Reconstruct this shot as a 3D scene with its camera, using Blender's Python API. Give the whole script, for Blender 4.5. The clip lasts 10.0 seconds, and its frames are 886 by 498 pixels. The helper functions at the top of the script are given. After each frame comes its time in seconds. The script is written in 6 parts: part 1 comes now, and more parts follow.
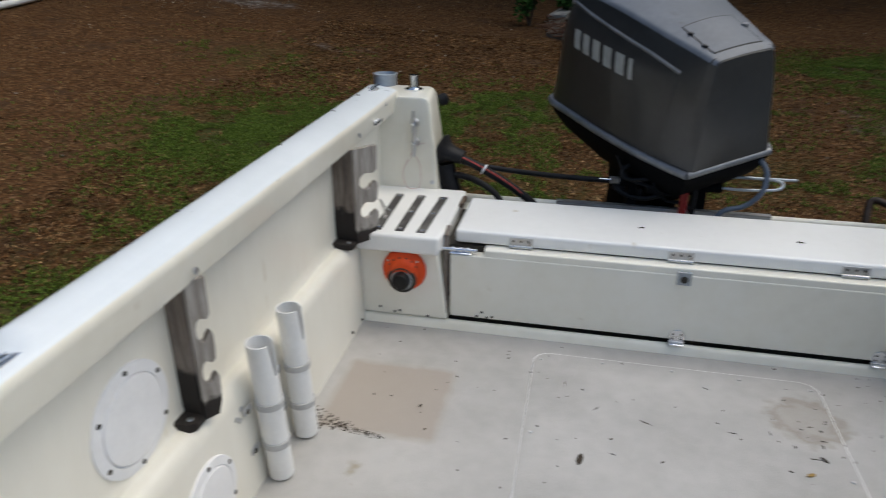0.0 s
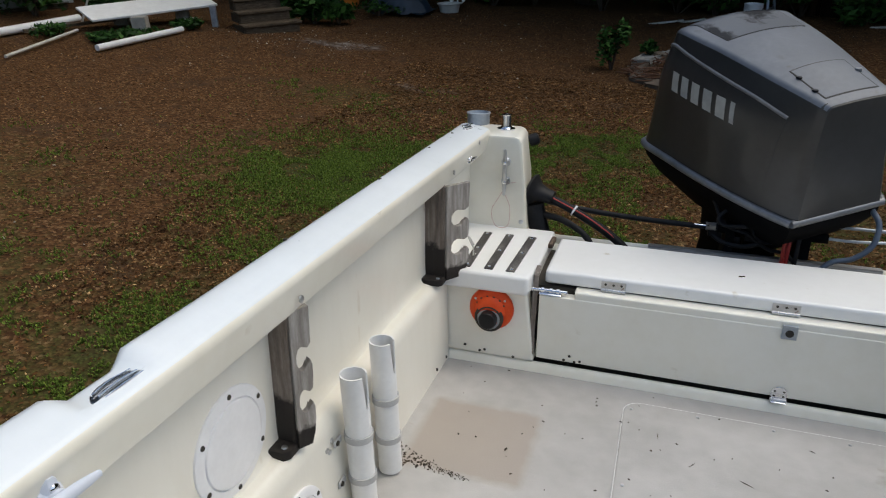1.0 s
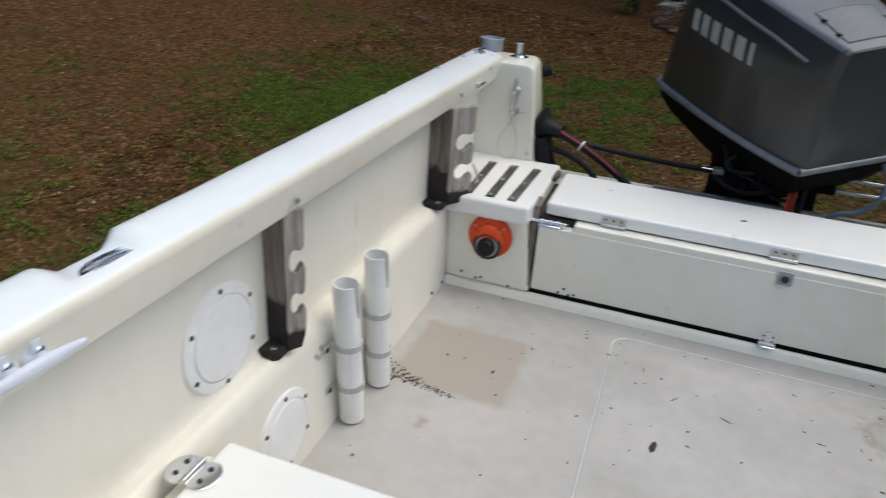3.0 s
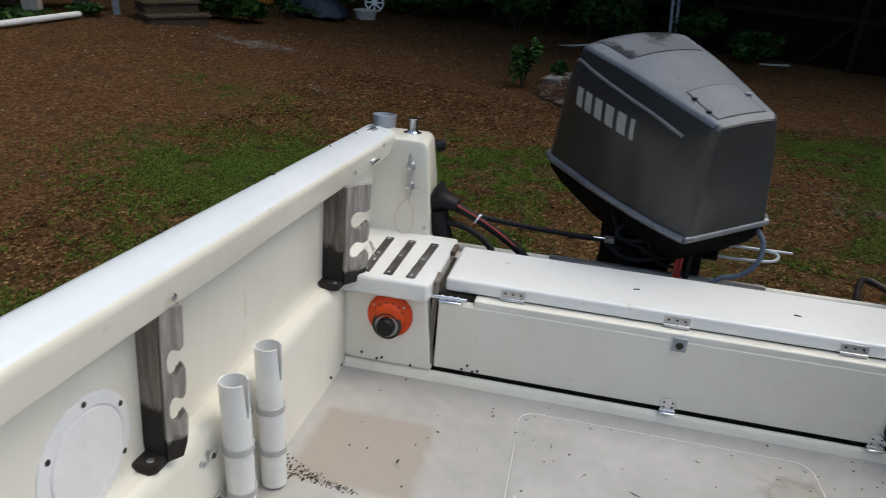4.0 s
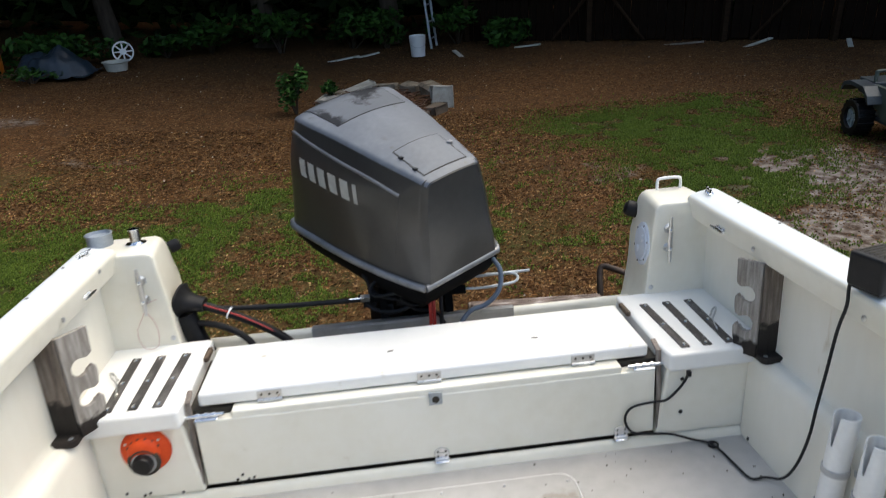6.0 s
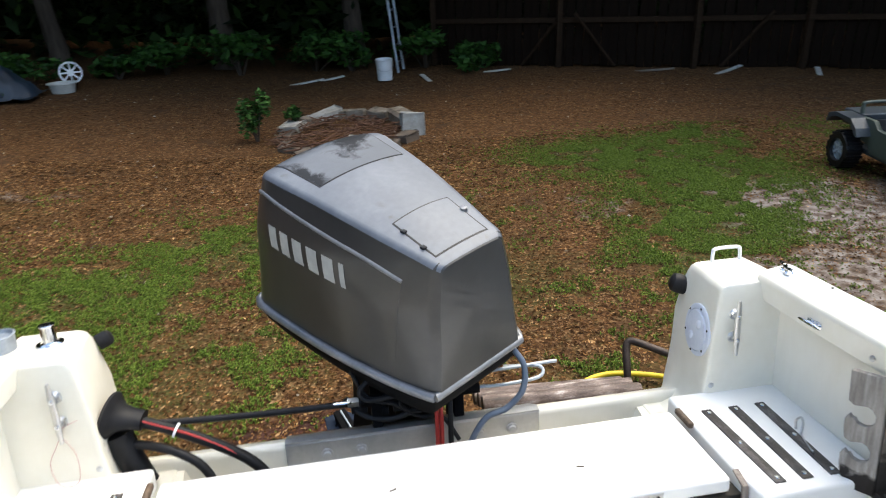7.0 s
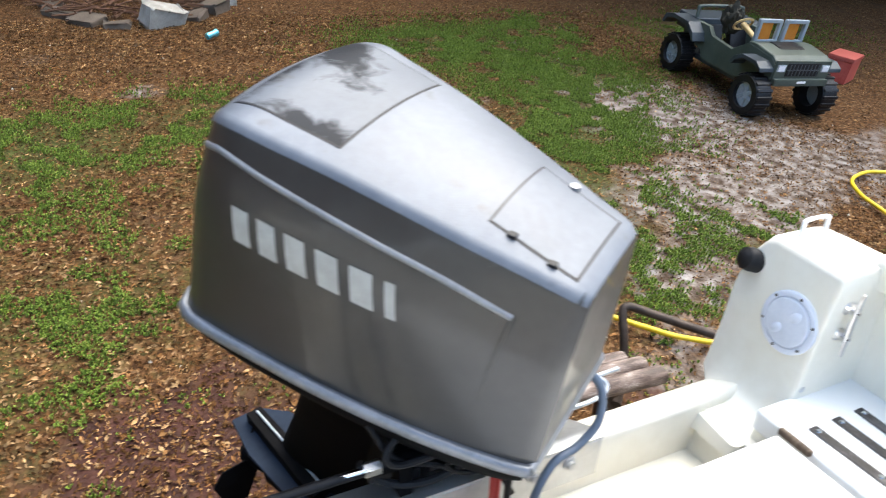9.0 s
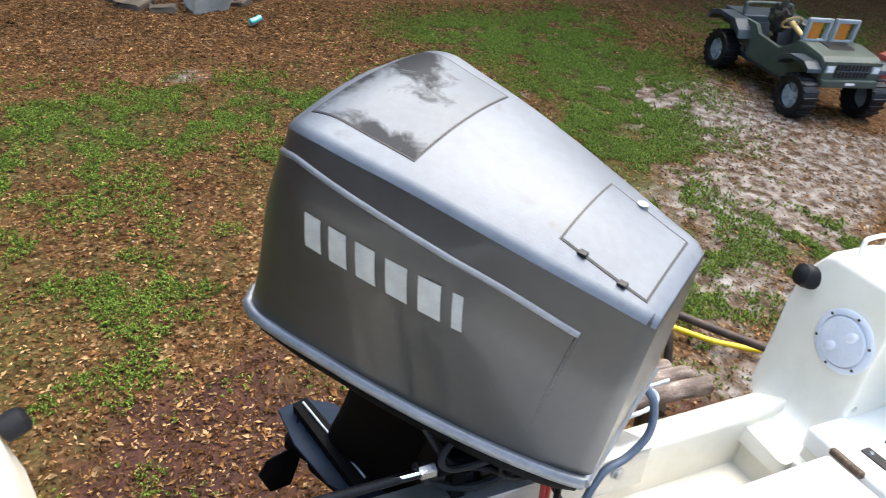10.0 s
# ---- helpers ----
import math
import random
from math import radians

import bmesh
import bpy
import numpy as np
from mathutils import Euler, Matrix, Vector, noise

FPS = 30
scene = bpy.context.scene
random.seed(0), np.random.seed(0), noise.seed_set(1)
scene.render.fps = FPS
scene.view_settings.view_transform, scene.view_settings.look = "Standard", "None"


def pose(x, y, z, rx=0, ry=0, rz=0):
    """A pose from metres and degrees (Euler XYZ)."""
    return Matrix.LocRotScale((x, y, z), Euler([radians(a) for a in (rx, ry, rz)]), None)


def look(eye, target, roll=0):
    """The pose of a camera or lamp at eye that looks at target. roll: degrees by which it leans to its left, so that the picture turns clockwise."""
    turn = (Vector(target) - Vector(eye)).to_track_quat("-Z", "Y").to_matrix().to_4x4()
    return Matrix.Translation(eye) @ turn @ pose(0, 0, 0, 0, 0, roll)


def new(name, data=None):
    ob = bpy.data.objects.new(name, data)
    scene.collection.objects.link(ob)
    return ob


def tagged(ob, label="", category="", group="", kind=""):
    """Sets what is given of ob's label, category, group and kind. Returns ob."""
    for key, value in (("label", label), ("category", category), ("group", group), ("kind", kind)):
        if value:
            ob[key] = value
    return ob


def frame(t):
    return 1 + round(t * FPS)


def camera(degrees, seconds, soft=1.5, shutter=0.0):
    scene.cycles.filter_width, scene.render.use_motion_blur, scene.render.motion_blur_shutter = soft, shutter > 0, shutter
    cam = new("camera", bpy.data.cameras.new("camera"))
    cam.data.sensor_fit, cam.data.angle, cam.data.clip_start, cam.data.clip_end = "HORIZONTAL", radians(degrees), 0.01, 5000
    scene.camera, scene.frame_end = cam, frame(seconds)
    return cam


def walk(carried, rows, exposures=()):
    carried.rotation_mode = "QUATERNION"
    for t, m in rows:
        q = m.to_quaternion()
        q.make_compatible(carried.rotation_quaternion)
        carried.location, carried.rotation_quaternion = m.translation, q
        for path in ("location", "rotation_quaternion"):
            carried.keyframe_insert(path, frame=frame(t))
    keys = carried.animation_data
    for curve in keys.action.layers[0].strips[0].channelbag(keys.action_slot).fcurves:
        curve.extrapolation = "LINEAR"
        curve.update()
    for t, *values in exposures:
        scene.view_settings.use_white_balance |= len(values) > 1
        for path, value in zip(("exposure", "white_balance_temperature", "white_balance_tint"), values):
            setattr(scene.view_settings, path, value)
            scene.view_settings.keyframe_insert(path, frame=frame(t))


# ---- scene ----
cam = camera(66.0, 10.0, soft=1.0, shutter=0.6)
# The boat stands bow-down on its trailer: BOAT turns its own axes (x to port, y aft, z up from the cockpit sole) into the yard's.
BOAT = Matrix.Translation((0, 0, 0.995)) @ Matrix.Rotation(math.atan(-0.105), 4, "X")
PATH = [
    (0, (-0.286, 0.439, 2.007), (-0.659, 2.125, 0.998), -1.2),
    (0.5, (-0.327, 0.435, 2.012), (-0.855, 2.085, 1.012), -3.2),
    (1, (-0.346, 0.435, 1.997), (-0.924, 2.123, 1.095), -1.8),
    (1.5, (-0.355, 0.423, 1.999), (-1.042, 2.081, 1.118), -5.2),
    (2, (-0.351, 0.405, 1.995), (-1.2, 1.961, 1.069), -7.3),
    (2.5, (-0.329, 0.405, 1.99), (-1.129, 1.959, 1.019), -2.2),
    (3, (-0.323, 0.421, 1.953), (-0.891, 2.025, 0.902), 1.8),
    (3.2, (-0.334, 0.441, 1.952), (-0.841, 2.126, 1.001), 2.2),
    (4.3, (-0.325, 0.487, 1.974), (-0.578, 2.273, 1.11), 2.4),
    (4.5, (-0.282, 0.495, 2.0), (-0.477, 2.29, 1.14), 0.1),
    (5, (-0.259, 0.548, 2.086), (-0.354, 2.373, 1.273), -1.2),
    (5.5, (-0.165, 0.533, 2.158), (-0.316, 2.333, 1.302), -7.0),
    (6, (-0.075, 0.572, 2.163), (0.083, 2.372, 1.305), -3.5),
    (6.2, (-0.052, 0.698, 2.158), (0.096, 2.52, 1.346), -3.4),
    (7.3, (-0.205, 1.18, 2.136), (0.15, 2.968, 1.314), -3.7),
    (7.5, (-0.24, 1.26, 2.136), (0.149, 3.007, 1.244), -5.0),
    (8, (-0.256, 1.555, 2.076), (0.217, 3.244, 1.116), -2.5),
    (8.5, (-0.333, 1.74, 2.046), (0.243, 3.366, 1.034), 2.3),
    (9, (-0.495, 1.877, 2.035), (0.337, 3.328, 0.938), 7.3),
    (9.5, (-0.577, 1.91, 2.066), (0.141, 3.401, 0.943), 8.4),
    (10, (-0.553, 1.911, 2.069), (0.203, 3.373, 0.933), 8.0),
]
# stops, white balance
EXPOSURES = [(t, stops, kelvin, 4) for t, stops, kelvin in ((0, 0.32, 6850), (1, 0.36, 6950), (2, 0.60, 7050), (2.5, 0.64, 7000), (3.2, 0.40, 6850), (4.5, 0.50, 7000), (5.0, 0.84, 7000), (5.5, 1.04, 7150), (6.2, 1.16, 7250), (7.5, 2.22, 7250), (8.0, 2.38, 7150), (8.5, 2.34, 7000), (9.0, 2.3, 7000), (10, 2.3, 7000))]
walk(cam, [(t, look(eye, target, roll)) for t, eye, target, roll in PATH], EXPOSURES)

# ---- world and sun ----
world = bpy.data.worlds.new("overcast_sky")
scene.world = world
world.use_nodes = True
wn, wl = world.node_tree.nodes, world.node_tree.links
sky = wn.new("ShaderNodeTexSky")
sky.sky_type, sky.sun_disc = "NISHITA", False
SUN_EL, SUN_AZ = radians(62), radians(58)
sky.sun_elevation, sky.sun_rotation = SUN_EL, SUN_AZ
sky.air_density, sky.dust_density, sky.ozone_density = 1.0, 3.0, 2.0
wl.new(sky.outputs["Color"], wn["Background"].inputs["Color"])
wn["Background"].inputs["Strength"].default_value = 0.15
sun = new("sun", bpy.data.lights.new("sun", "SUN"))
sun.data.energy, sun.data.angle, sun.data.color = 0.8, radians(70), (1.0, 0.98, 0.96)
sun.matrix_world = look((0, 0, 0), (-math.sin(SUN_AZ) * math.cos(SUN_EL), -math.cos(SUN_AZ) * math.cos(SUN_EL), -math.sin(SUN_EL)))


# ---- materials ----
def material(name, colours, rough=0.5, metal=0.0, scale=6.0, bump=0.0, bump_scale=200.0, coat=0.0, spread=0.12, grain=(1, 1, 1), island=False, wear=None, spec=0.5):
    """A surface whose colour drifts between the colours given at two scales, with fine relief; wear: (colour, amount, scale) of spots."""
    m = bpy.data.materials.new(name)
    m.use_nodes = True
    n, l = m.node_tree.nodes, m.node_tree.links
    p = n["Principled BSDF"]
    p.inputs["Metallic"].default_value = metal
    p.inputs["Coat Weight"].default_value = coat
    p.inputs["Specular IOR Level"].default_value = spec
    tc = n.new("ShaderNodeTexCoord")
    mp = n.new("ShaderNodeMapping")
    mp.inputs["Scale"].default_value = grain
    l.new(tc.outputs["Object"], mp.inputs["Vector"])
    big, small = n.new("ShaderNodeTexNoise"), n.new("ShaderNodeTexNoise")
    for tex, sc, det in ((big, scale, 4), (small, scale * 9, 3)):
        tex.inputs["Scale"].default_value, tex.inputs["Detail"].default_value = sc, det
        l.new(mp.outputs["Vector"], tex.inputs["Vector"])
    mix = n.new("ShaderNodeMath")
    mix.operation = "MULTIPLY_ADD"
    l.new(small.outputs["Fac"], mix.inputs[0])
    mix.inputs[1].default_value = 0.4
    l.new(big.outputs["Fac"], mix.inputs[2])
    ramp = n.new("ShaderNodeValToRGB")
    els = ramp.color_ramp.elements
    while len(els) < len(colours):
        els.new(0.5)
    for k, c in enumerate(colours):
        els[k].position = 0.7 + (k / max(1, len(colours) - 1) - 0.5) * 2 * spread * 1.6
        els[k].color = (*c, 1)
    if island:
        geo = n.new("ShaderNodeNewGeometry")
        add = n.new("ShaderNodeMath")
        add.operation = "MULTIPLY_ADD"
        l.new(geo.outputs["Random Per Island"], add.inputs[0])
        add.inputs[1].default_value = spread * 3.2
        add2 = n.new("ShaderNodeMath")
        add2.operation = "ADD"
        add2.inputs[1].default_value = 0.7 - spread * 1.6
        l.new(add.outputs[0], add2.inputs[0])
        l.new(add2.outputs[0], ramp.inputs["Fac"])
        add.inputs[2].default_value = 0.0
    else:
        l.new(mix.outputs[0], ramp.inputs["Fac"])
    colour = ramp.outputs["Color"]
    if wear:
        wc, amount, ws = wear
        sp = n.new("ShaderNodeTexNoise")
        sp.inputs["Scale"].default_value, sp.inputs["Detail"].default_value = ws, 5
        l.new(mp.outputs["Vector"], sp.inputs["Vector"])
        th = n.new("ShaderNodeMapRange")
        th.inputs["From Min"].default_value, th.inputs["From Max"].default_value = 0.72 - amount, 0.80 - amount
        l.new(sp.outputs["Fac"], th.inputs["Value"])
        mx = n.new("ShaderNodeMix")
        mx.data_type = "RGBA"
        l.new(th.outputs["Result"], mx.inputs["Factor"])
        l.new(colour, mx.inputs["A"])
        mx.inputs["B"].default_value = (*wc, 1)
        colour = mx.outputs["Result"]
    l.new(colour, p.inputs["Base Color"])
    rr = n.new("ShaderNodeMapRange")
    rr.inputs["From Min"].default_value, rr.inputs["From Max"].default_value = 0.4, 1.0
    rr.inputs["To Min"].default_value, rr.inputs["To Max"].default_value = max(0.02, rough - 0.08), min(1, rough + 0.08)
    l.new(mix.outputs[0], rr.inputs["Value"])
    l.new(rr.outputs["Result"], p.inputs["Roughness"])
    if bump:
        bt = n.new("ShaderNodeTexNoise")
        bt.inputs["Scale"].default_value, bt.inputs["Detail"].default_value = bump_scale, 3
        l.new(mp.outputs["Vector"], bt.inputs["Vector"])
        bp = n.new("ShaderNodeBump")
        bp.inputs["Strength"].default_value, bp.inputs["Distance"].default_value = bump, 0.004
        l.new(bt.outputs["Fac"], bp.inputs["Height"])
        l.new(bp.outputs["Normal"], p.inputs["Normal"])
    return m


GEL = material("cream_gelcoat", [(0.755, 0.722, 0.618), (0.80, 0.772, 0.675), (0.83, 0.807, 0.722)], 0.34, 0, 3.0, 0.05, 60, 0.25, wear=((0.60, 0.54, 0.42), 0.01, 9))
GELSIDE = material("streaked_cream_gelcoat", [(0.735, 0.70, 0.605), (0.77, 0.74, 0.655), (0.795, 0.768, 0.685), (0.815, 0.79, 0.715)], 0.36, 0, 1.6, 0.05, 60, 0.2, grain=(2.2, 2.6, 0.9), spread=0.17, wear=((0.60, 0.52, 0.39), 0.015, 5))
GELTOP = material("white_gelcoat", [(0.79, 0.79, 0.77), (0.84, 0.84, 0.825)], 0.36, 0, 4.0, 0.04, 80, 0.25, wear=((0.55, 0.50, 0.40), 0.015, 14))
# rail gelcoat with the sky's blue light put into its colour
GELRAIL = material("sky_tinted_white_gelcoat", [(0.735, 0.775, 0.79), (0.785, 0.82, 0.835)], 0.33, 0, 4.0, 0.04, 80, 0.3, wear=((0.55, 0.51, 0.43), 0.01, 14))
CHROME = material("chrome", [(0.72, 0.73, 0.75), (0.85, 0.86, 0.88)], 0.13, 1.0, 20, 0.02, 300)
STEEL = material("stainless", [(0.50, 0.50, 0.50), (0.66, 0.66, 0.66)], 0.32, 1.0, 30, 0.05, 250, wear=((0.22, 0.14, 0.08), 0.05, 60))
ALU = material("aluminium_plate", [(0.42, 0.43, 0.44), (0.55, 0.56, 0.57)], 0.45, 0.8, 10, 0.06, 150)
GALV = material("galvanised_pipe", [(0.30, 0.33, 0.36), (0.46, 0.50, 0.54)], 0.5, 0.7, 14, 0.08, 120)
BLACK = material("black_rubber", [(0.006, 0.006, 0.007), (0.014, 0.014, 0.016)], 0.55, 0, 30, 0.06, 200, spec=0.22)
BLACKP = material("black_plastic", [(0.005, 0.005, 0.006), (0.012, 0.012, 0.014)], 0.42, 0, 40, 0.05, 300, spec=0.28)
# one dark colour for gaps in shade, holes, straps and screw heads
DARKGAP = material("dark_gap", [(0.018, 0.015, 0.011), (0.05, 0.042, 0.03)], 0.8, 0, 30)
PVC = material("white_pvc", [(0.74, 0.74, 0.73), (0.82, 0.82, 0.81)], 0.4, 0, 12, 0.03, 120)
PLATE = material("white_plastic", [(0.76, 0.76, 0.77), (0.83, 0.83, 0.84)], 0.38, 0, 14, 0.04, 150)
PLATEB = material("bluish_plastic", [(0.56, 0.60, 0.68), (0.66, 0.70, 0.77)], 0.35, 0, 14, 0.04, 150)
GREYB = material("grey_band", [(0.38, 0.38, 0.38), (0.48, 0.48, 0.47)], 0.45, 0, 30)
TEAK = material("weathered_wood", [(0.07, 0.052, 0.040), (0.20, 0.165, 0.14), (0.36, 0.32, 0.285)], 0.75, 0, 5, 0.4, 60, grain=(22, 22, 2.2), spread=0.2)
TEAKD = material("stained_wood", [(0.030, 0.017, 0.010), (0.10, 0.065, 0.042), (0.20, 0.15, 0.11)], 0.7, 0, 5, 0.4, 60, grain=(22, 22, 2.2), spread=0.2)
STRIP = material("worn_tread_strip", [(0.014, 0.012, 0.011), (0.045, 0.040, 0.037), (0.16, 0.148, 0.14)], 0.7, 0, 12, 0.4, 120, grain=(3, 1, 3), spread=0.2)
ORANGE = material("orange_plastic", [(0.58, 0.050, 0.010), (0.70, 0.080, 0.016)], 0.5, 0, 20, 0.1, 80, wear=((0.16, 0.04, 0.02), 0.05, 30), spec=0.25)
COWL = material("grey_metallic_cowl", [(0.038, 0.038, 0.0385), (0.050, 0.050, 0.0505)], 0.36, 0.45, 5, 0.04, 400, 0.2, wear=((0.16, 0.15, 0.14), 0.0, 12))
# reflected sky is put into these pale bluish tones; the blotches are faded paint
COWLTOP = material("faded_sky_tinted_cowl_top", [(0.086, 0.097, 0.117), (0.110, 0.123, 0.146), (0.143, 0.157, 0.182)], 0.5, 0.2, 7, 0.06, 300, 0.05, spread=0.16, wear=((0.09, 0.095, 0.10), 0.06, 16))
RIM = material("silver_rim", [(0.16, 0.165, 0.175), (0.25, 0.255, 0.27)], 0.40, 0.5, 12, 0.04, 200)
MARK = material("pale_marking", [(0.30, 0.30, 0.28), (0.38, 0.38, 0.355)], 0.5, 0, 40)
LEGM = material("dark_leg_paint", [(0.0022, 0.0022, 0.0026), (0.006, 0.006, 0.007)], 0.75, 0, 12, 0.08, 100, spec=0.06)
LEGB = material("blue_grey_paint", [(0.008, 0.013, 0.024), (0.015, 0.024, 0.042)], 0.65, 0, 10, spec=0.1)
REDC = material("red_cable", [(0.35, 0.02, 0.02), (0.45, 0.04, 0.03)], 0.45)
BLUEC = material("blue_grey_hose", [(0.05, 0.075, 0.11), (0.09, 0.12, 0.17)], 0.4)
YELLOW = material("yellow_hose", [(0.62, 0.42, 0.01), (0.75, 0.53, 0.03)], 0.45)
# pale bands in the lens colour stand for reflected sky
GLASSD = material("dark_lens", [(0.03, 0.034, 0.042), (0.22, 0.24, 0.27)], 0.14, 0.75, 14, 0.5, 25, coat=0.6, grain=(2.5, 0.7, 1), spread=0.2)
PAPER = material("yellowed_label", [(0.60, 0.54, 0.40), (0.68, 0.62, 0.47)], 0.6)
INK = material("brown_ink", [(0.24, 0.12, 0.07), (0.30, 0.17, 0.10)], 0.6)
DIRT = material("dark_dirt", [(0.02, 0.015, 0.010), (0.07, 0.05, 0.03)], 0.9, 0, 60)
LINE = material("nylon_line", [(0.45, 0.22, 0.20), (0.55, 0.32, 0.28)], 0.4)


def sole_material():
    """Grey non-skid paint with a rectangular beige wear patch and scattered stains."""
    m = material("grey_nonskid", [(0.36, 0.352, 0.335), (0.42, 0.41, 0.395), (0.47, 0.46, 0.445)], 0.6, 0, 2.5, 0.35, 420, wear=((0.30, 0.25, 0.17), 0.03, 6))
    n, l = m.node_tree.nodes, m.node_tree.links
    p = n["Principled BSDF"]
    src = p.inputs["Base Color"].links[0].from_socket
    tc = n.new("ShaderNodeTexCoord")
    sep = n.new("ShaderNodeSeparateXYZ")
    wob = n.new("ShaderNodeTexNoise")
    wob.inputs["Scale"].default_value = 25
    l.new(tc.outputs["Object"], wob.inputs["Vector"])
    l.new(tc.outputs["Object"], sep.inputs[0])
    fac = None
    for axis, centre, half in (("X", -0.705, 0.145), ("Y", 1.685, 0.145)):
        d = n.new("ShaderNodeMath")
        d.operation = "SUBTRACT"
        l.new(sep.outputs[axis], d.inputs[0])
        d.inputs[1].default_value = centre
        ab = n.new("ShaderNodeMath")
        ab.operation = "ABSOLUTE"
        l.new(d.outputs[0], ab.inputs[0])
        wb = n.new("ShaderNodeMath")
        wb.operation = "MULTIPLY_ADD"
        l.new(wob.outputs["Fac"], wb.inputs[0])
        wb.inputs[1].default_value = 0.02
        l.new(ab.outputs[0], wb.inputs[2])
        r = n.new("ShaderNodeMapRange")
        r.inputs["From Min"].default_value, r.inputs["From Max"].default_value = half + 0.02, half - 0.005
        l.new(wb.outputs[0], r.inputs["Value"])
        if fac is None:
            fac = r.outputs["Result"]
        else:
            mu = n.new("ShaderNodeMath")
            mu.operation = "MULTIPLY"
            l.new(fac, mu.inputs[0])
            l.new(r.outputs["Result"], mu.inputs[1])
            fac = mu.outputs[0]
    sc = n.new("ShaderNodeMath")
    sc.operation = "MULTIPLY"
    sc.inputs[1].default_value = 0.75
    l.new(fac, sc.inputs[0])
    mx = n.new("ShaderNodeMix")
    mx.data_type = "RGBA"
    l.new(sc.outputs[0], mx.inputs["Factor"])
    l.new(src, mx.inputs["A"])
    mx.inputs["B"].default_value = (0.34, 0.288, 0.24, 1)
    # dried puddle on the hatch
    dv = n.new("ShaderNodeVectorMath")
    dv.operation = "DISTANCE"
    l.new(tc.outputs["Object"], dv.inputs[0])
    dv.inputs[1].default_value = (0.30, 1.80, 0.004)
    wob2 = n.new("ShaderNodeTexNoise")
    wob2.inputs["Scale"].default_value, wob2.inputs["Detail"].default_value = 30, 6
    l.new(tc.outputs["Object"], wob2.inputs["Vector"])
    ad = n.new("ShaderNodeMath")
    ad.operation = "MULTIPLY_ADD"
    l.new(wob2.outputs["Fac"], ad.inputs[0])
    ad.inputs[1].default_value = 0.10
    l.new(dv.outputs["Value"], ad.inputs[2])
    rg = n.new("ShaderNodeValToRGB")
    rg.color_ramp.elements.new(0.4)
    rg.color_ramp.elements.new(0.6)
    for k, (pos, v) in enumerate(((0.05, 0.25), (0.105, 0.28), (0.122, 0.5), (0.150, 0.0))):
        e = rg.color_ramp.elements[k]
        e.position, e.color = pos, (v, v, v, 1)
    l.new(ad.outputs[0], rg.inputs["Fac"])
    mx2 = n.new("ShaderNodeMix")
    mx2.data_type = "RGBA"
    l.new(rg.outputs["Color"], mx2.inputs["Factor"])
    l.new(mx.outputs["Result"], mx2.inputs["A"])
    mx2.inputs["B"].default_value = (0.20, 0.15, 0.09, 1)
    l.new(mx2.outputs["Result"], p.inputs["Base Color"])
    return m


SOLE = sole_material()


def stained_rack(name, colours, low, high):
    """Weathered wood whose foot has soaked up black dirt, with a ragged upper edge."""
    m = material(name, colours, 0.75, 0, 5, 0.4, 60, grain=(22, 22, 2.2), spread=0.2)
    n, l = m.node_tree.nodes, m.node_tree.links
    p = n["Principled BSDF"]
    src = p.inputs["Base Color"].links[0].from_socket
    tc, sep, wob = n.new("ShaderNodeTexCoord"), n.new("ShaderNodeSeparateXYZ"), n.new("ShaderNodeTexNoise")
    wob.inputs["Scale"].default_value, wob.inputs["Detail"].default_value = 35, 4
    l.new(tc.outputs["Object"], wob.inputs["Vector"])
    l.new(tc.outputs["Object"], sep.inputs[0])
    a = n.new("ShaderNodeMath")
    a.operation = "MULTIPLY_ADD"
    l.new(wob.outputs["Fac"], a.inputs[0])
    a.inputs[1].default_value = -0.09
    l.new(sep.outputs["Z"], a.inputs[2])
    r = n.new("ShaderNodeMapRange")
    r.inputs["From Min"].default_value, r.inputs["From Max"].default_value = high, low
    l.new(a.outputs[0], r.inputs["Value"])
    mx = n.new("ShaderNodeMix")
    mx.data_type = "RGBA"
    l.new(r.outputs["Result"], mx.inputs["Factor"])
    l.new(src, mx.inputs["A"])
    mx.inputs["B"].default_value = (0.012, 0.008, 0.006, 1)
    l.new(mx.outputs["Result"], p.inputs["Base Color"])
    return m


RACKW = stained_rack("rack_web_wood", [(0.065, 0.050, 0.040), (0.16, 0.13, 0.108), (0.30, 0.26, 0.225)], 0.318, 0.332)
RACKH = stained_rack("rack_hook_wood", [(0.13, 0.11, 0.095), (0.28, 0.255, 0.23), (0.46, 0.43, 0.40)], 0.262, 0.276)


# ---- building helpers ----
def mesh_of(name, bm, mat, angle=38):
    me = bpy.data.meshes.new(name)
    bmesh.ops.recalc_face_normals(bm, faces=bm.faces)
    bm.to_mesh(me)
    bm.free()
    me.materials.append(mat)
    me.polygons.foreach_set("use_smooth", [True] * len(me.polygons))
    me.set_sharp_from_angle(angle=radians(angle))
    return me


def weighted(ob):
    """Flat faces stay flat between their rounded edges."""
    w = ob.modifiers.new("weighted", "WEIGHTED_NORMAL")
    w.keep_sharp = True
    return ob


def part(name, bm, mat, parent, label="", angle=38):
    ob = weighted(new(name, mesh_of(name, bm, mat, angle)))
    ob.parent = parent
    return tagged(ob, label)


def thing(name, label, category, m=None, group="", kind=""):
    ob = new(name)
    ob.empty_display_size = 0.1
    if m is not None:
        ob.matrix_world = m
    return tagged(ob, label, category, group, kind)


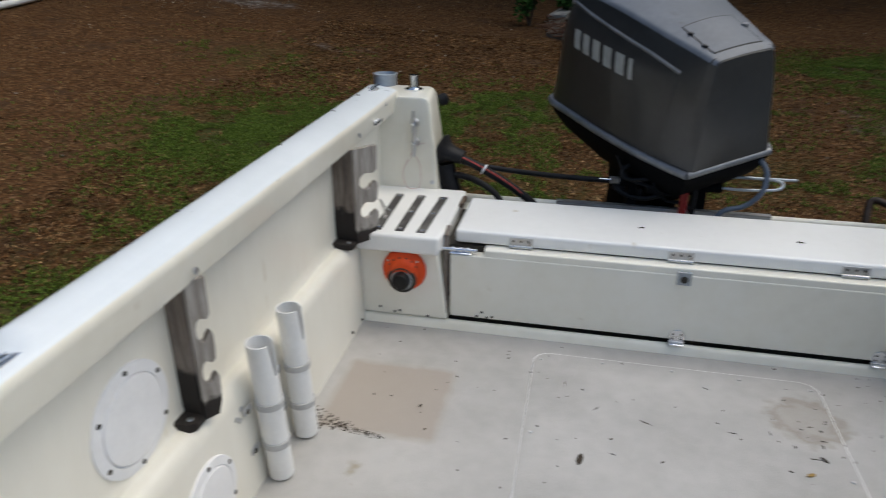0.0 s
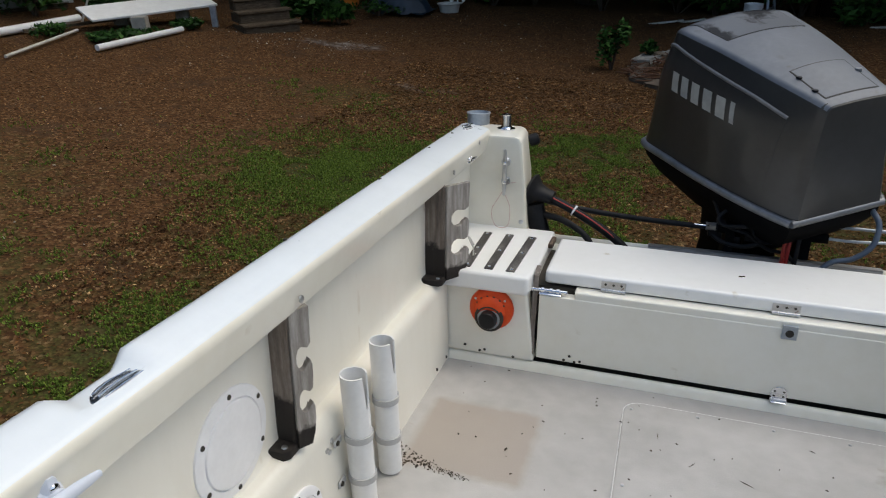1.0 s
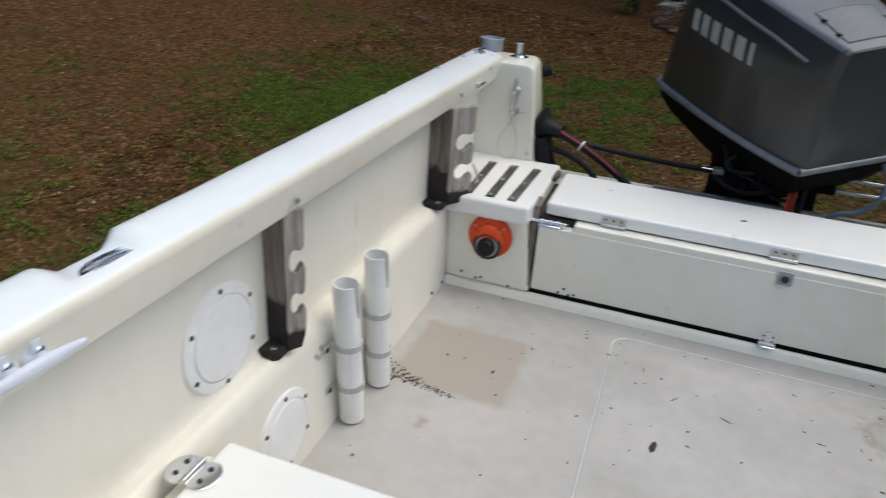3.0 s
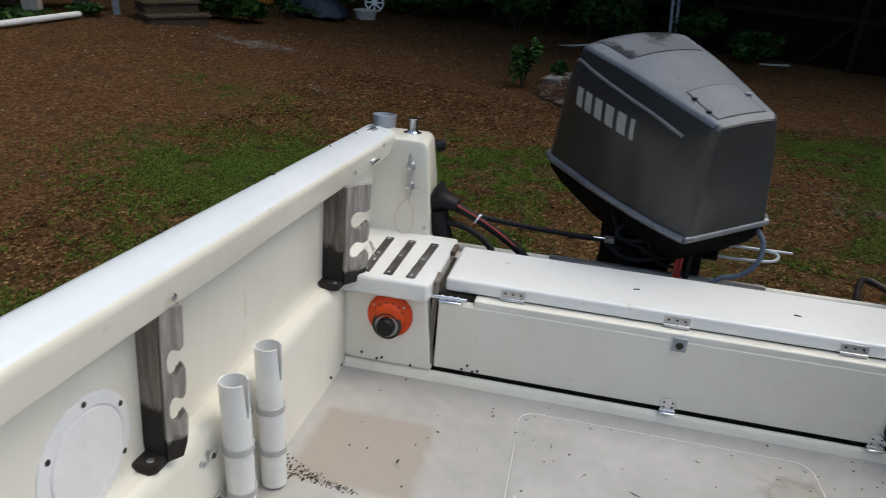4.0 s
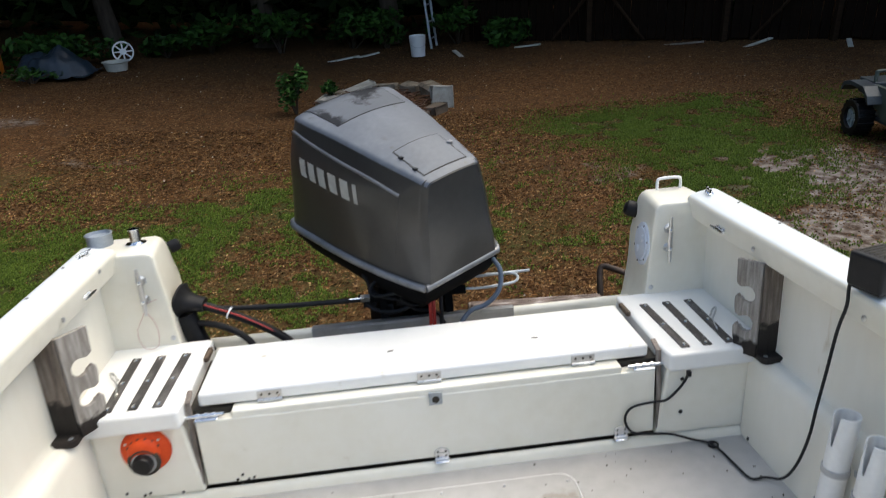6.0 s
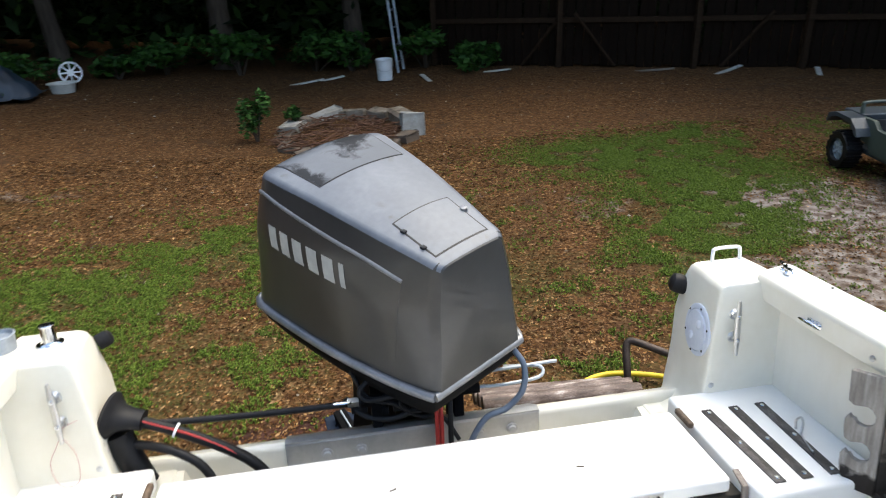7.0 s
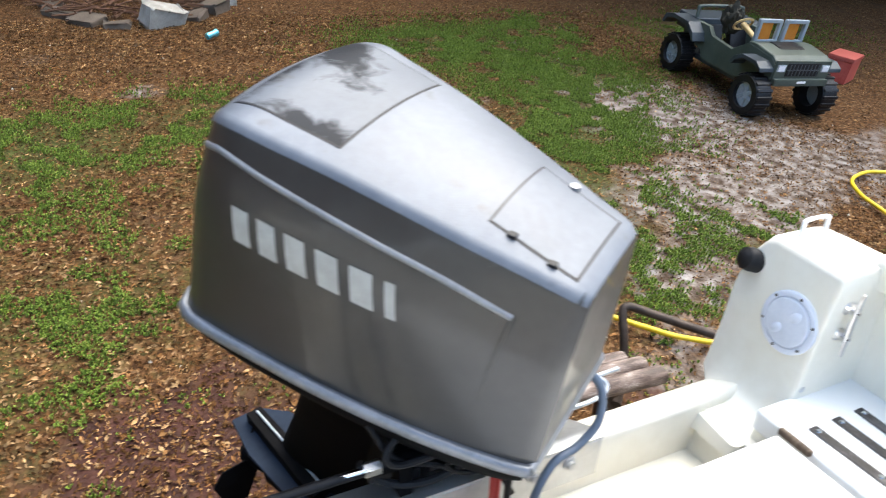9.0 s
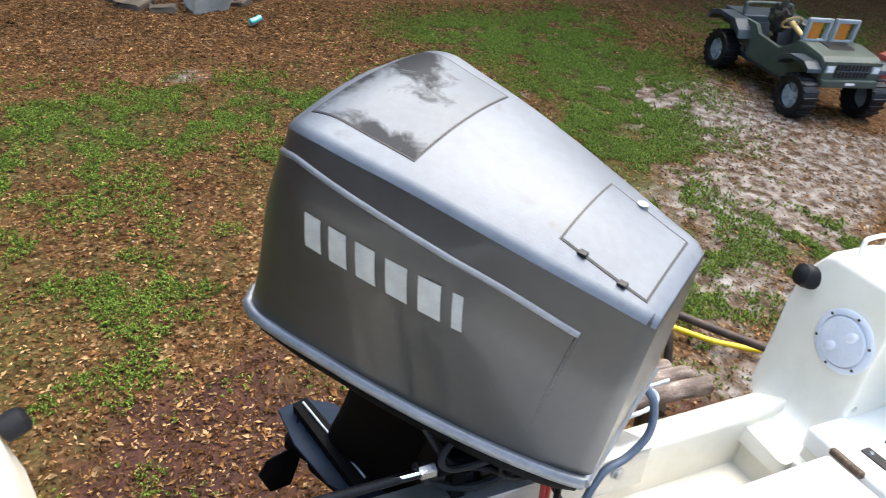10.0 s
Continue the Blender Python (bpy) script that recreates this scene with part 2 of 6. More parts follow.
def solid(name, bm, mat, label, category, m=None, group="", kind="", angle=38):
    ob = weighted(new(name, mesh_of(name, bm, mat, angle)))
    if m is not None:
        ob.matrix_world = m
    return tagged(ob, label, category, group, kind)


def add(bm, other):
    me = bpy.data.meshes.new("piece")
    other.to_mesh(me)
    other.free()
    bm.from_mesh(me)
    bpy.data.meshes.remove(me)
    return bm


def bevelled(bm, width, segments=2):
    if width:
        bmesh.ops.bevel(bm, geom=list(bm.edges), offset=width, segments=segments, profile=0.6, affect="EDGES", clamp_overlap=True)
    return bm


def box(x, y, z, bevel=0.0, segments=2):
    bm = bmesh.new()
    bmesh.ops.create_cube(bm, size=1)
    for v in bm.verts:
        v.co = Vector([(a + b) / 2 + c * (b - a) for (a, b), c in zip((x, y, z), v.co)])
    return bevelled(bm, bevel, segments)


def prism(outline, axis, d0, d1, bevel=0.0, segments=2):
    """An outline in the two other axes (in their order), drawn out along axis from d0 to d1."""
    bm = bmesh.new()

    def at(u, v, d):
        return {"x": (d, u, v), "y": (u, d, v), "z": (u, v, d)}[axis]

    lo = [bm.verts.new(at(u, v, d0)) for u, v in outline]
    hi = [bm.verts.new(at(u, v, d1)) for u, v in outline]
    bm.faces.new(lo)
    bm.faces.new(hi[::-1])
    for k in range(len(lo)):
        bm.faces.new((lo[k], hi[k], hi[k - 1], lo[k - 1]))
    bmesh.ops.recalc_face_normals(bm, faces=bm.faces)
    return bevelled(bm, bevel, segments)


def cyl(p, q, r, seg=16, r2=None, bevel=0.0):
    p, q = Vector(p), Vector(q)
    bm = bmesh.new()
    bmesh.ops.create_cone(bm, cap_ends=True, segments=seg, radius1=r, radius2=r if r2 is None else r2, depth=(q - p).length)
    if bevel:
        ring = [e for e in bm.edges if abs(e.verts[0].co.z - e.verts[1].co.z) < 1e-6]
        bmesh.ops.bevel(bm, geom=ring, offset=bevel, segments=2, profile=0.6, affect="EDGES")
    bmesh.ops.transform(bm, matrix=Matrix.Translation((p + q) / 2) @ (q - p).to_track_quat("Z", "Y").to_matrix().to_4x4(), verts=bm.verts)
    return bm


def smooth_path(pts, steps=6):
    pts = [Vector(p) for p in pts]
    ext = [2 * pts[0] - pts[1], *pts, 2 * pts[-1] - pts[-2]]
    out = []
    for k in range(1, len(ext) - 2):
        a, b, c, d = ext[k - 1:k + 3]
        for s in range(steps):
            t = s / steps
            out.append(0.5 * (2 * b + (c - a) * t + (2 * a - 5 * b + 4 * c - d) * t * t + (3 * b - a - 3 * c + d) * t ** 3))
    return out + [pts[-1]]


def tube(pts, r, seg=8, steps=6):
    path = smooth_path(pts, steps) if steps > 1 else [Vector(p) for p in pts]
    bm = bmesh.new()
    rings, side = [], None
    for k, p in enumerate(path):
        d = (path[min(k + 1, len(path) - 1)] - path[max(k - 1, 0)]).normalized()
        side = d.orthogonal().normalized() if side is None else (side - d * side.dot(d)).normalized()
        up = d.cross(side)
        rings.append([bm.verts.new(p + r * (math.cos(a) * side + math.sin(a) * up)) for a in [2 * math.pi * i / seg for i in range(seg)]])
    for a, b in zip(rings, rings[1:]):
        for i in range(seg):
            bm.faces.new((a[i], a[(i + 1) % seg], b[(i + 1) % seg], b[i]))
    bm.faces.new(rings[0][::-1])
    bm.faces.new(rings[-1])
    return bm


def lathe(profile, m, seg=28):
    """Radius and height pairs turned round z, then moved by m."""
    bm = bmesh.new()
    rings = []
    for r, h in profile:
        if r < 1e-6:
            rings.append([bm.verts.new((0, 0, h))] * seg)
        else:
            rings.append([bm.verts.new((r * math.cos(2 * math.pi * i / seg), r * math.sin(2 * math.pi * i / seg), h)) for i in range(seg)])
    for a, b in zip(rings, rings[1:]):
        for i in range(seg):
            q = []
            for v in (a[i], a[(i + 1) % seg], b[(i + 1) % seg], b[i]):
                if v not in q:
                    q.append(v)
            if len(q) > 2:
                bm.faces.new(q)
    bmesh.ops.transform(bm, matrix=m, verts=bm.verts)
    return bm


def facing(p, normal):
    return Matrix.Translation(p) @ Vector(normal).to_track_quat("Z", "Y").to_matrix().to_4x4()


def loft(sections, closed=True, caps=True):
    bm = bmesh.new()
    rings = [[bm.verts.new(p) for p in s] for s in sections]
    n = len(rings[0])
    for a, b in zip(rings, rings[1:]):
        for i in range(n if closed else n - 1):
            bm.faces.new((a[i], a[(i + 1) % n], b[(i + 1) % n], b[i]))
    if caps:
        bm.faces.new(rings[0][::-1])
        bm.faces.new(rings[-1])
    bmesh.ops.recalc_face_normals(bm, faces=bm.faces)
    return bm


def mix(a, b, t):
    return a + (b - a) * t


# ---- the boat ----
boat = thing("motor_boat", "cream-white fibreglass fishing boat with open cockpit on trailer", "boat", BOAT)
BOW, STERN = -1.6, 2.44


def screw(p, normal, r=0.0055, mat=None, parent=None):
    return part("screw", lathe([(r, 0), (r, 0.0015), (r * 0.7, 0.003), (0, 0.0034)], facing(p, normal), 10), mat or STEEL, parent or boat)


def flare(y):
    """How much further out the rail lies forward of the cockpit's middle."""
    t = min(0.85, max(0.0, 0.75 - y))
    return 0.02 * t + 0.05 * t * t


def bow_taper(y):
    """The hull's width forward of the cockpit, as a share of its width amidships."""
    t = max(0.0, (-0.6 - y) / 3.2)
    return 1 - t ** 2.2 * 0.97


def scallop(y):
    """Depth of the recess in the rail's outer edge where the lens sits."""
    up = min(1.0, max(0.0, (y - 0.785) / 0.025))
    down = min(1.0, max(0.0, (0.905 - y) / 0.025))
    q = min(up, down)
    return q * q * (3 - 2 * q)


def side_shell(sign):
    """Inner liner with its ledge, from the sole up to the underside of the rail."""
    ys = [BOW + (STERN + 0.02 - BOW) * k / 40 for k in range(41)]
    secs = []
    for y in ys:
        f = 0.6 * flare(y)
        inner = [(0.885, -0.012), (0.886, 0.0), (0.888, 0.06), (0.894, 0.235), (0.898, 0.255), (0.908, 0.266), (0.916, 0.269), (0.931 + f, 0.271), (0.938 + f, 0.279), (0.940 + f, 0.30), (0.940 + f, 0.55)]
        outer = [(0.962 + f, 0.55), (0.960 + f, 0.25), (0.93 + f * 0.5, -0.012)]
        secs.append([(sign * x * bow_taper(y), y, z) for x, z in inner + outer])
    return loft(secs)


def rail(sign):
    ys = [BOW + (STERN - BOW) * k / 300 for k in range(301)]
    secs = []
    for y in ys:
        f = flare(y) - 0.019 * min(1.0, max(0.0, (2.2 - y) / 1.15))
        dip = 0.5 * scallop(y) if sign < 0 else 0.0
        end = max(0.0, (y - 2.25) / 0.2)
        prof = [(0.945 + f, 0.549), (0.897, 0.539), (0.890, 0.541), (0.886, 0.547), (0.8735, 0.598), (0.8735, 0.606), (0.877, 0.613), (0.884, 0.617),
                (0.898, 0.6205 - 0.004 * dip), (0.904, 0.6225 - 0.022 * dip), (0.93 + f * 0.6, 0.6275 - 0.030 * dip), (0.957 + f - 0.004 * dip, 0.6290 - 0.034 * dip), (0.968 + f - 0.010 * dip, 0.6255 - 0.034 * dip), (0.974 + f - 0.012 * dip, 0.617 - 0.034 * dip), (0.979 + f - 0.008 * dip, 0.592 - 0.018 * dip), (0.975 + f, 0.535)]
        secs.append([(sign * (x + 0.004 * end) * bow_taper(y), y, z) for x, z in prof])
    return loft(secs)


for sign in (-1, 1):
    part("side_liner", side_shell(sign), GELSIDE, boat)
    cap_rail = part("gunwale", rail(sign), GELRAIL, boat, "rounded cream gunwale cap, blue skylight put into the colour of its top")
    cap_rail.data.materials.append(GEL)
    # upward faces take the skylit blue tint, all others the cream gelcoat
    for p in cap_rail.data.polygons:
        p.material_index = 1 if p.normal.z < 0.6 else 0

# hull below the rail
hull = []
for k in range(33):
    y = BOW - 2.2 + (2.70 + 2.2 - BOW) * k / 32
    t = max(0.0, (-0.6 - y) / 3.2)
    w = bow_taper(y)
    f = flare(max(y, -1.0)) * w
    up = 0.35 * t ** 2
    hull.append([(s * x * w + s * f * q, y, z + up * (1 if z < 0.2 else 0.5)) for s, row in ((1, 1), (-1, 0)) for x, z, q in
                 ([(0.972, 0.53, 1), (0.965, 0.2, 0.6), (0.92, -0.08, 0.3), (0.86, -0.12, 0.2), (0.4, -0.26, 0), (0.02, -0.34, 0)][::-1 if row == 0 else 1])])
part("hull", loft(hull, closed=False, caps=False), GELTOP, boat)
deck = []
for k in range(25):
    y = BOW + 0.03 - (2.2 + 0.03) * k / 24
    w, lift = bow_taper(y) * (0.975 + flare(-1)), 0.175 * max(0.0, (-0.6 - y) / 3.2) ** 2
    deck.append([(-w, y, 0.52 + lift), (-w * 1.005, y, 0.60 + lift), (-w * 0.96, y, 0.622 + lift), (-w * 0.5, y, 0.645 + lift), (0, y, 0.652 + lift), (w * 0.5, y, 0.645 + lift), (w * 0.96, y, 0.622 + lift), (w * 1.005, y, 0.60 + lift), (w, y, 0.52 + lift)])
part("foredeck", loft(deck), GELTOP, boat)
part("bulkhead", box((-0.90, 0.90), (BOW - 0.02, BOW + 0.02), (0.0, 0.52), 0.005), GEL, boat)

# sole with its flush hatch
part("cockpit_sole", box((-0.892, 0.892), (BOW, 2.052), (-0.03, 0.0)), SOLE, boat, "grey non-skid painted cockpit floor, stained")


def rounded(x0, x1, y0, y1, r, n=6):
    pts = []
    for cx, cy, a0 in ((x1 - r, y1 - r, 0), (x0 + r, y1 - r, 90), (x0 + r, y0 + r, 180), (x1 - r, y0 + r, 270)):
        pts += [(cx + r * math.cos(radians(a0 + 90 * k / n)), cy + r * math.sin(radians(a0 + 90 * k / n))) for k in range(n + 1)]
    return pts


def frame_ring(outer, inner, z0, z1):
    bm = bmesh.new()
    rows = [[bm.verts.new((x, y, z)) for x, y in pts] for pts, z in ((outer, z0), (outer, z1), (inner, z1), (inner, z0))]
    n = len(outer)
    for a, b in zip(rows, rows[1:]):
        for i in range(n):
            bm.faces.new((a[i], a[(i + 1) % n], b[(i + 1) % n], b[i]))
    return bm


part("hatch_gap", frame_ring(rounded(-0.366, 0.362, 0.94, 1.968, 0.045), rounded(-0.3638, 0.3598, 0.9422, 1.9658, 0.0439), -0.002, 0.0030), GELTOP, boat, "white caulked seam round the floor hatch")
hatch = part("floor_hatch", prism(rounded(-0.3622, 0.3582, 0.9438, 1.9642, 0.0431), "z", -0.02, 0.0045), SOLE, boat)
random.seed(4)
for x, y in ((-0.345, 1.93), (-0.345, 1.62), (-0.345, 1.3), (0.34, 1.93), (0.34, 1.6), (0.0, 1.945), (-0.18, 1.945), (0.17, 1.942)):
    screw((x, y, 0.0045), (0, 0, 1), 0.0045, STEEL, hatch)
# grit, leaf bits and stains on the sole
for k in range(120):
    x, y = random.uniform(-0.85, 0.86), 2.03 - abs(random.gauss(0, 0.42))
    if k % 5 == 0:
        x, y = random.gauss(0.30, 0.06), random.gauss(1.78, 0.07)
    if abs(x) > 0.87 or y > 2.03:
        continue
    r = random.uniform(0.0010, 0.0026)
    bm = bmesh.new()
    bmesh.ops.create_icosphere(bm, subdivisions=1, radius=1)
    bmesh.ops.transform(bm, matrix=Matrix.Translation((x, y, 0.0055)) @ Matrix.Rotation(random.uniform(0, 3), 4, "Z") @ Matrix.Diagonal((r * random.uniform(1, 2.2), r, 0.0015, 1)), verts=bm.verts)
    if k == 0:
        grit = bm
    else:
        add(grit, bm)
for k in range(170):
    t = random.random() ** 1.3
    x, y = -0.868 + 0.19 * t + random.gauss(0, 0.005), 1.575 - 0.045 * t + random.gauss(0, 0.004 + 0.028 * (1 - t) ** 3)
    bm = bmesh.new()
    bmesh.ops.create_icosphere(bm, subdivisions=1, radius=1)
    r = random.uniform(0.0007, 0.0027) * (1.1 - 0.6 * t)
    bmesh.ops.transform(bm, matrix=Matrix.Translation((x, y, 0.001)) @ Matrix.Rotation(random.uniform(0, 3), 4, "Z") @ Matrix.Diagonal((r * 1.7, r, 0.002, 1)), verts=bm.verts)
    add(grit, bm)
for k in range(16):
    x, y, a, L = random.uniform(-0.30, 0.80), random.uniform(1.15, 1.98), random.uniform(0, 3.1), random.uniform(0.004, 0.014)
    z = 0.0046 if -0.36 < x < 0.355 and y < 1.975 else 0.0
    bm = prism([(-L, -0.0006), (0, -0.0011), (L, 0.0004), (L * 0.3, 0.0012)], "z", 0, 0.0012)
    bmesh.ops.transform(bm, matrix=pose(x, y, z, 0, 0, math.degrees(a)), verts=bm.verts)
    add(grit, bm)
tagged(solid("floor_grit", grit, DIRT, "dark grit and rotted leaf bits lying on the cockpit floor", "debris", BOAT), kind="stuff")
for k, (x, y, a, L) in enumerate(((-0.62, 1.66, 1.2, 0.007), (-0.23, 1.55, 1.4, 0.02), (0.258, 1.603, 0.5, 0.012), (-0.05, 1.42, 0.6, 0.010), (0.30, 1.66, 2.2, 0.011))):
    bm = prism([(-L, 0), (-L * 0.4, L * 0.35), (L * 0.5, L * 0.3), (L, 0), (L * 0.4, -L * 0.32), (-L * 0.5, -L * 0.28)], "z", 0, 0.002)
    solid("dead_leaf", bm, material("leaf_tan", [(0.25, 0.16, 0.04), (0.36, 0.22, 0.05)], 0.7) if k == 2 else DIRT, "small dead leaf lying flat on cockpit floor", "leaf", BOAT @ pose(x, y, 0.0055, 0, 0, math.degrees(a)), "leaves on the cockpit floor")

# sill, stern bench
part("sill", prism([(2.036, -0.005), (2.042, 0.016), (2.048, 0.023), (2.054, 0.026), (2.058, 0.0255), (2.058, -0.005)], "x", -0.885, 0.885), GEL, boat)
# dark filler: its colour stands for the shade in the bench's gaps
part("bench_recess", add(box((-0.66, 0.66), (2.088, 2.37), (0.0, 0.255)), box((-0.63, 0.63), (2.0585, 2.0875), (-0.02, 0.010))), DARKGAP, boat)
part("bench_face", box((-0.626, 0.626), (2.052, 2.086), (0.0405, 0.240), 0.005, 3), GEL, boat, "cream fibreglass bench front, hinged at the bottom")
part("bench_face_lip", box((-0.53, 0.53), (2.054, 2.100), (0.232, 0.2595), 0.006, 3), GEL, boat)
lid = part("bench_lid", add(box((-0.618, 0.618), (2.088, 2.365), (0.262, 0.300), 0.010, 3), box((-0.60, 0.60), (2.11, 2.35), (0.250, 0.270))), GELTOP, boat, "white bench lid with three hinges")
for x, y, a in ((-0.10, 2.215, 0.4), (0.32, 2.2, -0.2)):
    part("scratch", prism([(-0.009, -0.001), (0.009, -0.002), (0.010, 0.001), (-0.006, 0.002)], "z", 0.3, 0.3025), DIRT, lid).matrix_local = pose(x, y, 0, 0, 0, math.degrees(a))


def hinge(m, w=0.062, h=0.026):
    """Small butt hinge: two leaves, a knuckle pin and four screws, in the plane z = 0 of m."""
    leaf = part("hinge", box((-w / 2, w / 2), (-h / 2, h / 2), (0, 0.003), 0.001, 1), STEEL, boat, "stainless butt hinge")
    leaf.matrix_local = m
    part("pin", cyl((-w / 2, -h / 2, 0.003), (w / 2, -h / 2, 0.003), 0.0045, 10), CHROME, leaf)
    for k in range(4):
        x = (k - 1.5) * w / 4
        part("knuckle", cyl((x - w * 0.11, -h / 2, 0.003), (x + w * 0.11, -h / 2, 0.003), 0.0056, 10), STEEL, leaf)
    for x in (-w * 0.32, 0.0, w * 0.32):
        for y in (h * 0.12,):
            part("screw", lathe([(0.0035, 0.003), (0.003, 0.0045), (0, 0.005)], Matrix.Translation((x, y, 0)), 8), DARKGAP, leaf)
    return leaf


for x in (-0.43, 0.0, 0.43):
    hinge(pose(x, 2.0878, 0.2785, 88, 0, 0), 0.066, 0.027)
latch = part("latch", box((-0.018, 0.018), (2.046, 2.054), (0.212, 0.250), 0.002), GALV, boat, "square metal latch")
part("latch_hole", cyl((0.0, 2.0475, 0.229), (0.0, 2.0445, 0.229), 0.010, 14), DARKGAP, latch)
latch.location.x = 0.011


def bottom_hinge(x):
    h = part("drop_hinge", lathe([(0.021, 0), (0.021, 0.002), (0.019, 0.003), (0, 0.003)], facing((x, 2.0505, 0.052), (0, -1, 0)), 20), CHROME, boat, "round polished drop hinge")
    part("lower_leaf", box((x - 0.019, x + 0.019), (2.036, 2.055), (0.028, 0.0335), 0.002, 1), CHROME, h)
    part("pin", cyl((x - 0.02, 2.0475, 0.035), (x + 0.02, 2.0475, 0.035), 0.004, 10), STEEL, h)
    for dx in (-0.011, 0.011):
        for z in (0.046, 0.06):
            part("screw", lathe([(0.003, 0), (0.0025, 0.0012), (0, 0.0015)], facing((x + dx, 2.0475, z), (0, -1, 0)), 8), DARKGAP, h)


bottom_hinge(0.016)
bottom_hinge(0.53)
for x, z in ((-0.545, 0.048), (-0.53, 0.062), (-0.515, 0.046), (-0.532, 0.036), (-0.50, 0.05)):
    screw((x, 2.0515, z), (0, -1, 0), 0.004, DARKGAP)
for sign in (-1, 1):
    b = part("barrel_bolt", box((0.565, 0.628), (2.052, 2.075), (0.2405, 0.246), 0.003, 1), CHROME, boat, "chrome barrel bolt")
    for piece, z0 in (("bolt_rod", 0.251),):
        part(piece, cyl((0.55, 2.062, z0), (0.66, 2.062, z0), 0.0055, 12), CHROME, b)
    for x in (0.575, 0.595, 0.618):
        part("collar", cyl((x - 0.004, 2.062, 0.251), (x + 0.004, 2.062, 0.251), 0.0085, 12), CHROME, b)
    if sign < 0:
        b.matrix_local = Matrix.Rotation(math.pi, 4, "Z") @ Matrix.Translation((0, -2 * 2.062, 0))


def step_box(sign):
    """Corner step: tapered base, overhanging top with three tread strips."""
    s = sign
    base = bmesh.new()
    lo = [(0.63, 2.044), (0.885, 2.044), (0.935, 2.10), (0.935, 2.44), (0.63, 2.44)]
    hi = [(0.662, 2.047), (0.893, 2.047), (0.94, 2.10), (0.94, 2.44), (0.662, 2.44)]
    rows = [[base.verts.new((s * x, y, z)) for x, y in pts] for pts, z in ((lo, 0.028), (hi, 0.262))]
    base.faces.new(rows[0])
    base.faces.new(rows[1])
    for i in range(5):
        base.faces.new((rows[0][i], rows[0][(i + 1) % 5], rows[1][(i + 1) % 5], rows[1][i]))
    bmesh.ops.recalc_face_normals(base, faces=base.faces)
    b = part("step_box", bevelled(base, 0.010, 3), GEL, boat, "cream corner step with three tread strips")
    part("step_top", prism([(s * x, y) for x, y in ((0.655, 2.024), (0.895, 2.024), (0.94, 2.06), (0.945, 2.44), (0.648, 2.44), (0.645, 2.10))], "z", 0.240, 0.295, 0.011, 3), GELTOP, b)
    for x0, x1 in ((0.840, 0.851), (0.775, 0.779), (0.712, 0.706)):
        hw = 0.0125
        t = part("tread_strip", prism([(s * (x0 - hw), 2.055), (s * (x0 + hw), 2.055), (s * (x1 + hw), 2.35), (s * (x1 - hw), 2.35)], "z", 0.293, 0.299, 0.0012, 1), STRIP, b, "worn dark brown tread strip")
        for q in (0.05, 0.5, 0.95):
            part("screw", lathe([(0.0055, 0), (0.0045, 0.002), (0, 0.0026)], Matrix.Translation((s * mix(x0, x1, q), mix(2.055, 2.35, q), 0.299)), 10), CHROME, t)
    part("strap", prism([(2.047, 0.05), (2.052, 0.05), (2.075, 0.285), (2.11, 0.300), (2.11, 0.304), (2.068, 0.290)], "x", s * 0.633, s * 0.646), TEAK, b, "worn brown seal strip")
    part("strap_tab", box(sorted((s * 0.634, s * 0.648)), (2.30, 2.375), (0.284, 0.300), 0.005, 3), TEAKD, b)
    return b


step_l, step_r = step_box(-1), step_box(1)
for x, z in ((0.70, 0.205), (0.70, 0.10), (0.84, 0.245)):
    screw((x, 2.043, z), (0, -1, 0), 0.006, DARKGAP, step_r)
for x, y, z in ((-0.835, 2.043, 0.052), (-0.79, 2.043, 0.040), (-0.775, 2.043, 0.045), (-0.69, 2.043, 0.036)):
    screw((x, y, z), (0, -1, 0), 0.004, DARKGAP, step_l)
for x, y, z in ((-0.887, 2.02, 0.012), (0.884, 2.0, 0.012), (-0.885, 1.93, 0.02)):
    screw((x, y, z), (1 if x < 0 else -1, 0, 0.3), 0.005, DARKGAP)

# orange fitting with a black plug on the step front
om = facing((-0.758, 2.046, 0.182), (0, -1, 0.02))
fit_o = part("orange_fitting", lathe([(0.064, -0.004), (0.0645, 0.006), (0.061, 0.013), (0.052, 0.019), (0.044, 0.021), (0.038, 0.030), (0.030, 0.036), (0, 0.037)], om, 36), ORANGE, step_l, "round orange plastic fitting, dirty, with black plug")
part("plug", lathe([(0.026, 0.0), (0.026, 0.052), (0.022, 0.058), (0, 0.060)], om @ Matrix.Translation((0.0, -0.018, 0.0)), 24), BLACKP, fit_o)
part("worn_collar", lathe([(0.026, 0.030), (0.033, 0.031), (0.033, 0.036), (0.026, 0.037)], om @ Matrix.Translation((0.0, -0.020, 0.0)), 24), GREYB, fit_o)
for a in (35, 60, 85, 110, 135, 160):
    part("slot", box((-0.003, 0.003), (0.028, 0.046), (0.020, 0.0235), 0.001, 1), DARKGAP, fit_o).matrix_local = om @ Matrix.Rotation(radians(a - 98), 4, "Z")
part("plug_ring", lathe([(0.033, 0.032), (0.042, 0.030), (0.042, 0.033), (0.033, 0.0385)], om @ Matrix.Translation((0.0, -0.018, 0.0)), 24), DARKGAP, fit_o)
for a in (40, 145, 260):
    part("screw", lathe([(0.004, 0), (0.003, 0.002), (0, 0.0025)], om @ Matrix.Translation((0.053 * math.cos(radians(a)), 0.053 * math.sin(radians(a)), 0.018)), 8), STEEL, fit_o)


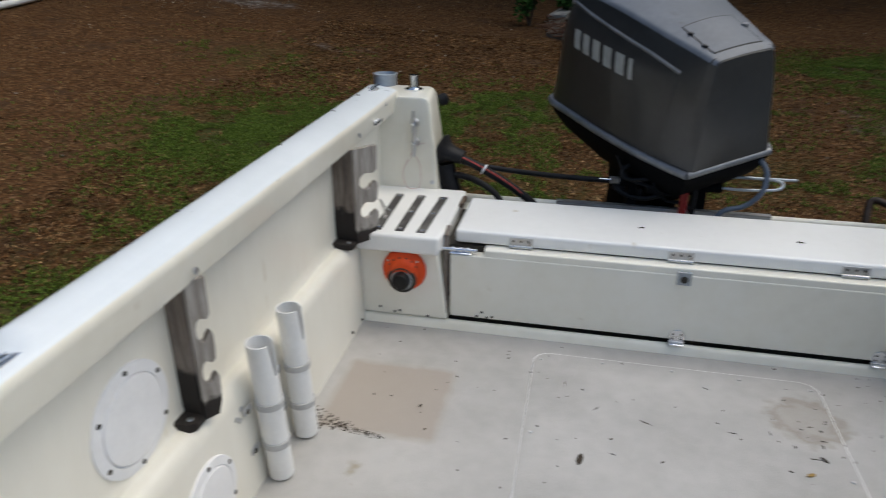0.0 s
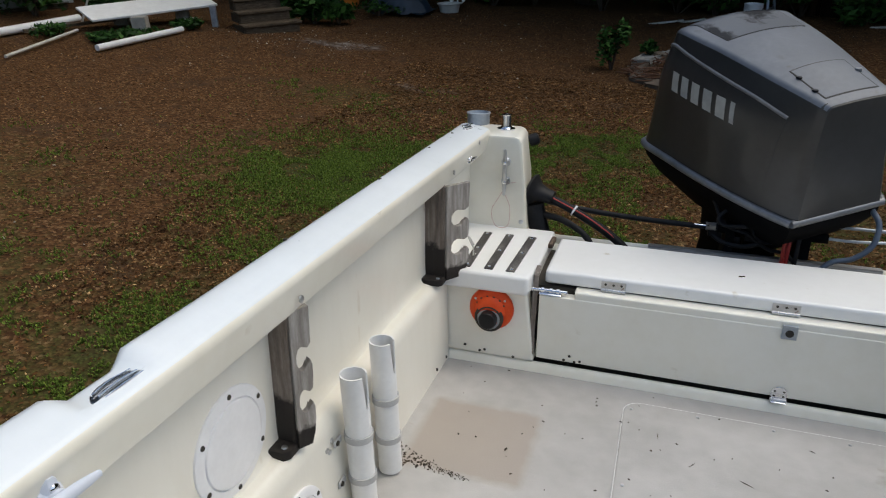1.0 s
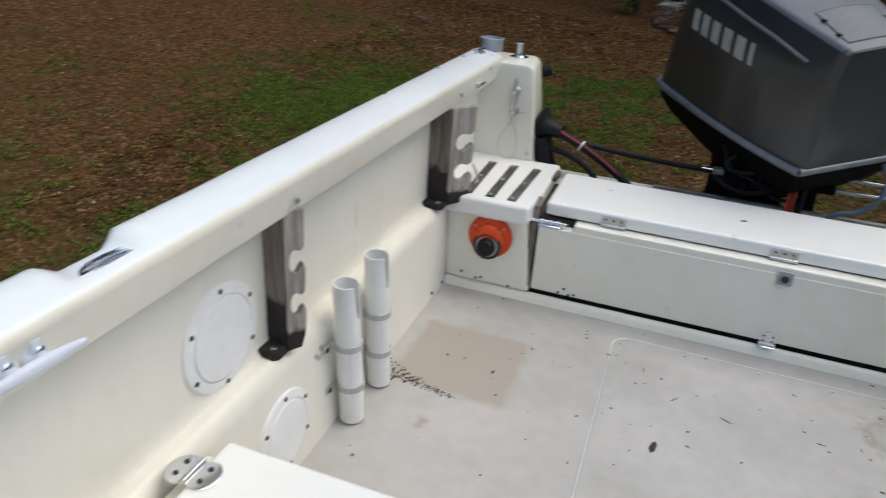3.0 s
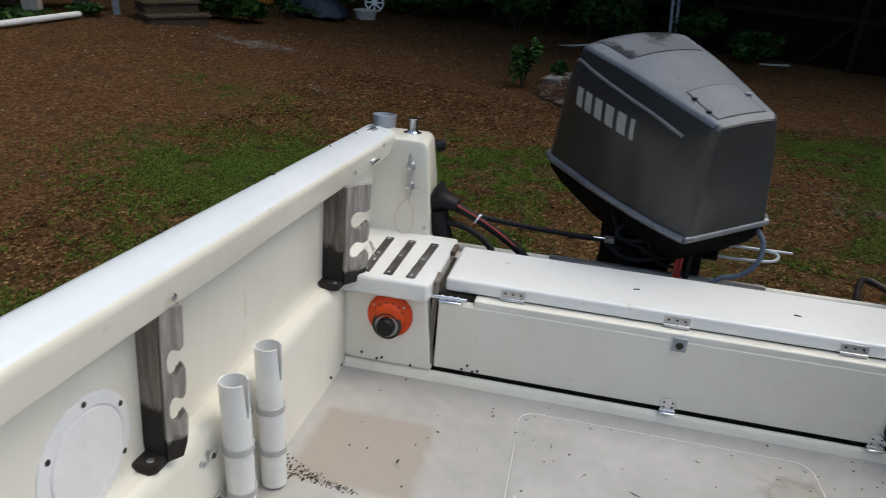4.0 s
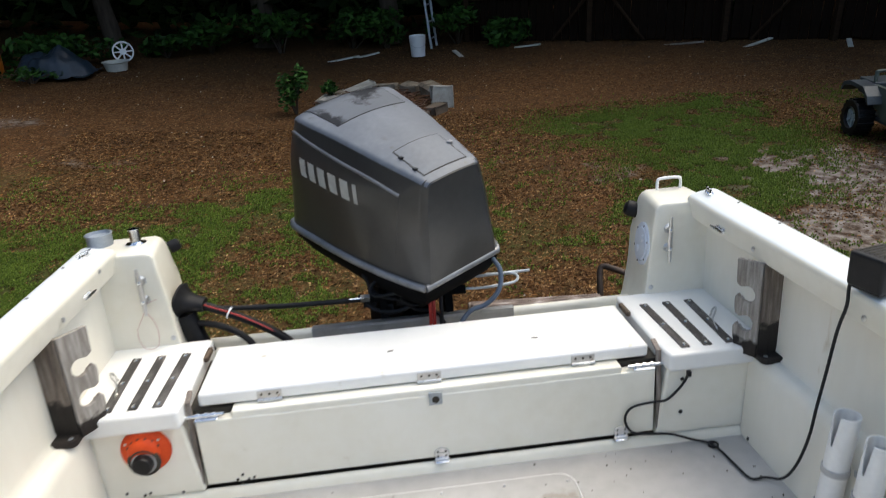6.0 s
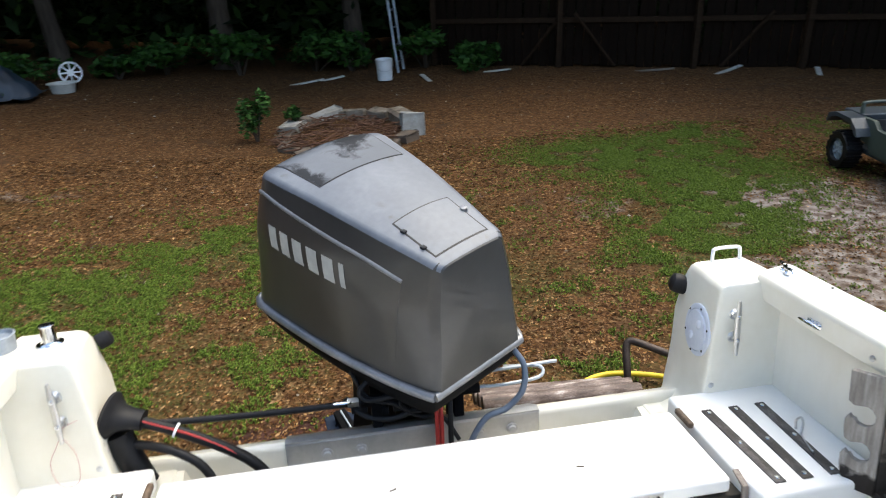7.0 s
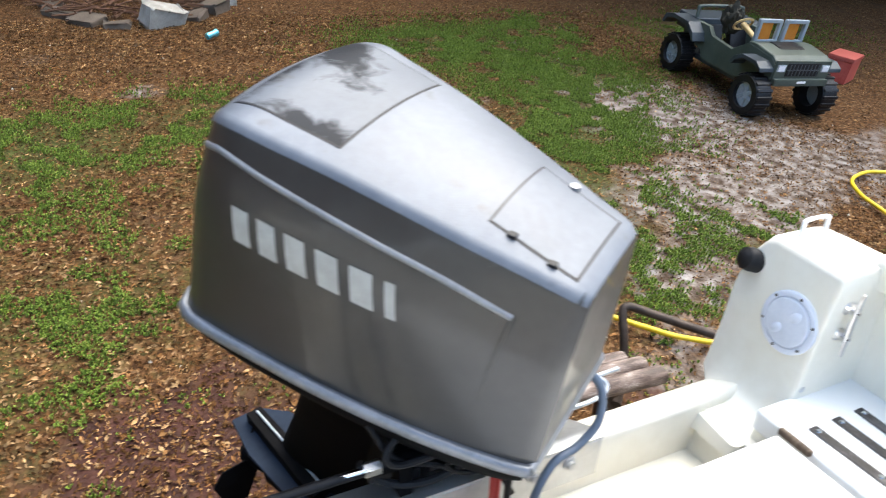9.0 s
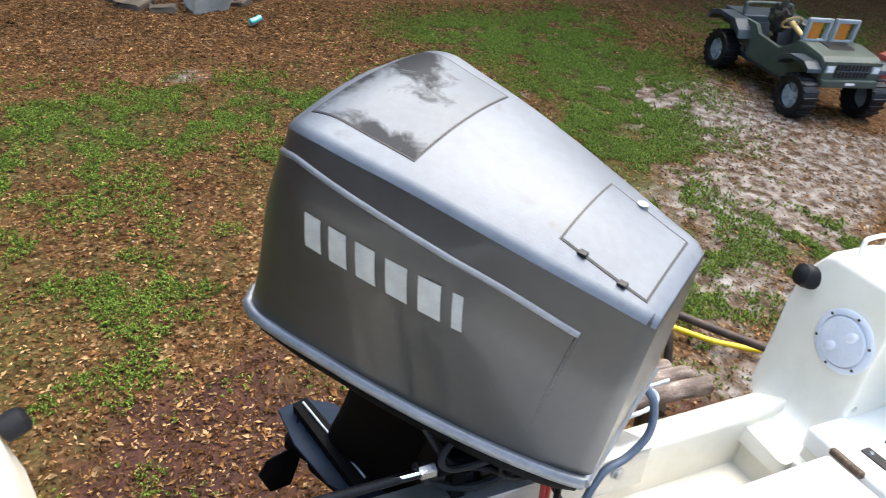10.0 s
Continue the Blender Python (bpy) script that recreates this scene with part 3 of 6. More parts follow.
# corner posts, transom, splash well
def stern_post(sign):
    s = sign
    prof = [(0.955, 0.17), (0.955, 0.590), (0.94, 0.598), (0.790, 0.598), (0.777, 0.592), (0.768, 0.578), (0.753, 0.44), (0.747, 0.34), (0.741, 0.29), (0.728, 0.25), (0.705, 0.226), (0.675, 0.213), (0.64, 0.208), (0.60, 0.208), (0.60, 0.17)]
    secs = []
    for y, cut, drop in ((2.427, 0.012, 0.010), (2.431, 0.004, 0.003), (2.440, 0.0, 0.0), (2.54, 0.012, 0.0), (2.61, 0.020, 0.002), (2.632, 0.024, 0.012), (2.655, 0.026, 0.045), (2.676, 0.030, 0.08)):
        low = 0.03 * max(0.0, y - 2.54) / 0.11
        secs.append([(s * (x + (cut if x < 0.80 and z > 0.2 else 0)), min(y, 2.640) if x < 0.72 and z < 0.24 else y, max(0.17, z - (drop if z > 0.5 else 0) - (low if z < 0.28 else 0))) for x, z in prof])
    p = part("stern_post", loft(secs), GEL, boat)
    return p


posts = {s: stern_post(s) for s in (-1, 1)}
part("transom", add(prism([(2.545, -0.30), (2.545, 0.222), (2.549, 0.234), (2.558, 0.240), (2.57, 0.237), (2.625, 0.208), (2.640, 0.196), (2.647, 0.18), (2.665, -0.30)], "x", -0.945, 0.945),
                    box((-0.94, 0.94), (2.40, 2.56), (-0.02, 0.06))), GEL, boat)
part("well_floor", box((-0.70, 0.70), (2.36, 2.56), (0.06, 0.10), 0.01), GEL, boat)
for sign in (-1, 1):
    part("well_side", prism([(sign * 0.60, 0.06), (sign * 0.70, 0.06), (sign * 0.70, 0.212), (sign * 0.630, 0.212)], "y", 2.37, 2.56, 0.008, 3), GEL, boat)
mp = part("motor_plate", box((-0.355, 0.328), (2.5385, 2.545), (0.14, 0.240), 0.002, 1), ALU, boat, "grey aluminium transom plate with bolts")
part("plate_top", prism([(2.5385, 0.240), (2.5385, 0.2455), (2.558, 0.2455), (2.575, 0.2405), (2.645, 0.2025), (2.645, 0.1975), (2.574, 0.2355), (2.558, 0.240)], "x", -0.355, 0.328), ALU, mp)
for x in (-0.25, -0.16, 0.16, 0.25):
    for z in (0.20,):
        part("bolt", lathe([(0.016, 0), (0.016, 0.003), (0.010, 0.004), (0.010, 0.011), (0, 0.012)], facing((x, 2.5385, z), (0, -1, 0)), 12), GREYB, mp)


def cleat(m, length=0.15, mat=CHROME, label="chrome horn cleat", lug=False, feet=0.30):
    """Horn cleat along x of m, standing on z = 0."""
    L = length / 2
    secs = []
    for k in range(17):
        u = -1 + k / 8
        r = 0.0078 * (1 - 0.5 * abs(u) ** 2.5)
        z = 0.022 + 0.003 * abs(u) ** 2
        secs.append([(u * L, r * math.cos(a), z + 0.8 * r * math.sin(a)) for a in [2 * math.pi * i / 10 for i in range(10)]])
    c = part("cleat", loft(secs), mat, boat, label)
    q = min(1.0, length / 0.115)
    c.matrix_local = m @ Matrix.Diagonal((1, q, q, 1))
    for sx in (-1, 1):
        part("foot", lathe([(0.015, 0), (0.015, 0.004), (0.009, 0.010), (0.008, 0.020), (0, 0.021)], Matrix.Translation((sx * L * feet, 0, 0)), 14), mat, c)
        part("lug", loft([[(sx * L * feet + a * w, b - (0.0 if lug else 0.0075), z) for a, b in ((-1, -0.006), (1, -0.006), (0.9, 0.016), (0.5, 0.021), (-0.5, 0.021), (-0.9, 0.016))] for w, z in ((0.0105, 0.0), (0.010, 0.006), (0.006, 0.012))]), mat, c)
        part("bolt_head", lathe([(0.0055, 0.010), (0.0055, 0.0135), (0.003, 0.015), (0, 0.015)], Matrix.Translation((sx * L * feet, 0.009 if lug else 0.0, 0 if lug else 0.0155)), 10), CHROME, c)
    return c


def wall_frame(p, normal, along):
    z = Vector(normal).normalized()
    x = (Vector(along) - Vector(along).dot(z) * z).normalized()
    y = z.cross(x)
    return Matrix(((x.x, y.x, z.x, p[0]), (x.y, y.y, z.y, p[1]), (x.z, y.z, z.z, p[2]), (0, 0, 0, 1)))


cleat(wall_frame((-0.879, 0.700, 0.574), (1, 0, 0.2), (0, 1, -0.05)), 0.118, PLATEB, "bluish grey horn cleat with two bolts", True)
cleat(wall_frame((-0.818, 2.430, 0.484), (0, -1, 0), (0, 0, 1)), 0.15, STEEL, "grey metal cleat set upright", feet=0.42)
cleat(wall_frame((0.812, 2.430, 0.484), (0, -1, 0), (0, 0, 1)), 0.15, STEEL, "grey metal cleat set upright", feet=0.42)
cleat(wall_frame((-0.877, 2.20, 0.570), (1, 0, 0.15), (0, 1, 0)), 0.06, CHROME, "small chrome cleat")
cleat(wall_frame((0.877, 2.22, 0.570), (-1, 0, 0.15), (0, 1, 0)), 0.07, CHROME, "small chrome cleat")
cleat(wall_frame((0.925, 2.40, 0.626), (0, 0, 1), (0.25, 1, 0)), 0.075, CHROME, "small chrome cleat")
cleat(wall_frame((-0.93, 2.36, 0.626), (0, 0, 1), (0.3, 1, 0)), 0.06, CHROME, "small chrome cleat")
for s in (-1, 1):
    for y, z in ((1.21, 0.566), (2.045, 0.570), (1.62, 0.566) if s > 0 else (2.30, 0.60)):
        screw((s * 0.8755, y, z), (-s, 0, 0.15), 0.007)
    for y in (2.06, 1.72, 1.30, 2.27):
        screw((s * 0.952, y, 0.6275), (0, 0, 1), 0.004, DARKGAP)
    screw((s * 0.762, 2.428, 0.318), (0, -1, 0), 0.008, STEEL)
# fittings on the posts
part("chrome_socket", lathe([(0.030, 0), (0.030, 0.004), (0.020, 0.007), (0.017, 0.012), (0.016, 0.046), (0.018, 0.049), (0.013, 0.050), (0.012, 0.02), (0, 0.02)], Matrix.Translation((-0.847, 2.535, 0.598)), 24), CHROME, posts[-1], "chrome tube socket")
part("grey_cup", lathe([(0.036, 0), (0.036, 0.03), (0.039, 0.036), (0.034, 0.037), (0.032, 0.028), (0, 0.027)], Matrix.Translation((-0.925, 2.47, 0.624)), 28), GALV, boat, "grey plastic cup mount")
part("rail_handle", tube([(0.842, 2.595, 0.58), (0.842, 2.595, 0.622), (0.852, 2.595, 0.634), (0.912, 2.595, 0.634), (0.922, 2.595, 0.622), (0.922, 2.595, 0.58)], 0.005, 10, 5), PLATE, posts[1], "small white grab handle")
for s in (-1, 1):
    q, spot = (1.0, (0.782, 2.645, 0.520)) if s > 0 else (0.74, (-0.780, 2.660, 0.542))
    part("rubber_bumper", lathe([(0.027 * q, -0.012), (0.028 * q, 0.012 * q), (0.025 * q, 0.026 * q), (0.015 * q, 0.033 * q), (0, 0.034 * q)], facing(spot, (-s, 0.30, 0.35)), 20), BLACK, posts[s], "round black rubber bumper")
pm = facing((0.7605, 2.505, 0.444), (-1, 0.09, 0.10))
dp = part("deck_plate", lathe([(0.071, -0.002), (0.071, 0.003), (0.067, 0.006), (0.058, 0.006), (0.057, 0.003), (0.055, 0.003), (0.054, 0.008), (0.050, 0.010), (0, 0.010)], pm, 40), PLATEB, posts[1], "round bluish-white screw-in deck plate")
for sx in (-0.022, 0.022):
    bm = bmesh.new()
    bmesh.ops.create_uvsphere(bm, u_segments=14, v_segments=8, radius=1)
    bmesh.ops.transform(bm, matrix=pm @ Matrix.Translation((sx * 0.8, sx, 0.010)) @ Matrix.Rotation(radians(50), 4, "Z") @ Matrix.Diagonal((0.016, 0.011, 0.005, 1)), verts=bm.verts)
    part("grip", bm, PLATEB, dp)
for k in range(6):
    a = radians(20 + 60 * k)
    part("screw", lathe([(0.0035, 0), (0.003, 0.0015), (0, 0.002)], pm @ Matrix.Translation((0.0635 * math.cos(a), 0.0635 * math.sin(a), 0.006)), 8), DARKGAP, dp)


# inspection plates in the side
def side_plate(p, normal, r, rough_hole=0.0):
    m = facing(p, normal)
    d = part("inspection_plate", lathe([(r, -0.002), (r, 0.004), (r - 0.003, 0.006), (r * 0.80, 0.007), (r * 0.79, 0.004), (r * 0.775, 0.004), (r * 0.765, 0.008), (r * 0.74, 0.0095), (0, 0.0095)], m, 44), PLATE, boat, "round white inspection plate held by screws")
    for k in range(6):
        a = radians(30 + 60 * k)
        part("screw", lathe([(0.005, 0), (0.004, 0.002), (0, 0.0024)], m @ Matrix.Translation((0.9 * r * math.cos(a), 0.9 * r * math.sin(a), 0.006)), 8), DARKGAP, d)
    return d


side_plate((-0.9405, 1.076, 0.366), (1, 0, 0), 0.094)
side_plate((-0.890, 1.168, 0.116), (1, 0, 0.03), 0.083)


# rod racks
def rod_rack(sign, y, size=1.0, board=None):
    """Upright web on the ledge and, from its inner edge, a hook board slanting aft."""
    s = sign
    cx = 0.945 - 0.064 * size
    web = part("rod_rack", prism([(s * 0.945, y), (s * cx, y - 0.004), (s * (cx + 0.004), y + 0.012), (s * 0.945, y + 0.016)], "z", 0.275, 0.545, 0.002, 1), RACKW, boat, "weathered wooden rod rack with hook notches, black at the foot")
    w = board or 0.082 * size
    pts = [(0.0, 0.274), (w * 0.72, 0.274), (w * 0.92, 0.298), (w, 0.325), (w * 1.0, 0.350), (w * 0.90, 0.360), (w * 0.80, 0.352)]
    for cz in (0.366, 0.450):
        cu, r = w * 0.50, 0.0235
        q = min(1.0, 0.6 + 0.4 * size)
        pts += [(cu + w * 0.30 * math.cos(radians(a)), cz + r * math.sin(radians(a))) for a in (-25, -60, -95, -130, -165, -200, -235, -265)]
        if cz < 0.4:
            pts += [(w * 0.78, cz + 0.016), (w * 0.95, cz + 0.022), (w, cz + 0.045), (w, 0.434), (w * 0.90, 0.445), (w * 0.80, 0.437)]
        else:
            pts += [(w * 0.80, cz + 0.018), (w * 0.97, cz + 0.026), (w, 0.545), (0.0, 0.545)]
    hk = part("hook_board", prism(pts, "y", -0.006, 0.007, 0.002, 1), RACKH, web)
    hk.matrix_local = Matrix(((s * -0.54, -0.84, 0, s * cx), (0.84, s * -0.54, 0, y), (0, 0, 1, 0), (0, 0, 0, 1))) if s > 0 else Matrix(((0.54, -0.84, 0, -cx), (0.84, 0.54, 0, y), (0, 0, 1, 0), (0, 0, 0, 1)))
    part("foot", prism([(s * 0.945, y - 0.036), (s * (cx + 0.010), y - 0.036), (s * cx, y - 0.026), (s * cx, y + 0.016), (s * 0.945, y + 0.016)], "z", 0.266, 0.285, 0.004, 2), RACKW, web)
    part("screw", lathe([(0.006, 0), (0.005, 0.002), (0, 0.003)], Matrix.Translation((s * (cx + 0.015), y - 0.020, 0.285)), 10), STEEL, web)
    return web


rod_rack(-1, 1.203, 0.70, 0.037)
rod_rack(-1, 1.99, 1.0)
rod_rack(1, 2.0, 0.95, 0.070)
rod_rack(1, 1.205, 0.60, 0.037)
for s in (-1, 1):
    c = part("snap_hook", tube([(s * 0.86, 2.20, 0.300), (s * 0.875, 2.215, 0.315), (s * 0.885, 2.235, 0.318), (s * 0.88, 2.245, 0.305), (s * 0.865, 2.225, 0.298)], 0.003, 8, 5), STEEL, boat, "small steel spring clip")
    part("loop", tube([(s * 0.86, 2.20, 0.300), (s * 0.85, 2.17, 0.30), (s * 0.84, 2.13, 0.30), (s * 0.83, 2.12, 0.312)], 0.002, 6, 4), STEEL, c)


# rod holder tubes with a slot at the top
def rod_tube(sign, y, z0=0.006, top=0.352, lean=0.030):
    s = sign
    bm = bmesh.new()
    R, r, n = 0.0265, 0.0235, 28
    axis = lambda z: Vector((s * 0.8565, y - lean * (z - z0) / (top - z0), z))
    # slot over the quarter that faces the cockpit
    def slot(i):
        a = 360 * i / n
        d = abs(((a - (-4 if s < 0 else 184)) + 180) % 360 - 180)
        return 0.078 * max(0.0, 1 - (d / 20) ** 6) if d < 20 else 0.0
    rows = []
    for rad, zz in ((R, 0), (R, 1), (r, 1), (r, 0)):
        row = []
        for i in range(n):
            a = 2 * math.pi * i / n
            z = z0 if zz == 0 else top - slot(i)
            row.append(bm.verts.new(axis(z) + Vector((rad * math.cos(a), rad * math.sin(a), 0))))
        rows.append(row)
    for a, b in ((0, 1), (1, 2), (2, 3), (3, 0)):
        for i in range(n):
            bm.faces.new((rows[a][i], rows[a][(i + 1) % n], rows[b][(i + 1) % n], rows[b][i]))
    t = part("rod_tube", bm, PVC, boat, "white plastic pipe rod holder with two grey bands", 30)
    for z in (0.10, 0.205):
        c = axis(z)
        b = part("band", lathe([(R + 0.0005, -0.008), (R + 0.003, -0.007), (R + 0.003, 0.007), (R + 0.0005, 0.008)], Matrix.Translation(c), 28), GREYB, t)
        part("tab", box(sorted((s * 0.884, s * 0.889)), (c.y - 0.050, c.y - 0.02), (z - 0.008, z + 0.008), 0.002, 1), GREYB, b)
        part("screw", lathe([(0.006, 0), (0.005, 0.003), (0, 0.004)], facing((s * 0.884, c.y - 0.040, z), (-s, 0, 0)), 10), DARKGAP, b)
    return t


rod_tube(-1, 1.375)
rod_tube(-1, 1.513)
rod_tube(1, 1.63)
rod_tube(1, 1.53)
for y, z in ((1.30, 0.195), (1.31, 0.215), (1.29, 0.205)):
    screw((-0.893, y, z), (1, 0, 0), 0.006, STEEL)

# dark lens set into a scallop of the rail
lm = Matrix.Translation((-0.905, 0.851, 0.604)) @ Matrix.Rotation(radians(-4), 4, "Y") @ Matrix.Diagonal((0.70, 1.15, 1, 1))
dl = part("rail_lens", lathe([(0.036, -0.01), (0.036, 0.004), (0.032, 0.010), (0.015, 0.013), (0, 0.0135)], lm, 32), GLASSD, boat, "dark oval lens set in a scallop of the gunwale")
# three bright bars added as the light streaks mirrored in the lens
for x in (-0.014, 0.0, 0.014):
    part("lens_bar", tube([(x, -0.026, 0.0125), (x * 1.1, 0.0, 0.0145), (x, 0.026, 0.0125)], 0.0016, 6, 4), CHROME, dl).matrix_local = lm
part("lens_rim", lathe([(0.034, 0.003), (0.037, 0.008), (0.040, 0.002), (0.040, -0.006)], lm, 32), CHROME, dl)

# hinged locker lid forward on the starboard side
part("locker", box((-0.885, -0.50), (0.20, 0.95), (0.0, 0.252), 0.012, 3), GEL, boat)
lk = part("locker_lid", box((-0.850, -0.48), (0.18, 0.962), (0.250, 0.279), 0.010, 3), GELTOP, boat, "white locker lid hinged to the side ledge")
for dx in (-1, 1):
    part("hinge_leaf", lathe([(0.024, 0), (0.024, 0.0025), (0.021, 0.004), (0, 0.004)], Matrix.Translation((-0.853 + dx * 0.017, 0.885, 0.2795)) @ Matrix.Diagonal((1.0, 1.15, 1, 1)), 20), CHROME, lk)
    for y in (0.873, 0.897):
        part("screw", lathe([(0.0045, 0), (0.004, 0.0015), (0, 0.002)], Matrix.Translation((-0.853 + dx * 0.020, y, 0.2835)), 8), DARKGAP, lk)
part("hinge_pin", cyl((-0.853, 0.862, 0.284), (-0.853, 0.908, 0.284), 0.005, 10), STEEL, lk)

# rigging boot, hoses and steering on the starboard post
bt = part("rigging_boot", lathe([(0.052, 0), (0.054, 0.006), (0.044, 0.014), (0.030, 0.028), (0.024, 0.05), (0.022, 0.075), (0, 0.076)], facing((-0.752, 2.515, 0.405), (1, -0.1, -0.25)) @ Matrix.Diagonal((1.4, 1.0, 1.1, 1)), 26), BLACK, posts[-1], "black rubber rigging boot")
part("control_hose", tube([(-0.70, 2.508, 0.39), (-0.62, 2.50, 0.36), (-0.50, 2.485, 0.30), (-0.42, 2.475, 0.24), (-0.36, 2.47, 0.14)], 0.014, 12), BLACK, boat, "thick black control cable bundle")
part("red_wire", tube([(-0.68, 2.497, 0.392), (-0.55, 2.482, 0.336), (-0.44, 2.468, 0.262), (-0.38, 2.465, 0.16)], 0.003, 6), REDC, boat)
part("cable_tie", lathe([(0.016, -0.003), (0.0185, -0.003), (0.0185, 0.003), (0.016, 0.003)], facing((-0.60, 2.498, 0.352), (0.85, -0.1, -0.45)), 16), PLATE, boat)
part("lower_boot", tube([(-0.735, 2.505, 0.36), (-0.72, 2.50, 0.30), (-0.69, 2.49, 0.22)], 0.033, 12), BLACK, boat)
part("drain_hose", tube([(-0.71, 2.50, 0.33), (-0.62, 2.47, 0.32), (-0.54, 2.45, 0.27), (-0.50, 2.44, 0.16)], 0.011, 10), BLACK, boat)
part("steering_cable", tube([(-0.70, 2.52, 0.37), (-0.60, 2.55, 0.345), (-0.42, 2.57, 0.325), (-0.22, 2.575, 0.318), (-0.13, 2.575, 0.320)], 0.009, 10), BLACK, boat, "black steering cable")
part("fishing_line", tube([(-0.815, 2.424, 0.445), (-0.835, 2.420, 0.40), (-0.86, 2.419, 0.35), (-0.84, 2.40, 0.305), (-0.80, 2.40, 0.31), (-0.80, 2.418, 0.37), (-0.825, 2.421, 0.43), (-0.79, 2.424, 0.45), (-0.76, 2.455, 0.44)], 0.0008, 5), LINE, boat, "thin pink fishing line")

# notice label inside the port quarter
nl = part("notice_label", box((0.9440, 0.9465), (2.15, 2.235), (0.405, 0.505), 0.0005, 1), PAPER, boat, "small yellowed notice label")
for k in range(6):
    w = (0.06, 0.07, 0.065, 0.05, 0.068, 0.04)[k]
    part("printed_bar", box((0.9425, 0.9445), (2.228 - w, 2.228), (0.490 - 0.015 * k, 0.495 - 0.015 * k)), INK, nl)

# charger on the port rail with its cord
chg = thing("charger", "black plug-in battery charger lying on gunwale with cord", "charger", BOAT @ pose(0.905, 1.63, 0.6265, 0, 0, 12))
part("case", add(box((-0.045, 0.045), (-0.04, 0.04), (0.004, 0.078), 0.008, 3), box((-0.040, 0.040), (-0.036, 0.036), (0.0, 0.006))), BLACKP, chg)
for k in range(6):
    part("vent", box((-0.03, 0.03), (-0.028 + 0.011 * k, -0.024 + 0.011 * k), (0.076, 0.0795), 0.001, 1), DARKGAP, chg)
cord = part("cord", tube([(0.868, 1.655, 0.66), (0.864, 1.66, 0.62), (0.862, 1.657, 0.58), (0.860, 1.672, 0.514), (0.862, 1.69, 0.408), (0.864, 1.709, 0.304), (0.868, 1.728, 0.205), (0.872, 1.765, 0.10), (0.868, 1.805, 0.03), (0.845, 1.842, 0.008), (0.807, 1.845, 0.008), (0.796, 1.903, 0.008), (0.789, 1.967, 0.008), (0.775, 2.007, 0.008), (0.735, 2.028, 0.012),
                                  (0.671, 2.038, 0.032), (0.60, 2.042, 0.040), (0.560, 2.042, 0.052), (0.540, 2.042, 0.084), (0.541, 2.042, 0.113), (0.561, 2.042, 0.134), (0.612, 2.042, 0.142), (0.654, 2.040, 0.145), (0.681, 2.036, 0.171), (0.700, 2.030, 0.203), (0.708, 2.022, 0.236)], 0.0036, 8), BLACKP, chg, "thin black power cord")
part("cord_plug", box((0.702, 0.714), (2.016, 2.028), (0.224, 0.242), 0.003, 2), BLACKP, cord)
cord.matrix_local = pose(0.905, 1.63, 0.6265, 0, 0, 12).inverted()
part("cord_loop", lathe([(0.010, -0.003), (0.015, -0.003), (0.015, 0.003), (0.010, 0.003)], Matrix.Translation((0.782, 2.0, 0.008)), 16), BLACKP, cord)

# ---- the outboard motor: x to its right, y aft, z up ----
MOTOR = BOAT @ Matrix(((0.8382, -0.5411, -0.0685, -0.0900), (0.5212, 0.8316, -0.1915, 2.7221), (0.1606, 0.1248, 0.9791, 0.9074), (0, 0, 0, 1)))
motor = thing("outboard_motor", "large grey two-stroke outboard motor turned to one side", "outboard motor", MOTOR)
# aft, half width of the top edge, height of the top edge, half width at mid height, half width at the rim, rim height
COWLS = [(-0.405, 0.092, -0.096, 0.119, 0.138, -0.436), (-0.402, 0.099, -0.09, 0.127, 0.145, -0.436), (-0.392, 0.105, -0.085, 0.135, 0.152, -0.434), (-0.34, 0.112, -0.073, 0.155, 0.172, -0.429),
         (-0.22, 0.133, -0.046, 0.186, 0.204, -0.419), (-0.1, 0.152, -0.02, 0.208, 0.226, -0.41), (0, 0.166, -0.002, 0.22, 0.238, -0.404), (0.1, 0.178, 0.01, 0.229, 0.246, -0.398),
         (0.18, 0.184, 0.018, 0.233, 0.25, -0.396), (0.235, 0.176, 0.014, 0.23, 0.249, -0.397), (0.272, 0.155, -0.004, 0.218, 0.24, -0.398), (0.294, 0.125, -0.03, 0.195, 0.222, -0.399), (0.304, 0.09, -0.05, 0.15, 0.18, -0.399)]


def flowing(rows, x):
    """As table(), but with no kink at the rows."""
    xs = [row[0] for row in rows]
    k = min(len(rows) - 2, max(0, sum(1 for v in xs[1:-1] if v <= x)))
    out = []
    for n in range(1, len(rows[0])):
        ys = [row[n] for row in rows]
        rise = [(ys[i + 1] - ys[i]) / (xs[i + 1] - xs[i]) for i in range(len(xs) - 1)]

        def slope(i):
            if i == 0 or i == len(xs) - 1:
                return rise[min(i, len(rise) - 1)]
            a, b = rise[i - 1], rise[i]
            return 2 * a * b / (a + b) if a * b > 0 else 0.0
        h = xs[k + 1] - xs[k]
        t = min(1.0, max(0.0, (x - xs[k]) / h))
        out.append((2 * t ** 3 - 3 * t * t + 1) * ys[k] + (t ** 3 - 2 * t * t + t) * h * slope(k) + (3 * t * t - 2 * t ** 3) * ys[k + 1] + (t ** 3 - t * t) * h * slope(k + 1))
    return out


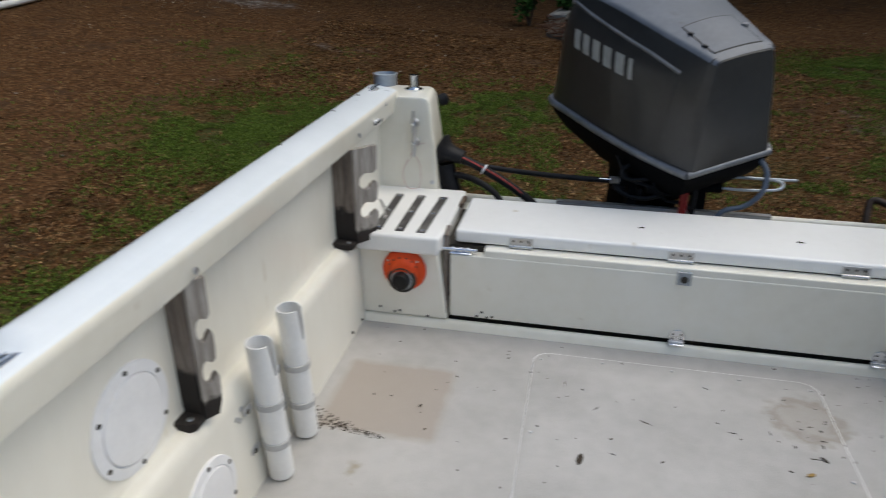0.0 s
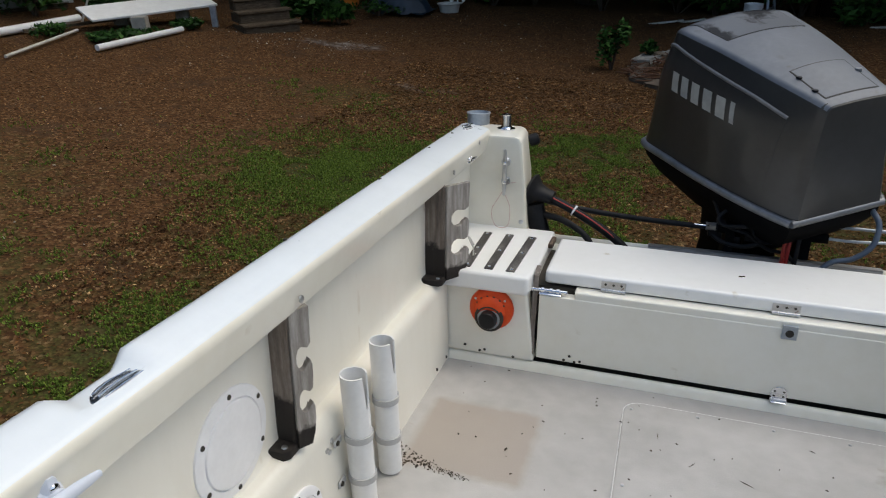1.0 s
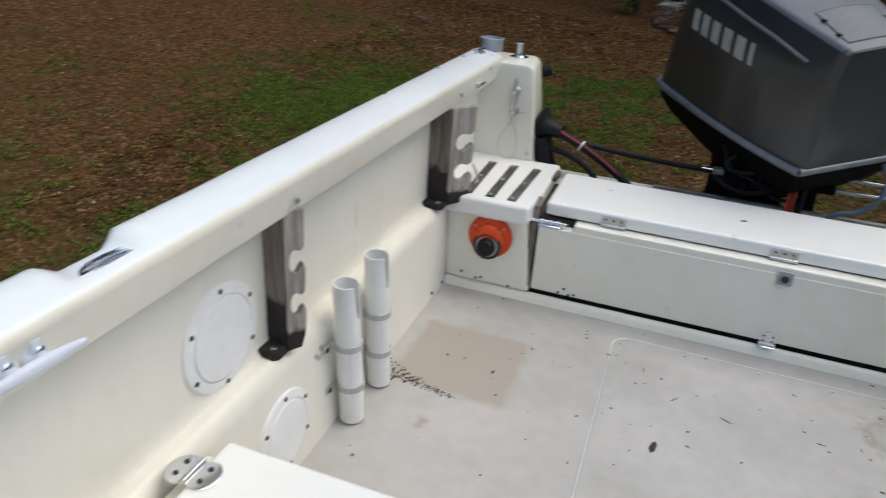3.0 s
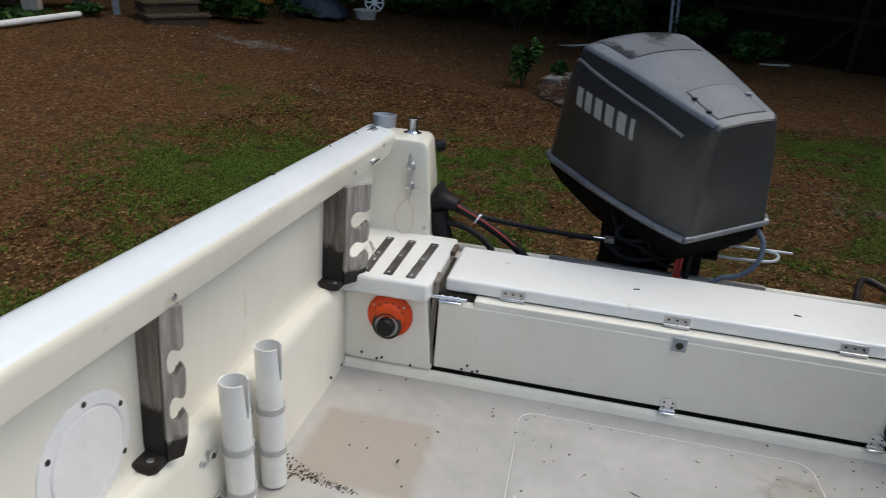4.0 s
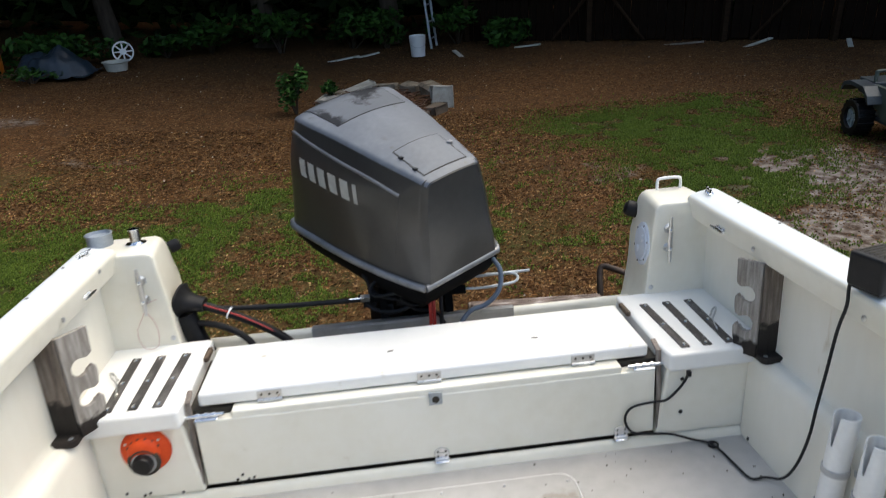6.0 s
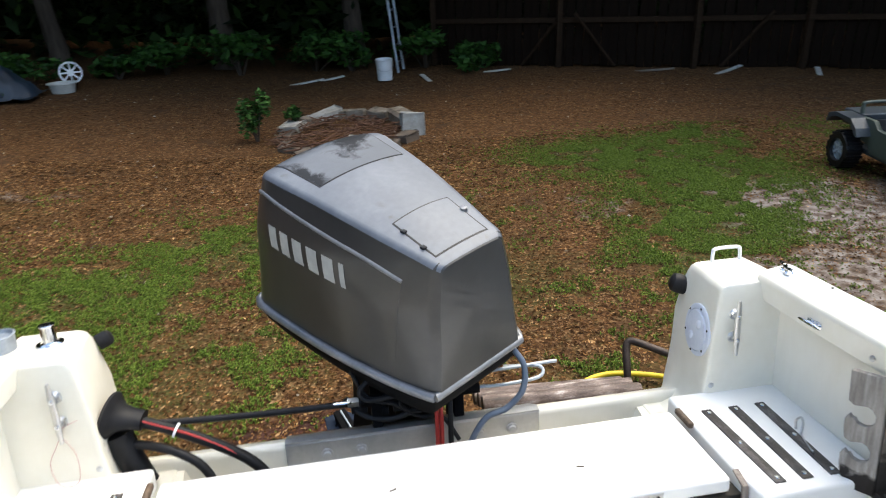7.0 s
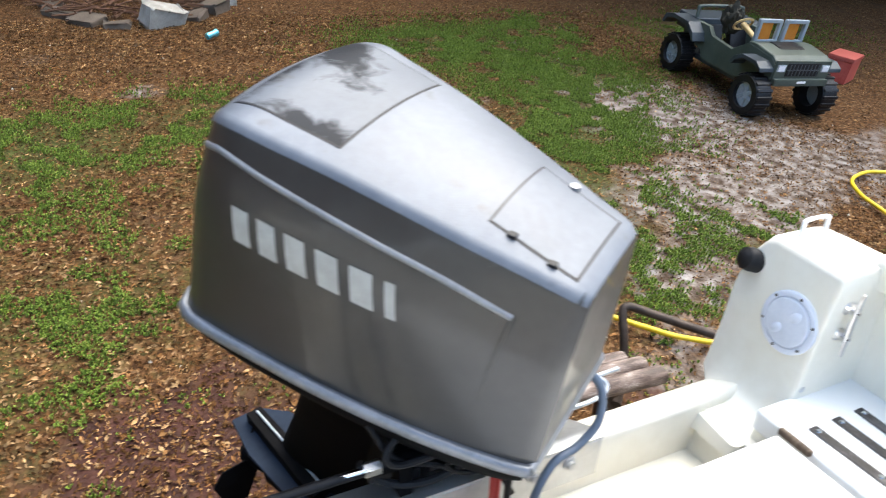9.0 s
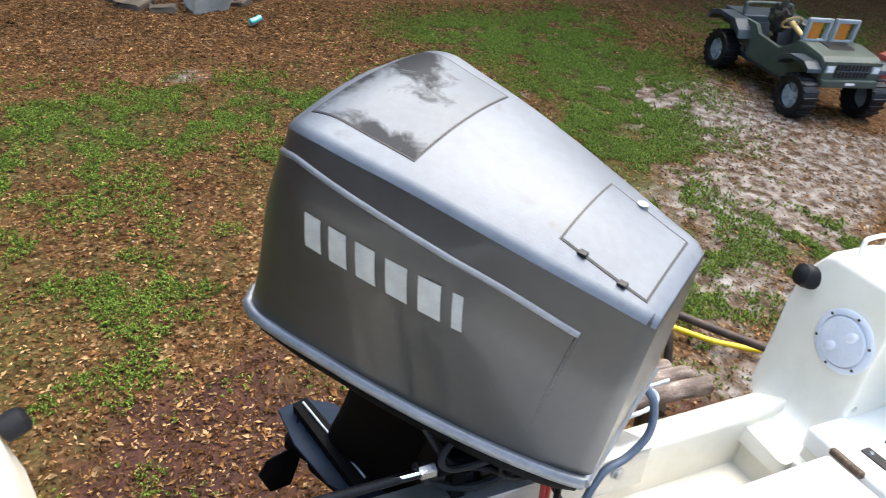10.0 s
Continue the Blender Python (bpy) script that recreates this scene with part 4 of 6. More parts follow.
def cowl_at(a, c):
    """Half width of the cowl's side at aft a and height c."""
    ht, ct, hm, hb, cb = flowing(COWLS, a)
    cm = ct - 0.19
    if c >= cm:
        t = (ct - c) / (ct - cm)
        return mix(ht, hm, 1 - (1 - min(1, max(0, t))) ** 1.7)
    t = (cm - c) / (cm - cb)
    return mix(hm, hb, t)


def lean(a, c):
    """Where aft station a lies at height c: the stern end of the cowl slopes forward towards its top."""
    q = min(1.0, max(0.0, (a + 0.02) / 0.27))
    _, ct, _, _, cb = flowing(COWLS, a)
    return a - 0.056 * q * q * (1.6 - 0.6 * q) * min(1.0, max(0.0, (c - cb) / (ct - cb))) ** 0.65


def crown(a):
    """How far the top bulges over its side edges: flat at the front."""
    return 0.003 + 0.014 * min(1.0, max(0.0, (a + 0.40) / 0.16))


def cowl_section(a):
    ht, ct, hm, hb, cb = flowing(COWLS, a)
    half = [(hb, cb)]
    for k in range(1, 12):
        c = mix(cb, ct - 0.024, k / 11)
        half.append((cowl_at(a, c), c))
    w = half[-1][0]
    half += [(w - 0.002, ct - 0.015), (w - 0.006, ct - 0.009), (w - 0.012, ct - 0.005), (w - 0.019, ct - 0.003)]
    half += [((w - 0.019) * q, ct - 0.003 + crown(a) * (1 - q * q)) for q in (0.75, 0.5, 0.25)]
    return half


def lofted(lo, hi, keep, n=44):
    secs = []
    for k in range(n + 1):
        a = mix(lo, hi, k / n)
        half = keep(cowl_section(a))
        secs.append([(-b, lean(a, c), c) for b, c in half] + [(b, lean(a, c), c) for b, c in half[::-1]])
    return loft(secs, closed=False, caps=False)


# painted sides with both ends, and the top shell, coloured paler for reflected sky
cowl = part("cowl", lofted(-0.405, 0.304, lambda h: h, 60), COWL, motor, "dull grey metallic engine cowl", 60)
for a in (-0.405, 0.304):
    half = cowl_section(a)
    end = bmesh.new()
    end.faces.new([end.verts.new((-b, lean(a, c), c)) for b, c in half] + [end.verts.new((b, lean(a, c), c)) for b, c in half[::-1]])
    part("cowl_end", end, COWL, cowl)
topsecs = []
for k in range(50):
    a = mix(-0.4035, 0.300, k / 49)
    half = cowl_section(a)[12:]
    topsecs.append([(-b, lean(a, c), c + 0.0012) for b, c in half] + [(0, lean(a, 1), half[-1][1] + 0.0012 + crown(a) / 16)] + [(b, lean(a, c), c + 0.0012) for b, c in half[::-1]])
part("cowl_top", loft(topsecs, closed=False, caps=False), COWLTOP, cowl, "faded grey cowl top, paler and bluer for the sky reflected in it", 60)


def top_at(b, a):
    ht, ct, *_ = flowing(COWLS, a)
    w = cowl_at(a, ct - 0.024) - 0.019
    return ct - 0.0012 + crown(a) * (1 - min(1, (b / w) ** 2))


def top_panel(name, outline, mat, lift, parent):
    """A panel following the cowl's top."""
    bm = bmesh.new()
    n = 12
    (b0, b1, a0), (b2, b3, a1) = outline
    grid = [[bm.verts.new((mix(mix(b0, b1, u / n), mix(b2, b3, u / n), v / n), lean(mix(a0, a1, v / n), 1), top_at(mix(mix(b0, b1, u / n), mix(b2, b3, u / n), v / n), mix(a0, a1, v / n)) + lift)) for u in range(n + 1)] for v in range(n + 1)]
    for v in range(n):
        for u in range(n):
            bm.faces.new((grid[v][u], grid[v][u + 1], grid[v + 1][u + 1], grid[v + 1][u]))
    r = bmesh.ops.extrude_face_region(bm, geom=list(bm.faces))
    bmesh.ops.translate(bm, vec=(0, 0, -0.004 - lift), verts=[v for v in r["geom"] if isinstance(v, bmesh.types.BMVert)])
    return part(name, bm, mat, parent)


def smudged(name):
    """The faded, sky-tinted top paint, duller, with ragged black grime along the far aft corner and scuffs by the near
    edge.
    """
    m = COWLTOP.copy()
    m.name = name
    n, l = m.node_tree.nodes, m.node_tree.links
    p = n["Principled BSDF"]
    src = p.inputs["Base Color"].links[0].from_socket
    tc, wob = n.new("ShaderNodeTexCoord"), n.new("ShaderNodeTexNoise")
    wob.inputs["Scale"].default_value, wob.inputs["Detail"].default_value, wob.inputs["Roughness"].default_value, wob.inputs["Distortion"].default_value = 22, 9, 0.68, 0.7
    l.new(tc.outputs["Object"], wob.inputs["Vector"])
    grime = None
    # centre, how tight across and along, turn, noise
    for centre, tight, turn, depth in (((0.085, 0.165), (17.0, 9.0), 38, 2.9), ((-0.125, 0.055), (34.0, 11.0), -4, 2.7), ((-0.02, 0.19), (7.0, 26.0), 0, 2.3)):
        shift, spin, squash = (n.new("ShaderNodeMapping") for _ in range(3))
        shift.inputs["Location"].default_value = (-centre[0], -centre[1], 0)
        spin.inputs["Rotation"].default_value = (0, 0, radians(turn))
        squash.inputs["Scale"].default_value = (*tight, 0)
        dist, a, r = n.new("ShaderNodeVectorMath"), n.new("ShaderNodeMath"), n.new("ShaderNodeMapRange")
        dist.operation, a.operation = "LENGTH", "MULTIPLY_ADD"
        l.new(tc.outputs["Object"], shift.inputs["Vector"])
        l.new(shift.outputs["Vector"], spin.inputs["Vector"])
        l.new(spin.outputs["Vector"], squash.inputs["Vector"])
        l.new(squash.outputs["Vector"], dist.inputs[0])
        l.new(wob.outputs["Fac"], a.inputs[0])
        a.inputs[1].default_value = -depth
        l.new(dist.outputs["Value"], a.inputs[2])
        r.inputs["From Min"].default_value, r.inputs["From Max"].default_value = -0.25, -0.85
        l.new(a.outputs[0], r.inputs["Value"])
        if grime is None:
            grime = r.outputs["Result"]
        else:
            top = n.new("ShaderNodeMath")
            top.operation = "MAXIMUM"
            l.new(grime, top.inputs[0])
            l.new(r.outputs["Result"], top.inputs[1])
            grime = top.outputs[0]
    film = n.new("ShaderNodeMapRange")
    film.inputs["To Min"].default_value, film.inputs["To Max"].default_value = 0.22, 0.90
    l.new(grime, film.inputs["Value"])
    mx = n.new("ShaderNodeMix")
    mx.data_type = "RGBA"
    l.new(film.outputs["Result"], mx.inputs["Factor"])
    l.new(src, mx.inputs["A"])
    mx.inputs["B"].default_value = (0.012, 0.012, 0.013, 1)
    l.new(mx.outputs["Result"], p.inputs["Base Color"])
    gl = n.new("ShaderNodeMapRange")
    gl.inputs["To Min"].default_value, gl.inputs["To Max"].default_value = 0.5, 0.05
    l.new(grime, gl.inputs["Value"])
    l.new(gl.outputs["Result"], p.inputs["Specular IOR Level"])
    return m


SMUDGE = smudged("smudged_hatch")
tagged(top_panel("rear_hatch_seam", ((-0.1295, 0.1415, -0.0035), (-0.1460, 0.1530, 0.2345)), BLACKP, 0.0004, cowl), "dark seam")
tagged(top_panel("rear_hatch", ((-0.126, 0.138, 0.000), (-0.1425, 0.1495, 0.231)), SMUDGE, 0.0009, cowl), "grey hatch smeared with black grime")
tagged(top_panel("front_hatch_seam", ((-0.087, 0.079, -0.378), (-0.090, 0.087, -0.234)), BLACKP, 0.0004, cowl), "dark seam")
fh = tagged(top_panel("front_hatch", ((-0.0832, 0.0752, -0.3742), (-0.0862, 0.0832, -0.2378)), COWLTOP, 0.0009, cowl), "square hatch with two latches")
for a in (-0.338, -0.272):
    part("latch", box((-0.093, -0.081), (a - 0.007, a + 0.007), (top_at(-0.085, a) - 0.002, top_at(-0.085, a) + 0.004), 0.001, 1), BLACKP, fh)
part("knob", lathe([(0.010, -0.004), (0.009, 0.006), (0, 0.009)], Matrix.Translation((0.086, -0.292, top_at(0.086, -0.292))), 14), RIM, fh)


# raised ridge along both sides, turning down near the front
def ridge_height(a):
    return flowing(((-0.315, -0.144), (-0.2, -0.111), (-0.1, -0.089), (0.0, -0.068), (0.1, -0.049), (0.2, -0.033), (0.25, -0.041), (0.285, -0.066)), a)[0]


for s in (-1, 1):
    pts = [(s * (cowl_at(a, ridge_height(a)) - 0.0016), lean(a, ridge_height(a)), ridge_height(a)) for a in [0.262 - 0.577 * k / 40 for k in range(41)]]
    # the silver colour stands for the highlight along this crease
    part("ridge", tube(pts, 0.0056, 10, 2), RIM, cowl, "ridge line, its highlight put into a paler colour")
    fold = [(s * (cowl_at(-0.315 + 0.02 * k / 8, c) - 0.0008), -0.315 + 0.03 * k / 8, c) for k, c in enumerate([-0.14 - 0.034 * j for j in range(9)])]
    part("fold", tube(fold, 0.0035, 6, 2), COWL, cowl)
    # six plain slanted marks in place of the maker's lettering
    for k in range(6):
        a0, a1 = 0.152 - k * 0.0568, 0.152 - k * 0.0568 - (0.038 if k < 5 else 0.017)
        bm = bmesh.new()
        n = 4
        rows = []
        for j in range(n + 1):
            v = j / n
            row = []
            for i in range(n + 1):
                a = mix(a0, a1, i / n) - 0.010 * v
                base = -0.104 - 0.038 * (0.152 - a) / 0.317
                c = base - 0.060 * v
                row.append(bm.verts.new((s * (cowl_at(a, c) + 0.0015), lean(a, c), c)))
            rows.append(row)
        for j in range(n):
            for i in range(n):
                bm.faces.new((rows[j][i], rows[j][i + 1], rows[j + 1][i + 1], rows[j + 1][i]))
        part("side_mark", bm, MARK, cowl, "pale grey slanted mark")

# rim round the bottom, dark pan beneath
rim = []
for k in range(40):
    a = mix(-0.398, 0.30, k / 39)
    ht, ct, hm, hb, cb = flowing(COWLS, a)
    rim.append((hb + 0.004, a, cb))
loop = [(-b, a, c) for b, a, c in rim] + [(b, a, c) for b, a, c in rim[::-1]]
part("rim", tube(loop + [loop[0]], 0.0125, 10, 1), RIM, motor, "worn silver lower rim of the cowl")
pan = []
for q, dz in ((1.0, 0.0), (0.98, -0.04), (0.88, -0.09), (0.70, -0.145), (0.52, -0.20)):
    pan.append([(b * q, -0.05 + (a + 0.05) * q, c + dz) for b, a, c in loop])
part("lower_pan", loft(pan), LEGM, motor, "black lower engine pan")
leg = []
for c, w, a0, a1 in ((-0.50, 0.125, -0.22, 0.20), (-0.62, 0.10, -0.18, 0.20), (-0.80, 0.065, -0.08, 0.22), (-0.98, 0.050, -0.02, 0.27), (-1.16, 0.042, 0.02, 0.33), (-1.30, 0.030, 0.03, 0.31)):
    leg.append([(w * math.cos(t) * (1 if abs(math.cos(t)) < 0.8 else 0.95), mix(a0, a1, 0.5 + 0.5 * math.sin(t)), c) for t in [2 * math.pi * i / 20 for i in range(20)]])
lg = part("leg", loft(leg), LEGM, motor, "dark midsection leg")
part("ventilation_plate", prism([(-0.08, 0.02), (0.08, 0.02), (0.11, 0.22), (0.098, 0.39), (0.055, 0.472), (-0.022, 0.502), (-0.078, 0.38), (-0.11, 0.22)], "z", -1.180, -1.166, 0.004), LEGB, lg, "blue-grey ventilation plate")
part("trim_bar", prism([(0.000, 0.462), (0.045, 0.448), (-0.030, 0.120), (-0.092, 0.135)], "z", -1.168, -1.128, 0.004), LEGM, lg, "black bar along the ventilation plate")
# thin pale rod added as the highlight along the bar
part("bar_edge", cyl((0.022, 0.440, -1.124), (-0.052, 0.140, -1.124), 0.0035, 8), GALV, lg, "thin pale strip standing for the highlight on the black bar")
part("gearcase", lathe([(0, -0.24), (0.03, -0.22), (0.055, -0.12), (0.058, 0.02), (0.05, 0.16), (0.03, 0.19), (0, 0.19)], Matrix.Translation((0, 0.20, -1.31)) @ Matrix.Rotation(radians(-90), 4, "X"), 20), LEGM, lg)
part("skeg", prism([(0.13, -1.34), (0.30, -1.34), (0.28, -1.44), (0.21, -1.45)], "x", -0.008, 0.008, 0.003), LEGM, lg)
prop = part("propeller", lathe([(0, -0.01), (0.035, 0.0), (0.04, 0.08), (0.02, 0.10), (0, 0.10)], Matrix.Translation((0, 0.39, -1.31)) @ Matrix.Rotation(radians(-90), 4, "X"), 16), LEGM, motor)
for k in range(3):
    part("blade", prism([(-0.02, 0.03), (0.03, 0.03), (0.075, 0.09), (0.07, 0.14), (0.0, 0.165), (-0.05, 0.12)], "y", -0.004, 0.004, 0.002), LEGM, prop).matrix_local = Matrix.Translation((0, 0.435, -1.31)) @ Matrix.Rotation(2 * math.pi * k / 3, 4, "Y") @ Matrix.Rotation(radians(28), 4, "Z")
# clamp bracket on the transom
br = thing("clamp_bracket", "dark clamp bracket bolted over the transom top", "bracket", BOAT)
for s in (-1, 1):
    part("clamp_arm", prism([(2.555, 0.246), (2.575, 0.244), (2.65, 0.204), (2.672, 0.18), (2.68, -0.28), (2.72, -0.25), (2.72, 0.20), (2.66, 0.33), (2.56, 0.33)], "x", s * 0.11 - 0.014, s * 0.11 + 0.014, 0.004), LEGM, br)
part("swivel", tube([(0.0, 2.70, 0.40), (0.0, 2.73, 0.1), (0.0, 2.77, -0.2)], 0.055, 14, 4), LEGM, br)
part("tilt_tube", cyl((-0.15, 2.575, 0.318), (0.17, 2.575, 0.318), 0.016, 16), LEGM, br)
part("steering_rod", cyl((-0.15, 2.575, 0.32), (-0.235, 2.575, 0.319), 0.008, 12), CHROME, br, "chrome steering rod")
part("rod_nut", cyl((-0.185, 2.575, 0.32), (-0.155, 2.575, 0.32), 0.014, 6), STEEL, br)
part("link_arm", tube([(0.17, 2.575, 0.318), (0.24, 2.57, 0.318), (0.34, 2.575, 0.325), (0.345, 2.60, 0.345), (0.25, 2.62, 0.345)], 0.005, 8), GALV, br)
part("link_bar", cyl((0.12, 2.59, 0.352), (0.40, 2.61, 0.348), 0.005, 10), GALV, br)
for k, x in enumerate((0.055, 0.067)):
    part("battery_lead", tube([(x, 2.63, 0.44), (x - 0.006, 2.57, 0.40), (x - 0.012, 2.515, 0.31), (x - 0.016, 2.50, 0.20), (x - 0.03, 2.47, 0.12)], 0.0058, 8), REDC, br, "red battery lead")
part("black_lead", tube([(0.09, 2.63, 0.44), (0.085, 2.57, 0.40), (0.08, 2.515, 0.31), (0.075, 2.50, 0.20), (0.07, 2.47, 0.12)], 0.007, 8), BLACK, br)
part("fuel_hose", tube([(0.262, 2.56, 0.43), (0.285, 2.53, 0.39), (0.275, 2.51, 0.33), (0.23, 2.505, 0.285), (0.17, 2.50, 0.265), (0.12, 2.48, 0.20), (0.10, 2.46, 0.12)], 0.0085, 10), BLUEC, br, "blue-grey fuel hose")
part("engine_hose", tube([(-0.10, 2.58, 0.40), (-0.15, 2.56, 0.36), (-0.13, 2.55, 0.335), (-0.05, 2.54, 0.345), (0.02, 2.53, 0.36)], 0.007, 8), BLACK, br)
for k, (x, y, z, a) in enumerate(((-0.10, 2.575, 0.285, 10), (-0.045, 2.565, 0.300, -25), (-0.155, 2.58, 0.300, 40))):
    part("connector", box((x - 0.022, x + 0.022), (y - 0.012, y + 0.012), (z - 0.012, z + 0.012), 0.004, 2), BLACKP, br, "black plastic cable connector")
part("loom", tube([(-0.19, 2.585, 0.33), (-0.15, 2.57, 0.285), (-0.09, 2.555, 0.27), (-0.03, 2.545, 0.285), (0.03, 2.54, 0.33), (0.05, 2.56, 0.40)], 0.008, 8), BLACK, br)
part("loom", tube([(-0.17, 2.60, 0.40), (-0.13, 2.565, 0.335), (-0.06, 2.545, 0.315), (0.0, 2.54, 0.275), (0.06, 2.535, 0.265), (0.10, 2.52, 0.20)], 0.006, 8), BLACK, br)
part("engine_wire", tube([(-0.02, 2.53, 0.38), (-0.05, 2.52, 0.33), (0.0, 2.52, 0.30), (0.05, 2.53, 0.335)], 0.004, 8), BLACK, br)

# ---- the yard ----
def bank(x, y):
    q = max(0.0, -x - 0.8)
    return 0.085 * q * q / (q + 1.5) if q < 14 else 0.085 * 14 * 14 / 15.5


# x, y, half width, half depth, strength
GREENS = [(-2.75, 5.05, 0.75, 0.6, 1.0), (-1.9, 5.6, 0.7, 0.5, 0.8), (-2.2, 3.9, 0.8, 0.7, 0.6), (-2.5, 2.6, 0.7, 0.8, 0.7), (-2.4, 1.4, 0.7, 0.6, 0.5), (-1.3, 4.4, 0.6, 0.7, 0.5), (-0.6, 4.7, 0.5, 0.5, 0.4), (-0.9, 6.3, 0.7, 0.5, 0.75), (0.3, 6.6, 0.7, 0.35, 0.6), (0.9, 5.2, 0.6, 0.5, 0.5),
          (2.75, 7.9, 0.7, 0.5, 1.0), (3.5, 7.1, 0.7, 0.7, 1.0), (2.9, 6.0, 0.5, 0.6, 0.95), (2.3, 5.0, 0.35, 0.6, 0.75), (2.0, 4.1, 0.4, 0.4, 0.5), (4.0, 8.3, 0.4, 0.4, 0.6), (-4.2, 2.4, 0.9, 0.8, 0.5), (-5.5, 3.8, 1.0, 0.8, 0.35),
          (1.1, 3.9, 0.5, 0.3, 0.4), (-1.2, 3.6, 0.5, 0.35, 0.4), (6.8, 8.0, 1.2, 0.6, 0.7), (3.1, 4.0, 0.35, 0.3, 0.5), (-3.6, 7.2, 0.9, 0.5, 0.35), (0.2, 5.6, 0.5, 0.4, 0.4)]
SANDS = [(3.9, 5.9, 0.8, 0.8, 1.0), (3.2, 4.6, 0.8, 0.55, 1.0), (4.3, 4.9, 0.9, 0.7, 0.8), (2.3, 3.9, 0.5, 0.4, 0.7), (2.1, 6.5, 0.35, 0.3, 0.5), (-0.25, 7.14, 0.24, 0.11, 0.6), (-1.1, 7.9, 0.5, 0.15, 0.4), (-3.1, 7.8, 0.4, 0.2, 0.4), (-4.85, 9.5, 0.7, 0.35, 0.55), (0.9, 7.0, 0.3, 0.12, 0.35), (5.3, 4.6, 0.8, 0.6, 0.7), (1.8, 3.3, 0.5, 0.3, 0.6), (3.6, 7.9, 0.3, 0.25, 0.4)]

WETS = [(-0.45, 3.62, 0.45, 0.35, 1.0), (-0.2, 3.95, 0.2, 0.2, 0.6), (1.35, 3.2, 0.4, 0.2, 0.6)]


def spots(rows, x, y):
    v = 0.0
    for cx, cy, a, b, s in rows:
        d = ((x - cx) / a) ** 2 + ((y - cy) / b) ** 2
        if d < 5:
            v = max(v, s * math.exp(-d * 0.8))
    return v


def ground_material():
    m = bpy.data.materials.new("leaf_litter_ground")
    m.use_nodes = True
    n, l = m.node_tree.nodes, m.node_tree.links
    p = n["Principled BSDF"]
    tc = n.new("ShaderNodeTexCoord")

    def tex(scale, detail=5, kind="ShaderNodeTexNoise"):
        t = n.new(kind)
        t.inputs["Scale"].default_value = scale
        if kind == "ShaderNodeTexNoise":
            t.inputs["Detail"].default_value = detail
        l.new(tc.outputs["Object"], t.inputs["Vector"])
        return t

    def ramp(src, stops):
        r = n.new("ShaderNodeValToRGB")
        while len(r.color_ramp.elements) < len(stops):
            r.color_ramp.elements.new(0.5)
        for e, (pos, c) in zip(r.color_ramp.elements, stops):
            e.position, e.color = pos, (*c, 1)
        l.new(src, r.inputs["Fac"])
        return r.outputs["Color"]

    def blend(fac, a, b):
        mx = n.new("ShaderNodeMix")
        mx.data_type = "RGBA"
        l.new(fac, mx.inputs["Factor"])
        l.new(a, mx.inputs["A"])
        l.new(b, mx.inputs["B"])
        return mx.outputs["Result"]

    def mask(name, scale, soft, noise_amount):
        at = n.new("ShaderNodeAttribute")
        at.attribute_name = name
        t = tex(scale, 6)
        a = n.new("ShaderNodeMath")
        a.operation = "MULTIPLY_ADD"
        l.new(t.outputs["Fac"], a.inputs[0])
        a.inputs[1].default_value = noise_amount
        l.new(at.outputs["Fac"], a.inputs[2])
        r = n.new("ShaderNodeMapRange")
        mid = 0.42 + noise_amount * 0.5
        r.inputs["From Min"].default_value, r.inputs["From Max"].default_value = mid - soft, mid + soft
        l.new(a.outputs[0], r.inputs["Value"])
        return r.outputs["Result"]

    leaf = tex(55, 2, "ShaderNodeTexVoronoi")
    sep = n.new("ShaderNodeSeparateColor")
    l.new(leaf.outputs["Color"], sep.inputs[0])
    litter = ramp(sep.outputs[0], [(0.0, (0.032, 0.015, 0.0065)), (0.35, (0.064, 0.030, 0.012)), (0.7, (0.098, 0.048, 0.019)), (0.9, (0.135, 0.072, 0.032)), (1.0, (0.20, 0.125, 0.066))])
    soil = ramp(tex(7).outputs["Fac"], [(0.3, (0.040, 0.022, 0.012)), (0.7, (0.090, 0.050, 0.026))])
    cover = ramp(tex(2.2, 6).outputs["Fac"], [(0.30, (0, 0, 0)), (0.44, (1, 1, 1))])
    base = blend(cover, soil, litter)
    weeds = ramp(tex(60, 4).outputs["Fac"], [(0.3, (0.020, 0.018, 0.007)), (0.5, (0.045, 0.052, 0.014)), (0.8, (0.095, 0.105, 0.030))])
    base = blend(mask("green", 14, 0.30, 1.3), base, weeds)
    sand = ramp(tex(11, 9).outputs["Fac"], [(0.36, (0.055, 0.036, 0.024)), (0.48, (0.125, 0.098, 0.080)), (0.58, (0.205, 0.180, 0.162)), (0.75, (0.29, 0.27, 0.255))])
    base = blend(mask("sand", 3.0, 0.14, 1.1), base, sand)
    wet = ramp(tex(9, 4).outputs["Fac"], [(0.35, (0.032, 0.014, 0.010)), (0.65, (0.060, 0.024, 0.017))])
    wetf = mask("wet", 5, 0.16, 0.9)
    base = blend(wetf, base, wet)
    l.new(base, p.inputs["Base Color"])
    dry = n.new("ShaderNodeMapRange")
    dry.inputs["To Min"].default_value, dry.inputs["To Max"].default_value = 0.9, 0.5
    l.new(wetf, dry.inputs["Value"])
    l.new(dry.outputs["Result"], p.inputs["Roughness"])
    p.inputs["Specular IOR Level"].default_value = 0.1
    bp = n.new("ShaderNodeBump")
    bp.inputs["Strength"].default_value, bp.inputs["Distance"].default_value = 0.35, 0.012
    l.new(leaf.outputs["Distance"], bp.inputs["Height"])
    l.new(bp.outputs["Normal"], p.inputs["Normal"])
    return m


